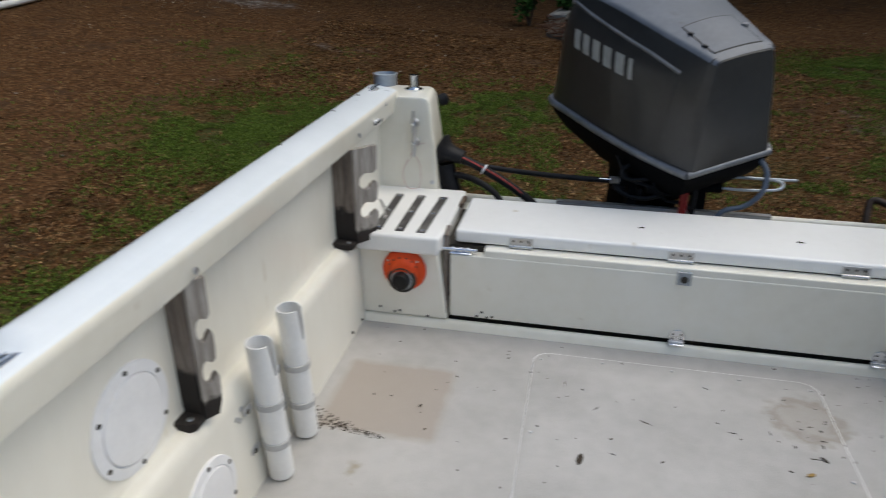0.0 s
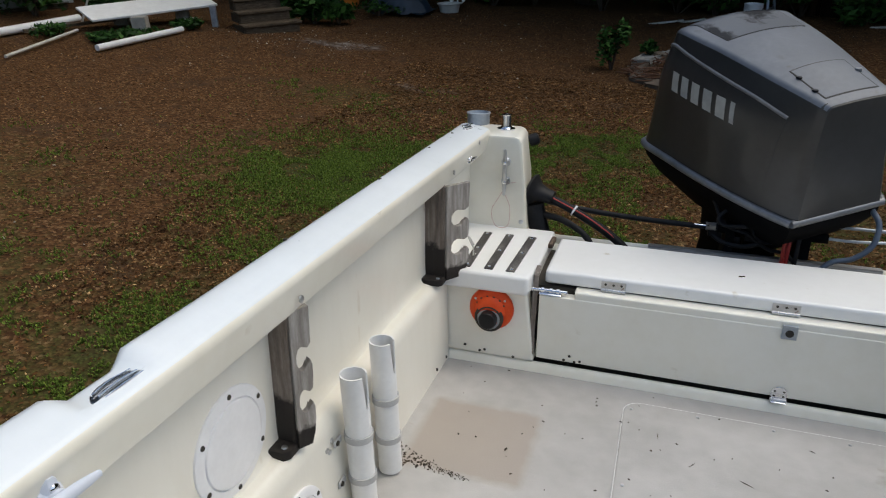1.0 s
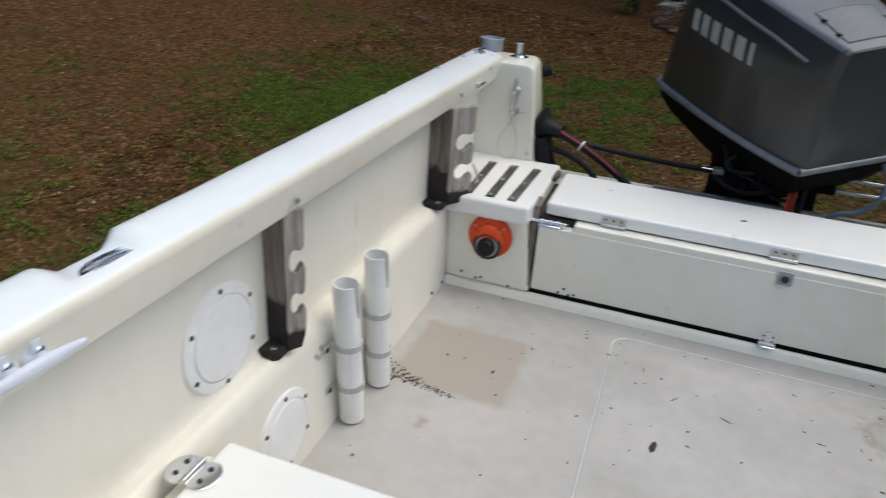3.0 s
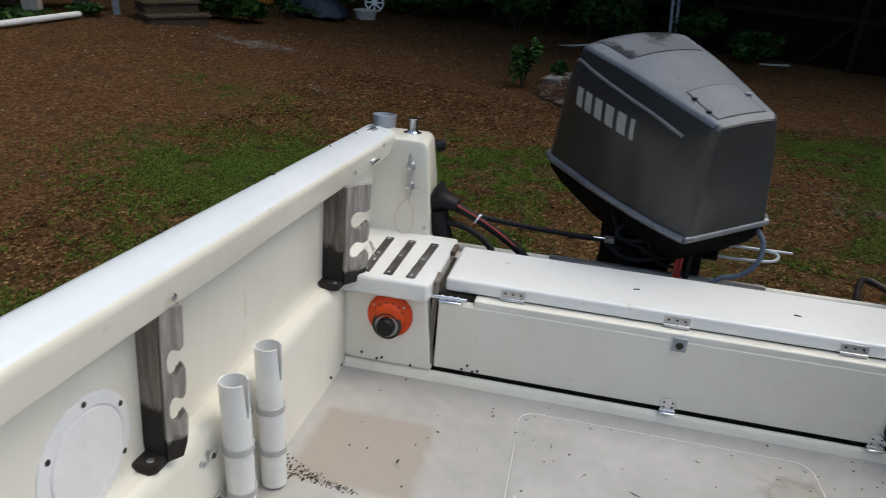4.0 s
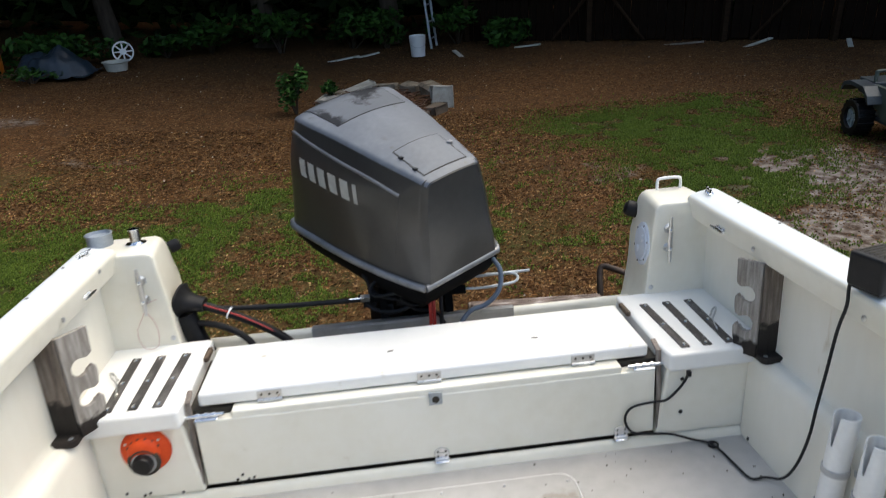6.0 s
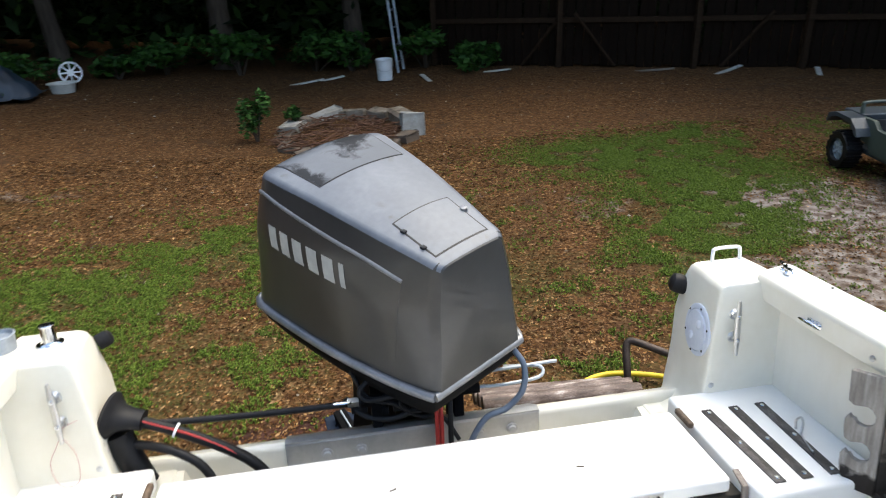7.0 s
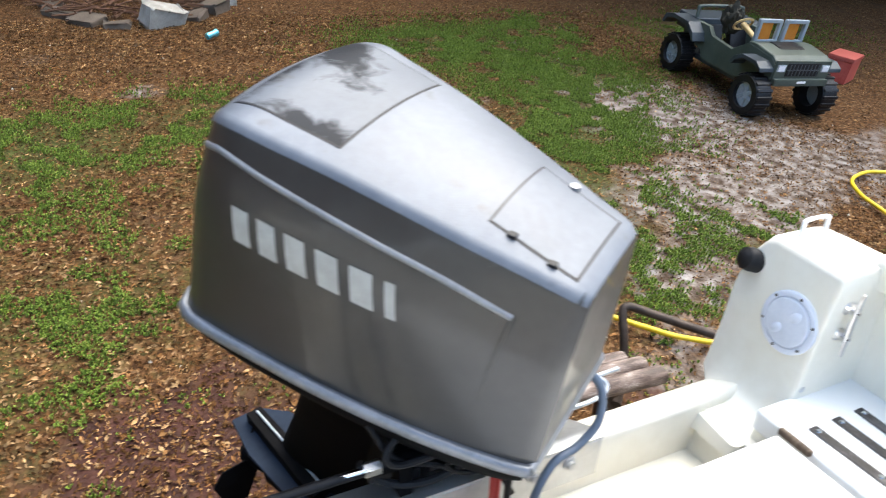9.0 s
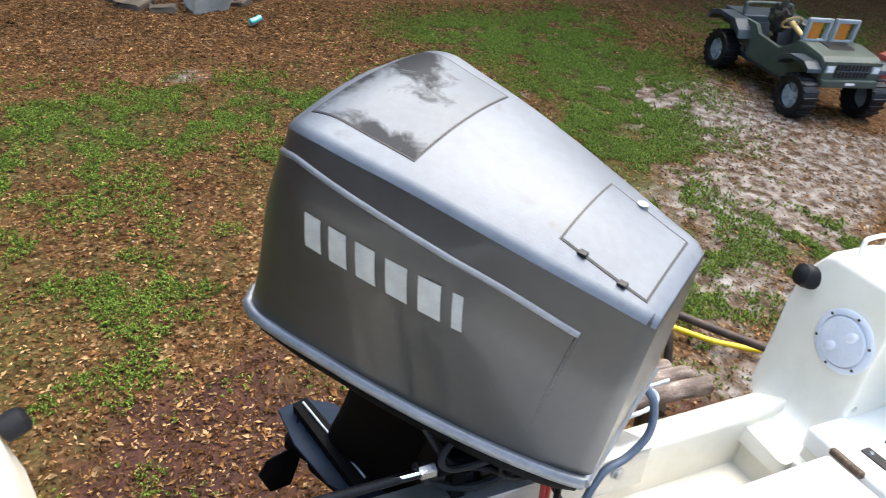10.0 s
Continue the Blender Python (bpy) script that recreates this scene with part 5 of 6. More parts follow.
def build_ground():
    xs = [-600, -250, -100, -50, -30, -20] + [-14 + 0.14 * k for k in range(186)] + [14, 20, 30, 50, 100, 250, 600]
    ys = [-600, -250, -100, -50, -25, -12, -6, -3, -1.5] + [-0.6 + 0.14 * k for k in range(115)] + [17, 20, 26, 35, 60, 120, 300, 700]
    verts = []
    for y in ys:
        for x in xs:
            near = -14 < x < 13 and -1 < y < 16
            z = bank(x, y) + (0.035 * noise.noise((x * 0.5, y * 0.5, 0)) + 0.012 * noise.noise((x * 2.1, y * 2.1, 3)) if near else 0.0)
            verts.append((x, y, z - 0.01))
    w = len(xs)
    faces = [(j * w + i, j * w + i + 1, (j + 1) * w + i + 1, (j + 1) * w + i) for j in range(len(ys) - 1) for i in range(w - 1)]
    me = bpy.data.meshes.new("ground")
    me.from_pydata(verts, [], faces)
    for name, rows in (("green", GREENS), ("sand", SANDS), ("wet", WETS)):
        at = me.attributes.new(name, "FLOAT", "POINT")
        at.data.foreach_set("value", [spots(rows, v[0], v[1]) for v in verts])
    me.materials.append(ground_material())
    me.polygons.foreach_set("use_smooth", [True] * len(me.polygons))
    ob = new("ground", me)
    return tagged(ob, "brown leaf litter with weeds and bare pale sand", "ground", kind="structure")


build_ground()


def height(x, y):
    return bank(x, y) + 0.035 * noise.noise((x * 0.5, y * 0.5, 0)) + 0.012 * noise.noise((x * 2.1, y * 2.1, 3)) - 0.01


def scatter(name, spots_xy, make, mat, label, category):
    """Many small flat pieces joined as one object: make(rng) gives local vertices and faces."""
    rng = random.Random(len(name) * 7 + 3)
    verts, faces = [], []
    for x, y in spots_xy:
        vs, fs = make(rng)
        a, k = rng.uniform(0, 6.28), len(verts)
        ca, sa, z = math.cos(a), math.sin(a), height(x, y)
        verts += [(x + ca * u - sa * v, y + sa * u + ca * v, z + w) for u, v, w in vs]
        faces += [tuple(i + k for i in f) for f in fs]
    me = bpy.data.meshes.new(name)
    me.from_pydata(verts, [], faces)
    me.materials.append(mat)
    return tagged(new(name, me), label, category, kind="stuff")


LEAVES = material("fallen_leaves", [(0.044, 0.020, 0.008), (0.082, 0.038, 0.014), (0.125, 0.061, 0.023), (0.175, 0.092, 0.037), (0.28, 0.18, 0.09)], 0.85, 0, 5, spread=0.25, island=True, spec=0.05)
WEED = material("weed_leaves", [(0.040, 0.068, 0.009), (0.088, 0.138, 0.016), (0.19, 0.265, 0.042)], 0.65, 0, 5, spread=0.25, island=True, spec=0.2)


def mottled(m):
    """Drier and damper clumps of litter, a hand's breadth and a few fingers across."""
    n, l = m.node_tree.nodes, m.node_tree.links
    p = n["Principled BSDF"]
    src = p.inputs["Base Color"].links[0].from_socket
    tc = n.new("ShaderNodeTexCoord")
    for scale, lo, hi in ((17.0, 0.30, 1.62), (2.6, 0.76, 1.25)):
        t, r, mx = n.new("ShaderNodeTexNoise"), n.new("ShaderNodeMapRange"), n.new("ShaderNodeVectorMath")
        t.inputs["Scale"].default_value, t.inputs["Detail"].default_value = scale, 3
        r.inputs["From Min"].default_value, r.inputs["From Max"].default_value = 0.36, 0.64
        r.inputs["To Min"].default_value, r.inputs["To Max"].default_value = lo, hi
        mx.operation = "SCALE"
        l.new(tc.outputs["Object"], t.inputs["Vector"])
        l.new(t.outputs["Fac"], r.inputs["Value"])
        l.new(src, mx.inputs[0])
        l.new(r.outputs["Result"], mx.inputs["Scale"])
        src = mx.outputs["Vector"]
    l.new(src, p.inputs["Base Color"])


def chip(rng):
    s = rng.uniform(0.006, 0.016)
    vs = [(s * rng.uniform(0.6, 1.2) * math.cos(a), s * rng.uniform(0.5, 1.0) * math.sin(a), 0.002 + rng.uniform(0, 0.3) * s) for a in (0, 1.26, 2.5, 3.8, 5.0)] + [(0, 0, s * 0.9 + 0.004)]
    return vs, [(k, (k + 1) % 5, 5) for k in range(5)]


def leaf(rng):
    L = rng.uniform(0.005, 0.012) if rng.random() < 0.9 else rng.uniform(0.012, 0.021)
    W = L * rng.uniform(0.3, 0.5)
    t = rng.uniform(-0.008, 0.009)
    z = rng.uniform(0.002, 0.008)
    return [(-L, 0, z), (0, -W, z + 0.002 + max(0, t)), (L, 0, z + rng.uniform(-0.003, 0.009)), (0, W, z + 0.002 - min(0, t))], [(0, 1, 2, 3)]


def weed(rng):
    vs, fs = [], []
    h = rng.uniform(0.008, 0.026)
    for k in range(rng.randint(3, 5)):
        a = rng.uniform(0, 6.28)
        L, W = rng.uniform(0.006, 0.016), rng.uniform(0.0025, 0.0055)
        c, s = math.cos(a), math.sin(a)
        b = len(vs)
        z1 = h * rng.uniform(0.6, 1.2)
        vs += [(0, 0, 0.0), (c * L * 0.6 - s * W, s * L * 0.6 + c * W, z1), (c * L, s * L, z1 * 0.9), (c * L * 0.6 + s * W, s * L * 0.6 - c * W, z1)]
        fs.append((b, b + 1, b + 2, b + 3))
    return vs, fs


rng = random.Random(11)
pts = []
while len(pts) < 340000:
    if rng.random() < 0.6:
        x, y = rng.uniform(-3.6, 5.2), rng.uniform(2.7, 9.0)
    else:
        x, y = rng.uniform(-9.5, 9), 0.2 + 14.5 * rng.random() ** 1.3
    if abs(x) < 1.0 and y < 2.6:
        continue
    if rng.random() < 0.93 * spots(SANDS, x, y) or rng.random() < 0.55 * spots(GREENS, x, y):
        continue
    if noise.noise((x * 0.9, y * 0.9, 5)) < -0.25 and rng.random() < 0.35:
        continue
    pts.append((x, y))
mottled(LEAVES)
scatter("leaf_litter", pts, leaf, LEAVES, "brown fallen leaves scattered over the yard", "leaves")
pts = []
tries = 0
LUSH = [max(0.25, row[4] ** 1.5) for row in GREENS]
while len(pts) < 112000 and tries < 1500000:
    tries += 1
    cx, cy, a, b, s = rng.choices(GREENS, LUSH)[0]
    x, y = rng.gauss(cx, a * 0.8), rng.gauss(cy, b * 0.8)
    if abs(x) < 1.05 and y < 2.75:
        continue
    if 0.95 * noise.noise((x * 2.3, y * 2.3, 9)) + 0.85 * noise.noise((x * 6.5, y * 6.5, 2)) + rng.gauss(0, 0.12) < 0.64 - 0.84 * s:
        continue
    pts.append((x, y))
CHIP = material("pale_chips", [(0.16, 0.14, 0.11), (0.30, 0.27, 0.22), (0.50, 0.47, 0.41)], 0.8, 0, 5, spread=0.25, island=True, spec=0.2)
bits = [(rng.gauss(-5.55, 0.55), rng.gauss(9.45, 0.5)) for _ in range(120)] + [(rng.uniform(-8, 6), rng.uniform(3.2, 13)) for _ in range(380)]
scatter("stone_chips", bits, chip, CHIP, "small pale chips and scraps strewn over litter", "chips")
scatter("weeds", pts, weed, WEED, "low green weeds growing in patches", "weeds")


# ---- woods and fence at the back ----
BARK = material("tree_bark", [(0.035, 0.026, 0.020), (0.09, 0.07, 0.055)], 0.9, 0, 5, 0.8, 30, grain=(3, 3, 0.6), spread=0.2, spec=0.1)
# leaf colour far below real green: the canopy's shade is put into it
WOODS = material("shade_dark_tree_leaves", [(0.003, 0.008, 0.002), (0.009, 0.022, 0.004), (0.020, 0.044, 0.008)], 0.7, 0, 5, spread=0.25, island=True, spec=0.15)
BUSHL = material("bush_leaves", [(0.007, 0.025, 0.004), (0.018, 0.058, 0.008), (0.042, 0.110, 0.018)], 0.65, 0, 5, spread=0.25, island=True, spec=0.2)
# boards coloured near black to stand for the shade under the trees
BOARD = material("shaded_old_fence_board", [(0.004, 0.002, 0.0011), (0.009, 0.0048, 0.0026), (0.017, 0.009, 0.005)], 0.85, 0, 4, 0.5, 60, grain=(14, 14, 1.2), spread=0.2, spec=0.1)


def leaf_cloud(rng, blobs, n, size):
    """Leaves on the shells of blobs (centre, radii): an uneven crown with gaps."""
    verts, faces = [], []
    weights = [b[1][0] * b[1][2] for b in blobs]
    for _ in range(n):
        c, r = rng.choices(blobs, weights)[0]
        d = Vector((rng.gauss(0, 1), rng.gauss(0, 1), rng.gauss(0, 1))).normalized() * (rng.random() ** 0.35)
        p = Vector((c[0] + d.x * r[0], c[1] + d.y * r[1], c[2] + d.z * r[2]))
        L = size * rng.uniform(0.5, 1.3)
        u = Vector((rng.gauss(0, 1), rng.gauss(0, 1), rng.gauss(0, 0.6))).normalized()
        v = u.cross(Vector((rng.gauss(0, 1), rng.gauss(0, 1), rng.gauss(0, 1)))).normalized()
        k = len(verts)
        verts += [p - u * L, p - v * L * 0.42 + u * 0.1 * L, p + u * L, p + v * L * 0.42 + u * 0.1 * L]
        faces.append((k, k + 1, k + 2, k + 3))
    return verts, faces


def leaf_part(name, verts, faces, mat, parent):
    me = bpy.data.meshes.new(name)
    me.from_pydata([tuple(v) for v in verts], [], faces)
    me.materials.append(mat)
    ob = new(name, me)
    ob.parent = parent
    return ob


def tree(x, y, h, r, trunk=0.16, seed=0, leaves=5200, lean=0.0):
    rng = random.Random(seed)
    z = bank(x, y)
    t = thing("tree", "leafy tree standing at the wooded yard edge, shade put into its leaf colour", "tree", Matrix.Translation((x, y, z)), "trees at the yard edge")
    top = Vector((lean * h, rng.uniform(-0.2, 0.2), h * 0.75))
    path = smooth_path([(0, 0, -0.1), (lean * h * 0.3 + rng.uniform(-0.1, 0.1), 0, h * 0.3), top], 8)
    secs = []
    for k, p in enumerate(path):
        q = trunk * (1.25 - 0.9 * k / (len(path) - 1)) * (1.35 if k == 0 else 1)
        secs.append([(p.x + q * math.cos(a) * (1 + 0.12 * math.sin(3 * a + k)), p.y + q * math.sin(a) * (1 + 0.1 * math.cos(2 * a + k)), p.z) for a in [2 * math.pi * i / 12 for i in range(12)]])
    part("trunk", loft(secs), BARK, t)
    blobs = []
    for k in range(7):
        a, d = rng.uniform(0, 6.28), rng.uniform(0.3, 0.85) * r
        c = (top.x + d * math.cos(a), top.y + d * math.sin(a), h * rng.uniform(0.55, 0.95))
        blobs.append((c, (r * rng.uniform(0.4, 0.6), r * rng.uniform(0.4, 0.6), r * rng.uniform(0.28, 0.45))))
        b = path[len(path) // 2 + k % (len(path) // 2)]
        part("limb", tube([b, (b + Vector(c)) / 2 + Vector((0, 0, 0.15)), c], trunk * 0.25, 7, 4), BARK, t)
    # unseen crown above the view, made dense to shade woods and far ground
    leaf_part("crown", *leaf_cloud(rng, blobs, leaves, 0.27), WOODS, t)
    return t


# the last tree is added for the shade its crown throws on the left
for k, (x, y, h, r, tr) in enumerate(((-11.5, 14.5, 7.5, 4.2, 0.2), (-8.2, 15.8, 8.0, 4.4, 0.22), (-5.2, 15.6, 7.0, 4.2, 0.15), (-2.2, 15.8, 7.6, 4.4, 0.2), (0.4, 15.3, 7.0, 4.2, 0.17), (3.0, 16.2, 8.0, 4.4, 0.2), (6.2, 15.6, 7.2, 4.2, 0.2), (8.75, 10.1, 7.0, 3.4, 0.17),
                                (10.5, 13.6, 7.6, 4.2, 0.2), (12.8, 10.5, 8.0, 4.0, 0.2), (-12.5, 10.5, 7.5, 4.2, 0.2), (-13.5, 6.5, 7.5, 4.0, 0.2), (-11.8, 3.2, 7.2, 4.2, 0.2))):
    tree(x, y, h * 1.1, r * 1.0, tr, 40 + k, 5600)

# deep undergrowth behind: too many leaves to count
rng = random.Random(77)
blobs = [((rng.uniform(-17, 4.5), rng.uniform(15.6, 18.5), rng.uniform(0.3, 5.5)), (1.6, 1.0, 1.3)) for _ in range(90)]
blobs += [((rng.uniform(3, 17), rng.uniform(17.0, 19.0), rng.uniform(0.3, 6)), (1.6, 1.0, 1.3)) for _ in range(60)]
blobs += [((rng.uniform(13.5, 16.5), rng.uniform(5, 15), rng.uniform(0.3, 6)), (1.2, 1.5, 1.3)) for _ in range(40)]
blobs += [((rng.uniform(-17.5, -13.5), rng.uniform(4, 16), rng.uniform(0.8, 6)), (1.2, 1.5, 1.3)) for _ in range(40)]
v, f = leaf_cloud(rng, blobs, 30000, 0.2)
tagged(leaf_part("thicket", v, f, WOODS, None), "dense undergrowth and saplings behind the yard, coloured dark for shade", "thicket", kind="stuff")
# plain walls; the unseen ones are added to cut low skylight on the cowl
closing_walls = bmesh.new()
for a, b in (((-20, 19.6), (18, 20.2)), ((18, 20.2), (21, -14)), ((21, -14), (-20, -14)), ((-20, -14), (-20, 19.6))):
    q = [closing_walls.verts.new(p) for p in ((*a, -0.5), (*b, -0.5), (*b, 9 if b[1] > 0 else 6), (*a, 9 if a[1] > 0 else 6))]
    closing_walls.faces.new(q)
# the woods' deep shade is held in this near-black colour
tagged(solid("backdrop", closing_walls, material("shade_dark_far_woods", [(0.0015, 0.0025, 0.001), (0.004, 0.007, 0.002), (0.009, 0.015, 0.004)], 0.95, 0, 1.2, spread=0.2, spec=0.0), "plain dark walls standing for shaded far woods, partly unseen, added to cut skylight", "woods"), kind="structure")


def bush(x, y, r, h, n, seed, size=0.06, label="green leafy bush growing out of the leaf litter"):
    rng = random.Random(seed)
    z = bank(x, y)
    b = thing("bush", label, "bush", Matrix.Translation((x, y, z)), "bushes round the yard")
    blobs = []
    for k in range(6):
        a, d = rng.uniform(0, 6.28), rng.uniform(0.1, 0.7) * r
        c = (d * math.cos(a), d * math.sin(a), h * rng.uniform(0.35, 0.85))
        blobs.append((c, (r * 0.45, r * 0.45, h * 0.3)))
        part("stem", tube([(0.1 * c[0], 0.1 * c[1], -0.02), (0.5 * c[0], 0.5 * c[1], c[2] * 0.6), c], 0.008 + 0.01 * r, 6, 3), BARK, b)
    leaf_part("foliage", *leaf_cloud(rng, blobs, n, size), BUSHL, b)
    return b


bush(-1.12, 9.76, 0.24, 0.55, 480, 5, 0.045, "small dark green sapling beside the stone ring")
bush(-0.66, 10.4, 0.16, 0.28, 200, 6, 0.045)
for k, (x, y, r, h) in enumerate(((-3.2, 15.0, 0.9, 0.7), (-1.8, 14.8, 0.8, 0.8), (-0.4, 14.9, 0.8, 0.7), (0.3, 14.6, 0.7, 0.7), (1.7, 14.5, 0.8, 0.7), (2.6, 13.9, 0.6, 0.45), (-7.4, 12.8, 0.7, 0.5), (-6.75, 11.1, 0.5, 0.35), (-5.35, 12.0, 0.5, 0.22), (-8.45, 8.0, 0.42, 0.14), (-7.6, 8.35, 0.45, 0.12), (-7.65, 7.9, 0.35, 0.12), (-7.25, 9.2, 0.3, 0.14), (-9.9, 7.5, 0.45, 0.3), (-11.2, 6.9, 0.9, 1.1), (-10.9, 5.4, 1.0, 1.2), (-9.0, 9.6, 0.4, 0.3), (-5.4, 13.4, 1.0, 0.55), (-9.3, 6.0, 0.4, 0.3),
                                  (-9.7, 5.4, 0.8, 0.8), (-9.2, 7.4, 0.35, 0.3), (-9.6, 8.8, 0.9, 0.7), (-3.9, 14.4, 0.6, 0.4), (7.2, 14.0, 0.6, 0.5), (9.6, 12.9, 0.9, 0.9), (9.7, 10.6, 0.7, 0.6), (-5.95, 10.75, 0.42, 0.42), (-5.6, 10.9, 0.35, 0.3), (11.0, 9.6, 1.2, 1.2), (-8.9, 13.6, 1.2, 1.0))):
    bush(x, y, r, h, 900 if r >= 1 else 520 if h > 0.25 else 260, 60 + k, 0.085 if h > 0.25 else 0.05)

# board fence
# rails a little paler than the boards, darkened for the same shade
FRAIL = material("shaded_fence_rail_wood", [(0.014, 0.008, 0.0045), (0.028, 0.016, 0.009), (0.048, 0.029, 0.017)], 0.85, 0, 4, 0.5, 60, grain=(2, 14, 14), spread=0.2, spec=0.1)
fence = thing("board_fence", "weathered board fence along the back of the yard, coloured dark for shade", "fence", kind="structure")
bd = box((-0.075, 0.075), (-0.01, 0.01), (0, 1.9), 0.004, 1)
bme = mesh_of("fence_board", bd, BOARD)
rng = random.Random(3)
runs = (((1.9, 14.75), (7.9, 12.05)), ((7.9, 12.05), (13.0, 9.5)))
for (x0, y0), (x1, y1) in runs:
    L = math.hypot(x1 - x0, y1 - y0)
    a = math.degrees(math.atan2(y1 - y0, x1 - x0))
    for k in range(int(L / 0.16)):
        t = (k + 0.5) * 0.16 / L
        ob = new("board", bme)
        ob.parent = fence
        ob.matrix_local = pose(mix(x0, x1, t), mix(y0, y1, t), rng.uniform(-0.05, 0.03), rng.uniform(-1, 1), rng.uniform(-1, 1), a)
    for z in (0.78, 1.62):
        bm = box((0, L), (-0.07, -0.02), (z, z + 0.09), 0.004, 1)
        bmesh.ops.transform(bm, matrix=pose(x0, y0, 0, 0, 0, a), verts=bm.verts)
        part("rail", bm, FRAIL, fence)
    for k in range(int(L / 2.4) + 1):
        t = k * 2.4 / L
        part("post", box((mix(x0, x1, t) - 0.05, mix(x0, x1, t) + 0.05), (mix(y0, y1, t) - 0.16, mix(y0, y1, t) - 0.06), (-0.1, 2.0), 0.006, 1), FRAIL, fence)
    for t0, up in ((0.26, 1), (0.52, -1), (0.80, 1)):
        p, q = (Vector((mix(x0, x1, t), mix(y0, y1, t) - 0.12, z)) for t, z in ((t0, 0.02), (t0 + up * 0.75 / L, 0.95)))
        part("brace", cyl(p, q, 0.03, 6), FRAIL, fence)

# ---- things lying about ----
STONE = material("concrete_block", [(0.20, 0.18, 0.155), (0.33, 0.31, 0.27), (0.44, 0.42, 0.38)], 0.9, 0, 8, 0.5, 60, spread=0.2, wear=((0.08, 0.085, 0.05), 0.06, 10))
MUDDY = material("muddy_block", [(0.07, 0.05, 0.035), (0.15, 0.115, 0.085)], 0.95, 0, 8, 0.5, 60, spread=0.2)
ASH = material("burnt_twigs", [(0.06, 0.026, 0.014), (0.15, 0.070, 0.036)], 0.9, 0, 20, spread=0.2)
RINGST = material("sooty_block", [(0.10, 0.075, 0.052), (0.19, 0.155, 0.115), (0.30, 0.265, 0.21)], 0.9, 0, 8, 0.5, 60, spread=0.2, wear=((0.05, 0.04, 0.03), 0.08, 10), spec=0.2)
ring = thing("fire_ring", "ring of concrete blocks round burnt twigs on the ground", "fire pit", Matrix.Translation((-0.12, 9.72, 0)))
rng = random.Random(8)
# angle, half length, half depth, height, sunk in mud
for deg, hl, hd, hgt, sunk in ((-12, 0.17, 0.13, 0.25, 0), (24, 0.19, 0.10, 0.17, 0), (50, 0.15, 0.09, 0.13, 0), (76, 0.20, 0.08, 0.10, 0), (102, 0.24, 0.09, 0.12, 0), (128, 0.17, 0.10, 0.09, 0), (150, 0.19, 0.13, 0.08, 0), (172, 0.14, 0.09, 0.04, 1), (194, 0.12, 0.10, 0.035, 1), (214, 0.15, 0.09, 0.03, 1), (238, 0.13, 0.11, 0.045, 1), (260, 0.11, 0.08, 0.04, 1), (287, 0.17, 0.10, 0.15, 0), (310, 0.10, 0.08, 0.05, 1), (328, 0.12, 0.12, 0.09, 1)):
    a = radians(deg)
    bm = box((-hl, hl), (-hd, hd), (-0.06, hgt), 0.016, 2)
    for v in bm.verts:
        v.co += Vector((rng.uniform(-1, 1), rng.uniform(-1, 1), rng.uniform(-1, 1))) * 0.022
    bmesh.ops.transform(bm, matrix=pose((0.95 if math.cos(a) > 0 else 0.66) * math.cos(a), 0.93 * math.sin(a), -0.015 * sunk, rng.uniform(-12, 12), rng.uniform(-12, 12), deg + 90 + rng.uniform(-20, 20)), verts=bm.verts)
    part("block", bm, MUDDY if sunk else (STONE if deg in (287, -12, 102, 150) else RINGST), ring)
twigs = bmesh.new()
for k in range(260):
    a, d = rng.uniform(0, 6.28), 0.88 * rng.random() ** 0.5
    b = rng.uniform(0, 6.28)
    L = rng.uniform(0.1, 0.35)
    c = Vector((d * math.cos(a), d * math.sin(a), rng.uniform(0.01, 0.16 - 0.10 * d)))
    o = Vector((L * math.cos(b), L * math.sin(b), rng.uniform(-0.05, 0.05)))
    add(twigs, cyl(c - o / 2, c + o / 2, rng.uniform(0.004, 0.011), 5))
tagged(solid("twigs", twigs, ASH, "burnt brown twigs heaped inside the stone ring", "twigs", Matrix.Translation((-0.12, 9.72, 0))), kind="stuff")

OFFW = material("dirty_white_paint", [(0.45, 0.43, 0.38), (0.60, 0.58, 0.53)], 0.6, 0, 6, 0.1, 60, wear=((0.14, 0.13, 0.08), 0.05, 6))
bk = thing("bucket", "white plastic bucket standing at the wood's edge", "bucket", Matrix.Translation((0.82, 13.45, 0)))
part("body", lathe([(0.125, 0), (0.13, 0.005), (0.145, 0.34), (0.152, 0.345), (0.152, 0.37), (0.14, 0.37), (0.135, 0.33), (0.12, 0.02), (0, 0.02)], Matrix(), 24), PVC, bk)
part("handle", tube([(0.15, 0, 0.34), (0.13, -0.1, 0.22), (0, -0.17, 0.17), (-0.13, -0.1, 0.22), (-0.15, 0, 0.34)], 0.004, 6), STEEL, bk)
ld = thing("ladder", "grey aluminium ladder leaning against the trees", "ladder", Matrix.Translation((1.2, 14.3, 0)))
for sx in (-0.2, 0.2):
    part("stile", cyl((sx * 0.35, sx * 0.9, 0), (sx * 0.35 - 0.25, sx * 0.9 + 0.6, 3.2), 0.028, 8), GALV, ld)
for k in range(10):
    t = (k + 0.6) / 10.5
    part("rung", cyl((-0.07 - 0.25 * t, -0.18 + 0.6 * t, 3.2 * t), (0.07 - 0.25 * t, 0.18 + 0.6 * t, 3.2 * t), 0.016, 8), GALV, ld)
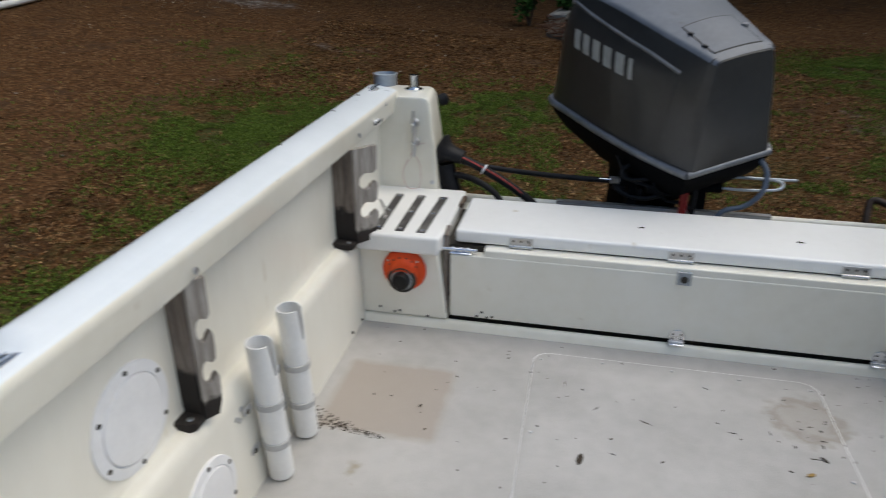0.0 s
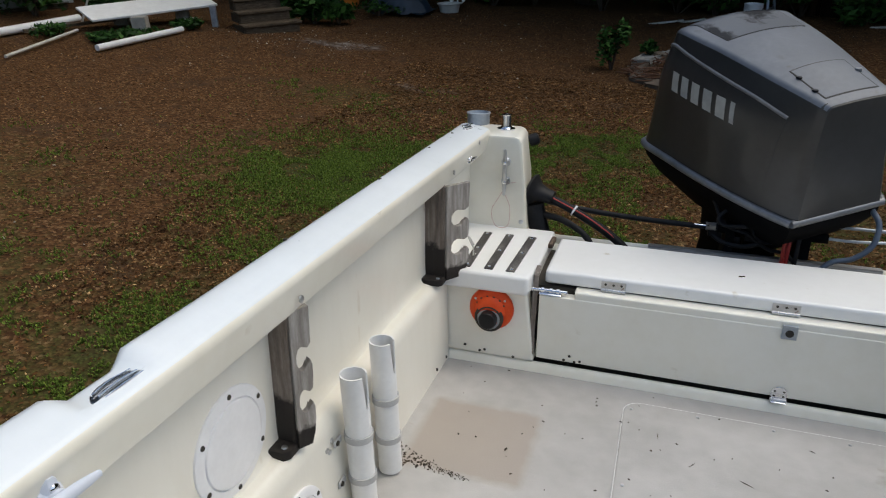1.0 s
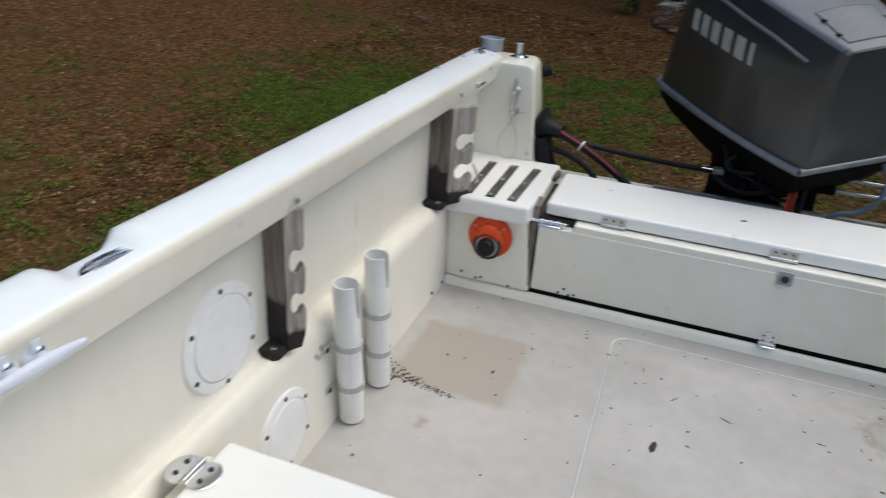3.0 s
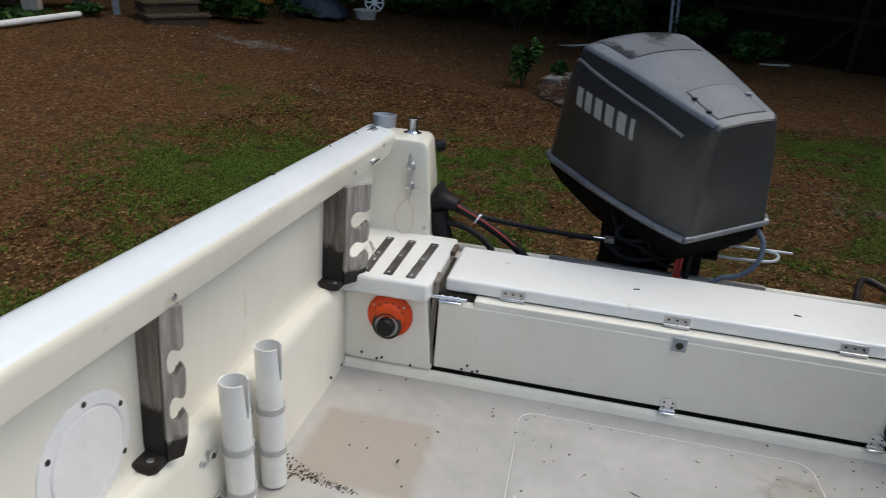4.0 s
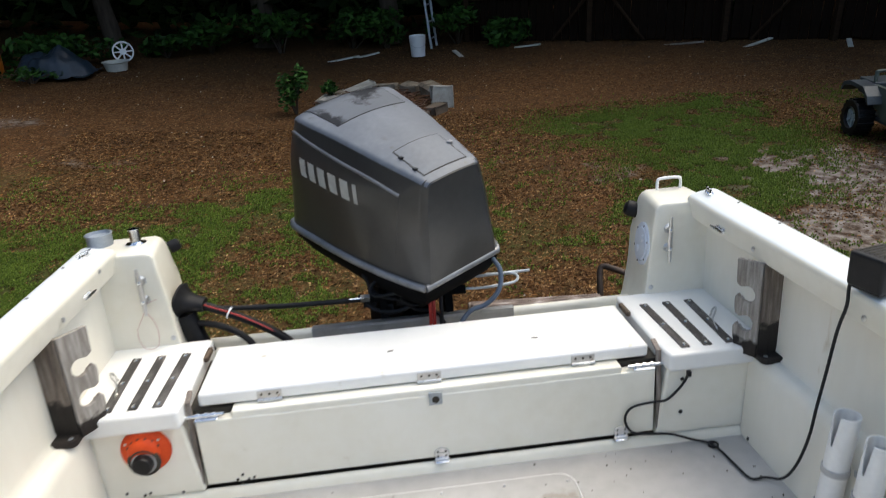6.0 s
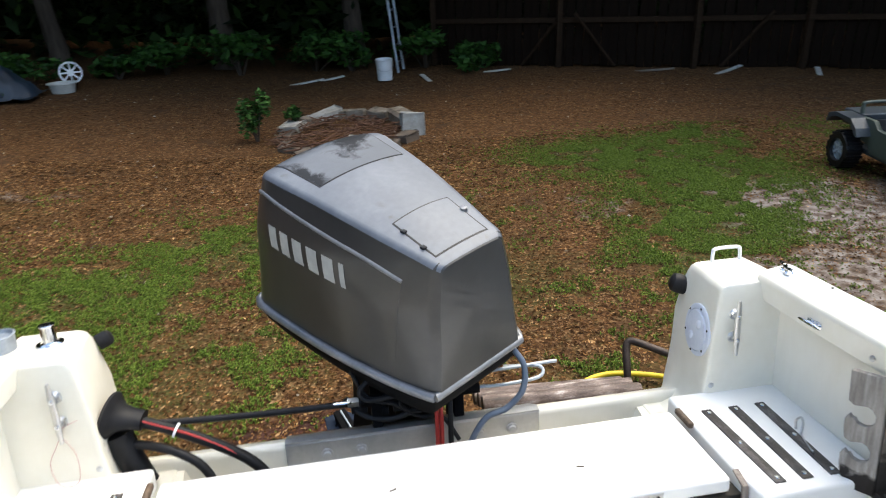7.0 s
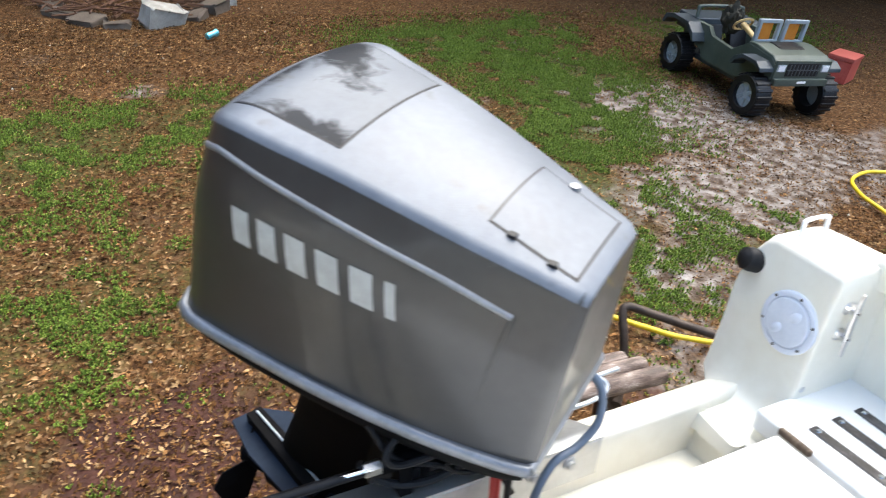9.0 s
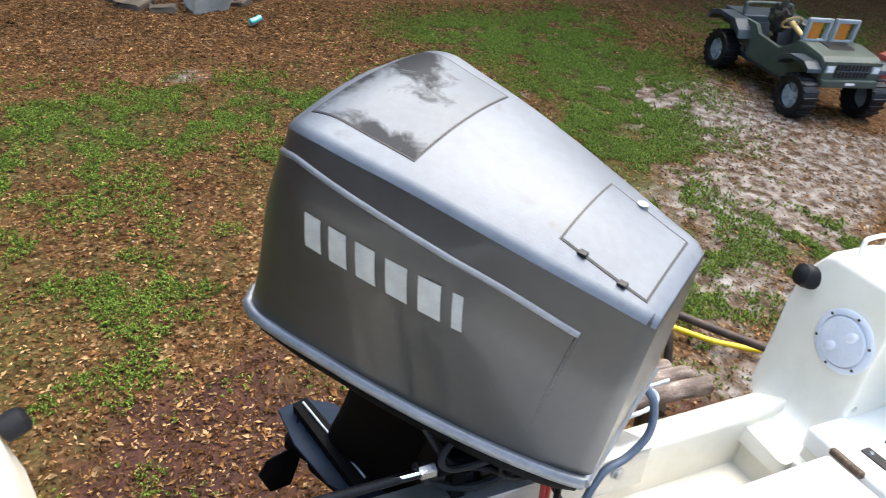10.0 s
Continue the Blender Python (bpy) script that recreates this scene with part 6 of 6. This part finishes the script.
for k, (x, y, a, L, mat) in enumerate(((1.55, 13.4, 100, 0.5, OFFW), (-0.6, 13.7, 8, 0.7, OFFW), (-0.1, 13.9, 20, 0.45, OFFW), (6.6, 12.1, 25, 0.8, OFFW), (5.5, 12.6, -30, 0.7, TEAK), (7.9, 11.5, 60, 0.5, OFFW), (6.2, 3.9, 60, 0.9, TEAK), (2.9, 13.6, -20, 0.5, OFFW))):
    bm = box((-L / 2, L / 2), (-0.04, 0.04), (0.0, 0.025), 0.004, 1)
    solid("scrap_plank", bm, mat, "old pale plank lying on leaf litter", "plank", pose(x, y, height(x, y) + 0.008, 0, -6, a), "planks lying in the yard")

# left bank: barrel, tarp, basin and wheel
BARR = material("orange_barrel", [(0.50, 0.13, 0.012), (0.62, 0.18, 0.02)], 0.5, 0, 8, 0.1, 40, wear=((0.20, 0.07, 0.02), 0.05, 9))
bz = bank(-6.29, 12.6)
ba = thing("barrel", "orange plastic barrel with a dark strap standing on the bank", "barrel", Matrix.Translation((-6.29, 12.6, bz)) @ Matrix.Diagonal((0.88, 0.88, 0.78, 1)))
part("body", lathe([(0.27, -0.02), (0.30, 0.03), (0.315, 0.25), (0.32, 0.40), (0.318, 0.60), (0.30, 0.74), (0.30, 0.78), (0.28, 0.78), (0.27, 0.70), (0, 0.70)], Matrix(), 28), BARR, ba)
part("strap", box((-0.03, 0.03), (-0.335, -0.30), (0.0, 0.76), 0.004, 1), DARKGAP, ba)
part("lip", lathe([(0.285, 0.77), (0.312, 0.772), (0.312, 0.795), (0.285, 0.797)], Matrix(), 28), OFFW, ba)
TARP = material("blue_tarp", [(0.006, 0.014, 0.024), (0.014, 0.030, 0.050)], 0.5, 0, 4, 0.2, 20)
bm = bmesh.new()
bmesh.ops.create_grid(bm, x_segments=40, y_segments=20, size=1)
for v in bm.verts:
    x, y = v.co.x * 0.62, v.co.y * 0.42
    d = (v.co.x ** 2 + v.co.y ** 2) ** 0.5
    z = 0.50 * max(0, 1 - d ** 4 * 0.85) * (0.75 + 0.3 * noise.noise((x * 3, y * 3, 0))) + 0.05 * noise.noise((x * 9, y * 9, 4))
    v.co = Vector((x, y, max(0.004, z)))
solid("tarp", bm, TARP, "crumpled dark blue tarpaulin heaped on the ground", "tarpaulin", Matrix.Translation((-5.2, 12.55, bank(-5.2, 12.55))))
bz = bank(-4.38, 13.0)
solid("basin", lathe([(0.20, 0), (0.24, 0.16), (0.27, 0.17), (0.27, 0.19), (0.23, 0.185), (0.19, 0.02), (0, 0.02)], Matrix.Translation((-4.38, 13.0, bz)) @ Matrix.Diagonal((0.85, 0.7, 0.85, 1)), 24), OFFW, "white plastic basin lying on leaf litter", "basin")
wh = thing("wheel_rim", "white spoked wheel rim leaning behind the basin", "wheel", pose(-4.3, 13.26, bz + 0.27, 72, 0, 20) @ Matrix.Scale(0.78, 4))
part("rim", lathe([(0.20, -0.03), (0.225, -0.03), (0.225, 0.03), (0.20, 0.03), (0.19, 0.01), (0.19, -0.01), (0.20, -0.03)], Matrix(), 30), PVC, wh)
part("hub", lathe([(0.0, 0.02), (0.07, 0.02), (0.07, -0.02), (0, -0.02)], Matrix(), 20), PVC, wh)
for k in range(8):
    a = 2 * math.pi * k / 8
    part("spoke", cyl((0.06 * math.cos(a), 0.06 * math.sin(a), 0), (0.20 * math.cos(a), 0.20 * math.sin(a), 0), 0.018, 8), PVC, wh)

# wooden steps and the stack of boards and pipes beside them
OLDW = material("brown_old_wood", [(0.035, 0.024, 0.015), (0.085, 0.062, 0.040), (0.17, 0.13, 0.09)], 0.85, 0, 5, 0.4, 60, grain=(2, 18, 18), spread=0.2, spec=0.15)
st = thing("wooden_steps", "weathered brown wooden steps standing on the leaf litter", "steps", pose(-6.10, 9.70, bank(-6.1, 9.7) - 0.03, 0, 0, 48))
for k in range(3):
    part("tread", box((-0.44, 0.46 - 0.07 * k), (-0.03 + 0.20 * k, 0.24 + 0.20 * k), (0.125 + 0.165 * k, 0.165 + 0.165 * k), 0.008, 1), OLDW, st)
    part("riser", box((-0.41, 0.42 - 0.07 * k), (0.20 * k, 0.025 + 0.20 * k), (0.0 if k == 0 else 0.165 * k - 0.04, 0.125 + 0.165 * k), 0.005, 1), OLDW, st)
    part("side_board", box((-0.43, -0.39), (0.03 + 0.20 * k, 0.66), (0.165 * k, 0.125 + 0.165 * k), 0.005, 1), OLDW, st)
part("stringer", box((0.26, 0.30), (0.43, 0.64), (0.0, 0.455), 0.005, 1), OLDW, st)


def at_bank(x, y, z):
    return (x, y, bank(x, y) + z)


for label, mat, r, a, b in (("long white plastic pipe lying in weeds", PVC, 0.056, (-8.93, 7.15, 0.06), (-8.75, 8.75, 0.08)), ("white plastic pipe lying in weeds", PVC, 0.042, (-7.28, 7.46, 0.05), (-7.12, 8.94, 0.06)), ("thin pale pole lying in weeds", OFFW, 0.02, (-7.89, 6.66, 0.03), (-8.26, 8.18, 0.05)), ("thin pale stick standing askew in weeds", OFFW, 0.015, (-8.75, 8.78, 0.0), (-8.6, 8.9, 0.42)),
                            ("thin pale pole leaning beside the barrel", OFFW, 0.03, (-6.84, 11.85, 0.10), (-6.44, 12.2, 0.37)),
                            ("short weathered grey rail lying by the barrel", GALV, 0.06, (-6.58, 11.5, 0.06), (-6.66, 12.35, 0.09))):
    solid("pipe", tube([at_bank(*a), tuple(mix(u, v, 0.5) for u, v in zip(at_bank(*a), at_bank(*b))), at_bank(*b)], r, 12, 3), mat, label, "pipe", None, "pipes on the bank")


def plank_between(p, q, width, thick, tilt, label):
    p, q = Vector(p), Vector(q)
    bm = box((-width / 2, width / 2), (0, (q - p).length), (0, thick), 0.005, 1)
    d = (q - p).normalized()
    return solid("long_board", bm, PVC, label, "board", wall_frame(p, (0, 0, 1), d.cross(Vector((0, 0, 1)))) @ Matrix.Rotation(radians(tilt), 4, "Y"), "boards on the bank")


plank_between((-8.17, 8.27, 0.755), (-7.36, 10.0, 0.755), 0.50, 0.035, 16, "wide white-painted panel resting on concrete blocks")
plank_between((-6.93, 9.66, 0.825), (-6.05, 10.28, 0.825), 0.15, 0.045, 3, "white-painted board lying on the wooden steps")
solid("old_plank", tube([at_bank(-8.75, 7.75, 0.05), at_bank(-8.4, 8.5, 0.08), at_bank(-8.1, 9.2, 0.10)], 0.03, 4, 2), OLDW, "dark brown timber lying beneath a white pipe", "plank")
for x, y, h, w, mat, label in ((-7.62, 8.70, 0.22, 0.10, STONE, "grey concrete block propping up a panel"), (-7.63, 9.66, 0.24, 0.09, STONE, "grey concrete block propping up a panel"), (-8.2, 9.0, 0.24, 0.10, STONE, "grey concrete block propping up a panel"), (-7.08, 9.68, 0.29, 0.045, GALV, "short pale post beside the wooden steps"), (-7.42, 9.50, 0.10, 0.12, STONE, "mossy low concrete block beside the panel")):
    solid("concrete_block", box((-w, w), (-w, w), (-0.08, h), 0.012, 2), mat, label, "block", pose(x, y, bank(x, y), 0, 0, 25), "blocks under the boards")
VINE = thing("vine", "green creeper climbing the stained shed wall", "creeper")
rng = random.Random(21)
vb = []
for _ in range(34):
    u, v = rng.choice((rng.gauss(-0.75, 0.16), rng.gauss(0.0, 0.22), rng.uniform(-0.9, 0.9))), rng.random() ** 1.4 * 1.5
    vb.append(((-10.12 + 0.48 * u + 0.05, 8.78 + 0.88 * u - 0.05, bank(-10.1, 8.8) + v), (0.07, 0.11, 0.17)))
leaf_part("foliage", *leaf_cloud(rng, vb, 620, 0.05), BUSHL, VINE)
WALLM = material("stained_shed_wall", [(0.20, 0.21, 0.20), (0.34, 0.35, 0.34), (0.46, 0.47, 0.46)], 0.85, 0, 1.5, 0.2, 30, grain=(3, 3, 0.7), spread=0.22, wear=((0.030, 0.045, 0.02), 0.10, 2.5))
shed = thing("shed", "small stained pale grey shed overgrown with creeper", "shed", pose(-10.15, 8.78, bank(-10.15, 8.78) + 0.06, 0, 0, 61.4))
part("wall", box((-0.94, 0.94), (0, 1.8), (0, 2.2), 0.02, 1), WALLM, shed)
part("roof", box((-1.05, 1.05), (-0.2, 2.0), (2.2, 2.3), 0.01, 1), GALV, shed)
for x in (-0.94, -0.32, 0.31, 0.94):
    part("trim_board", box((x - 0.04, x + 0.04), (-0.022, 0.01), (0, 2.18), 0.004, 1), WALLM, shed)
part("skid", box((-0.9, 0.9), (0.06, 0.16), (-0.10, 0.0), 0.006, 1), OLDW, shed)

# galvanised poles beside the boat
for a, b, r in (((-2.77, 1.77, 0.06), (-5.3, 2.55, 0.10), 0.034), ((-2.87, 1.74, 0.06), (-5.0, 2.32, 0.08), 0.028), ((-3.81, 2.14, 0.10), (-5.3, 2.52, 0.14), 0.022)):
    solid("steel_pole", cyl(at_bank(*a), at_bank(*b), r, 14), GALV, "grey galvanised steel pole lying on the ground", "pole", None, "poles beside the boat")
cn = thing("drink_can", "crushed turquoise drink can lying on leaf litter", "can", pose(0.51, 8.28, 0.045, 0, 80, 30))
part("body", lathe([(0, -0.06), (0.028, -0.06), (0.032, -0.05), (0.028, 0.0), (0.033, 0.05), (0.027, 0.06), (0, 0.058)], Matrix(), 16), material("turquoise_can", [(0.05, 0.40, 0.48), (0.25, 0.60, 0.66)], 0.3, 0.5, 20), cn)

# ---- ride-on toy car ----
OLIVE = material("faded_olive_plastic", [(0.046, 0.060, 0.048), (0.076, 0.094, 0.076)], 0.5, 0, 5, 0.05, 80)
SLATE = material("slate_blue_plastic", [(0.022, 0.030, 0.037), (0.050, 0.063, 0.074)], 0.45, 0, 6, 0.05, 80)
PALE = material("pale_grey_plastic", [(0.24, 0.28, 0.30), (0.34, 0.38, 0.40)], 0.45, 0, 6)
AMBER = material("amber_decal", [(0.45, 0.13, 0.012), (0.60, 0.22, 0.03)], 0.4, 0, 9)
GOLD = material("tan_plastic", [(0.45, 0.30, 0.12), (0.60, 0.43, 0.20)], 0.45)
jeep = thing("toy_car", "olive ride-on toy off-road car with chunky wheels on bare sand", "toy car", pose(5.03, 6.26, 0.0, 0, 0, 171) @ Matrix.Scale(0.97, 4))


def toy_wheel(x, y, r=0.186, w=0.165):
    s = 1 if x > 0 else -1
    m = Matrix.Translation((x, y, r - 0.004)) @ Matrix.Rotation(radians(90), 4, "Y")
    t = part("wheel", lathe([(r * 0.62, -w / 2), (r * 0.93, -w / 2), (r, -w * 0.36), (r, w * 0.36), (r * 0.93, w / 2), (r * 0.62, w / 2), (r * 0.58, w * 0.40), (r * 0.58, -w * 0.40), (r * 0.62, -w / 2)], m, 36), BLACKP, jeep, "black knobbed wheel with grey hub")
    for k in range(18):
        a = 2 * math.pi * k / 18
        bm = box((-w * 0.49, w * 0.49), (-0.015, 0.015), (r - 0.006, r + 0.009), 0.004, 1)
        part("tread_block", bm, BLACKP, t).matrix_local = Matrix.Translation((x, y, r - 0.004)) @ Matrix.Rotation(a, 4, "X")
    part("hub", lathe([(0, w * 0.30), (r * 0.2, w * 0.31), (r * 0.24, w * 0.22), (r * 0.56, w * 0.24), (r * 0.60, w * 0.36), (r * 0.60, w * 0.1), (0, w * 0.1)], m if s > 0 else m @ Matrix.Rotation(math.pi, 4, "X"), 28), PALE, t)
    for k in range(6):
        a = 2 * math.pi * k / 6
        part("spoke", box((s * w * 0.22 - 0.012, s * w * 0.22 + 0.02), (-0.016, 0.016), (0.03, r * 0.58), 0.004, 1), PALE, t).matrix_local = Matrix.Translation((x, y, r - 0.004)) @ Matrix.Rotation(a, 4, "X")


for x in (-0.37, 0.37):
    for y in (-0.585, 0.585):
        toy_wheel(x, y)
tub = [(-0.68, 0.56), (-0.64, 0.62), (-0.30, 0.62), (-0.22, 0.54), (0.10, 0.51), (0.20, 0.59), (0.30, 0.65), (0.72, 0.62), (0.80, 0.57), (0.80, 0.42), (0.74, 0.38), (0.34, 0.33), (0.30, 0.25), (-0.28, 0.25), (-0.34, 0.34), (-0.66, 0.40)]
for x0, x1 in ((-0.315, -0.265), (0.265, 0.315)):
    part("side_panel", prism(tub, "x", x0, x1, 0.010, 2), OLIVE, jeep)
part("floor", box((-0.27, 0.27), (-0.62, 0.36), (0.20, 0.26), 0.01), SLATE, jeep)
part("hood", prism([(0.28, 0.46), (0.28, 0.670), (0.40, 0.682), (0.72, 0.645), (0.80, 0.60), (0.80, 0.46)], "x", -0.31, 0.31, 0.018, 3), OLIVE, jeep)
part("hood_scoop", prism([(0.36, 0.668), (0.37, 0.690), (0.52, 0.679), (0.58, 0.662)], "x", -0.14, 0.14, 0.008), BLACKP, jeep)
gr = part("grille", box((-0.305, 0.305), (0.79, 0.825), (0.43, 0.615), 0.010, 2), OLIVE, jeep)
part("grille_panel", box((-0.185, 0.185), (0.822, 0.830), (0.455, 0.590), 0.004, 1), BLACKP, gr)
for k in range(9):
    part("grille_slot", box((-0.172 + 0.0395 * k, -0.158 + 0.0395 * k), (0.828, 0.833), (0.465, 0.58), 0.003, 1), SLATE, gr)
part("grille_bar", box((-0.180, 0.180), (0.829, 0.835), (0.515, 0.527), 0.002, 1), SLATE, gr)
for x in (-0.245, 0.245):
    lamp = part("headlight", box((x - 0.045, x + 0.045), (0.818, 0.834), (0.50, 0.575), 0.008, 2), PALE, gr)
    part("lens", box((x - 0.034, x + 0.034), (0.832, 0.838), (0.51, 0.565), 0.006, 2), PLATE, lamp)
part("bumper", box((-0.30, 0.30), (0.80, 0.87), (0.36, 0.435), 0.015, 2), OLIVE, jeep)
part("badge", box((-0.05, 0.05), (0.868, 0.874), (0.39, 0.415), 0.002, 1), PLATE, jeep)
for x0, x1 in ((-0.46, -0.29), (0.29, 0.46)):
    part("front_fender", prism([(0.28, 0.46), (0.33, 0.53), (0.45, 0.58), (0.70, 0.58), (0.80, 0.53), (0.81, 0.49), (0.70, 0.54), (0.47, 0.54), (0.36, 0.49), (0.31, 0.43)], "x", x0, x1, 0.008, 2), SLATE, jeep)
    part("rear_fender", prism([(-0.88, 0.50), (-0.84, 0.59), (-0.72, 0.63), (-0.45, 0.62), (-0.34, 0.53), (-0.30, 0.44), (-0.33, 0.44), (-0.40, 0.52), (-0.48, 0.57), (-0.70, 0.58), (-0.80, 0.55), (-0.85, 0.48)], "x", x0, x1, 0.008, 2), SLATE, jeep)
part("rear_deck", box((-0.30, 0.30), (-0.84, -0.52), (0.46, 0.64), 0.02, 3), SLATE, jeep)
for x in (-0.15, 0.15):
    w = part("windscreen_frame", add(add(box((x - 0.13, x - 0.095), (0.27, 0.31), (0.66, 0.88), 0.010), box((x + 0.095, x + 0.13), (0.27, 0.31), (0.66, 0.88), 0.010)), add(box((x - 0.13, x + 0.13), (0.27, 0.31), (0.86, 0.90), 0.010), box((x - 0.13, x + 0.13), (0.27, 0.31), (0.65, 0.69), 0.008))), PALE, jeep)
    part("windscreen_decal", box((x - 0.035, x + 0.095), (0.285, 0.295), (0.69, 0.86)), AMBER, w)
    part("seat", prism([(-0.42, 0.26), (-0.10, 0.26), (-0.10, 0.36), (-0.34, 0.36), (-0.42, 0.60), (-0.48, 0.58)], "x", x - 0.10, x + 0.10, 0.015, 2), BLACKP, jeep)
part("roll_bar", tube([(-0.28, -0.56, 0.60), (-0.27, -0.58, 0.72), (-0.22, -0.585, 0.76), (0.22, -0.585, 0.76), (0.27, -0.58, 0.72), (0.28, -0.56, 0.60)], 0.02, 10, 5), OLIVE, jeep)
part("steering_wheel", lathe([(0.075, 0.0), (0.09, 0.014), (0.105, 0.0), (0.09, -0.014), (0.075, 0.0)], facing((0.15, -0.04, 0.735), (0, -0.8, 0.6)), 24), GOLD, jeep, "tan steering wheel")
part("wheel_hub", cyl((0.15, -0.04, 0.735), (0.15, 0.26, 0.62), 0.03, 12, 0.018), GOLD, jeep)
bm = bmesh.new()
bmesh.ops.create_icosphere(bm, subdivisions=4, radius=1)
for v in bm.verts:
    k = 1 + 0.45 * noise.noise(v.co * 2.1) + 0.2 * noise.noise(v.co * 6.0)
    v.co = Vector((0.13 + v.co.x * 0.08 * k, -0.22 + v.co.y * 0.11 * k, 0.62 + v.co.z * 0.14 * k))
solid("plush_toy", bm, material("brown_plush", [(0.012, 0.011, 0.008), (0.045, 0.040, 0.028)], 0.95, 0, 30, 0.6, 90, spread=0.2), "dark brown rumpled plush toy sitting in toy car", "toy", pose(5.03, 6.26, 0.0, 0, 0, 171) @ Matrix.Scale(0.97, 4))
# the toy's body sits low over its wheels, with a short nose
for ob in jeep.children:
    if not ob.name.startswith("wheel") or ob.name.startswith("wheel_hub"):
        for piece in (ob, *ob.children_recursive):
            for v in piece.data.vertices:
                v.co = (v.co.x * 0.98, v.co.y if v.co.y < 0.3 else 0.3 + 0.76 * (v.co.y - 0.3), v.co.z * 0.855)
rc = thing("red_crate", "faded red plastic box standing behind the toy car", "box", pose(6.56, 6.30, 0, 0, 0, 20) @ Matrix.Scale(0.82, 4))
part("body", box((-0.2, 0.2), (-0.15, 0.15), (0, 0.28), 0.015, 2), material("faded_red_plastic", [(0.42, 0.06, 0.045), (0.55, 0.12, 0.09)], 0.5), rc)
part("lid", box((-0.21, 0.21), (-0.16, 0.16), (0.28, 0.33), 0.012, 2), material("faded_red_lid", [(0.40, 0.07, 0.05), (0.52, 0.13, 0.10)], 0.5), rc)

# ---- trailer end, hose and bits behind the transom ----
RUST = material("rusty_tube", [(0.03, 0.022, 0.018), (0.075, 0.055, 0.045)], 0.6, 0.5, 20, 0.3, 80)
PEEL = material("peeling_bunk", [(0.025, 0.016, 0.013), (0.07, 0.045, 0.037), (0.20, 0.15, 0.13), (0.52, 0.48, 0.46)], 0.6, 0, 7, 0.4, 50, grain=(2, 8, 8), spread=0.2)
tr = thing("boat_trailer", "dark steel boat trailer under the hull with padded bunk ends", "trailer")
for x in (-0.62, 0.62):
    part("frame_rail", cyl((x, -3.0, 0.42), (x, 2.75, 0.42), 0.04, 12), RUST, tr)
    w = part("wheel", lathe([(0.0, -0.08), (0.26, -0.08), (0.28, -0.05), (0.28, 0.05), (0.26, 0.08), (0.0, 0.08)], Matrix.Translation((x * 1.5, 0.6, 0.28)) @ Matrix.Rotation(radians(90), 4, "Y"), 28), BLACK, tr)
    part("bunk", box((x - 0.05, x + 0.05), (-1.0, 2.7), (0.50, 0.56), 0.01), PEEL, tr)
part("axle", cyl((-0.93, 0.6, 0.28), (0.93, 0.6, 0.28), 0.03, 12), RUST, tr)
part("cross_member", cyl((-0.62, 2.7, 0.42), (0.62, 2.7, 0.42), 0.035, 12), RUST, tr)
solid("yellow_hose", tube([(0.55, 3.45, 0.03), (0.75, 3.68, 0.03), (0.90, 3.83, 0.03), (1.02, 3.92, 0.03), (1.15, 3.955, 0.03), (1.29, 3.925, 0.03), (1.44, 3.86, 0.03), (1.57, 3.75, 0.03), (1.68, 3.63, 0.03), (1.82, 3.50, 0.03), (2.1, 3.37, 0.03), (2.8, 3.30, 0.03), (3.6, 3.45, 0.03), (4.02, 3.80, 0.03), (4.14, 4.07, 0.03), (4.20, 4.29, 0.03), (4.34, 4.47, 0.03), (4.58, 4.54, 0.03), (4.77, 4.50, 0.03), (5.3, 4.3, 0.03), (6.2, 4.5, 0.03), (7.4, 4.6, 0.03)], 0.014, 10, 8), YELLOW, "bright yellow garden hose snaking over the ground", "hose")

# bent guide tube and padded rollers just aft of the transom, in the boat's axes
gd = thing("trailer_guide", "dark bent steel guide tube with worn rollers behind the transom", "trailer guide", BOAT)
part("bent_tube", tube([(0.765, 2.93, -0.02), (0.775, 2.97, 0.09), (0.785, 3.005, 0.150), (0.80, 3.01, 0.168), (0.83, 2.99, 0.165), (0.93, 2.92, 0.135), (1.10, 2.80, 0.09), (1.25, 2.70, 0.05)], 0.013, 10, 6), RUST, gd)
for k, (y, z, r) in enumerate(((2.765, 0.130, 0.026), (2.835, 0.108, 0.028), (2.91, 0.072, 0.029))):
    part("roller", cyl((0.22, y + 0.03, z), (0.73, y, z - 0.01), r, 18, bevel=0.008), PEEL, gd)
part("roller_arm", tube([(0.76, 2.93, 0.0), (0.70, 2.88, 0.05), (0.62, 2.80, 0.02)], 0.018, 8, 4), RUST, gd)
part("support", cyl((0.62, 2.84, 0.07), (0.60, 2.80, -0.50), 0.03, 12), RUST, gd)
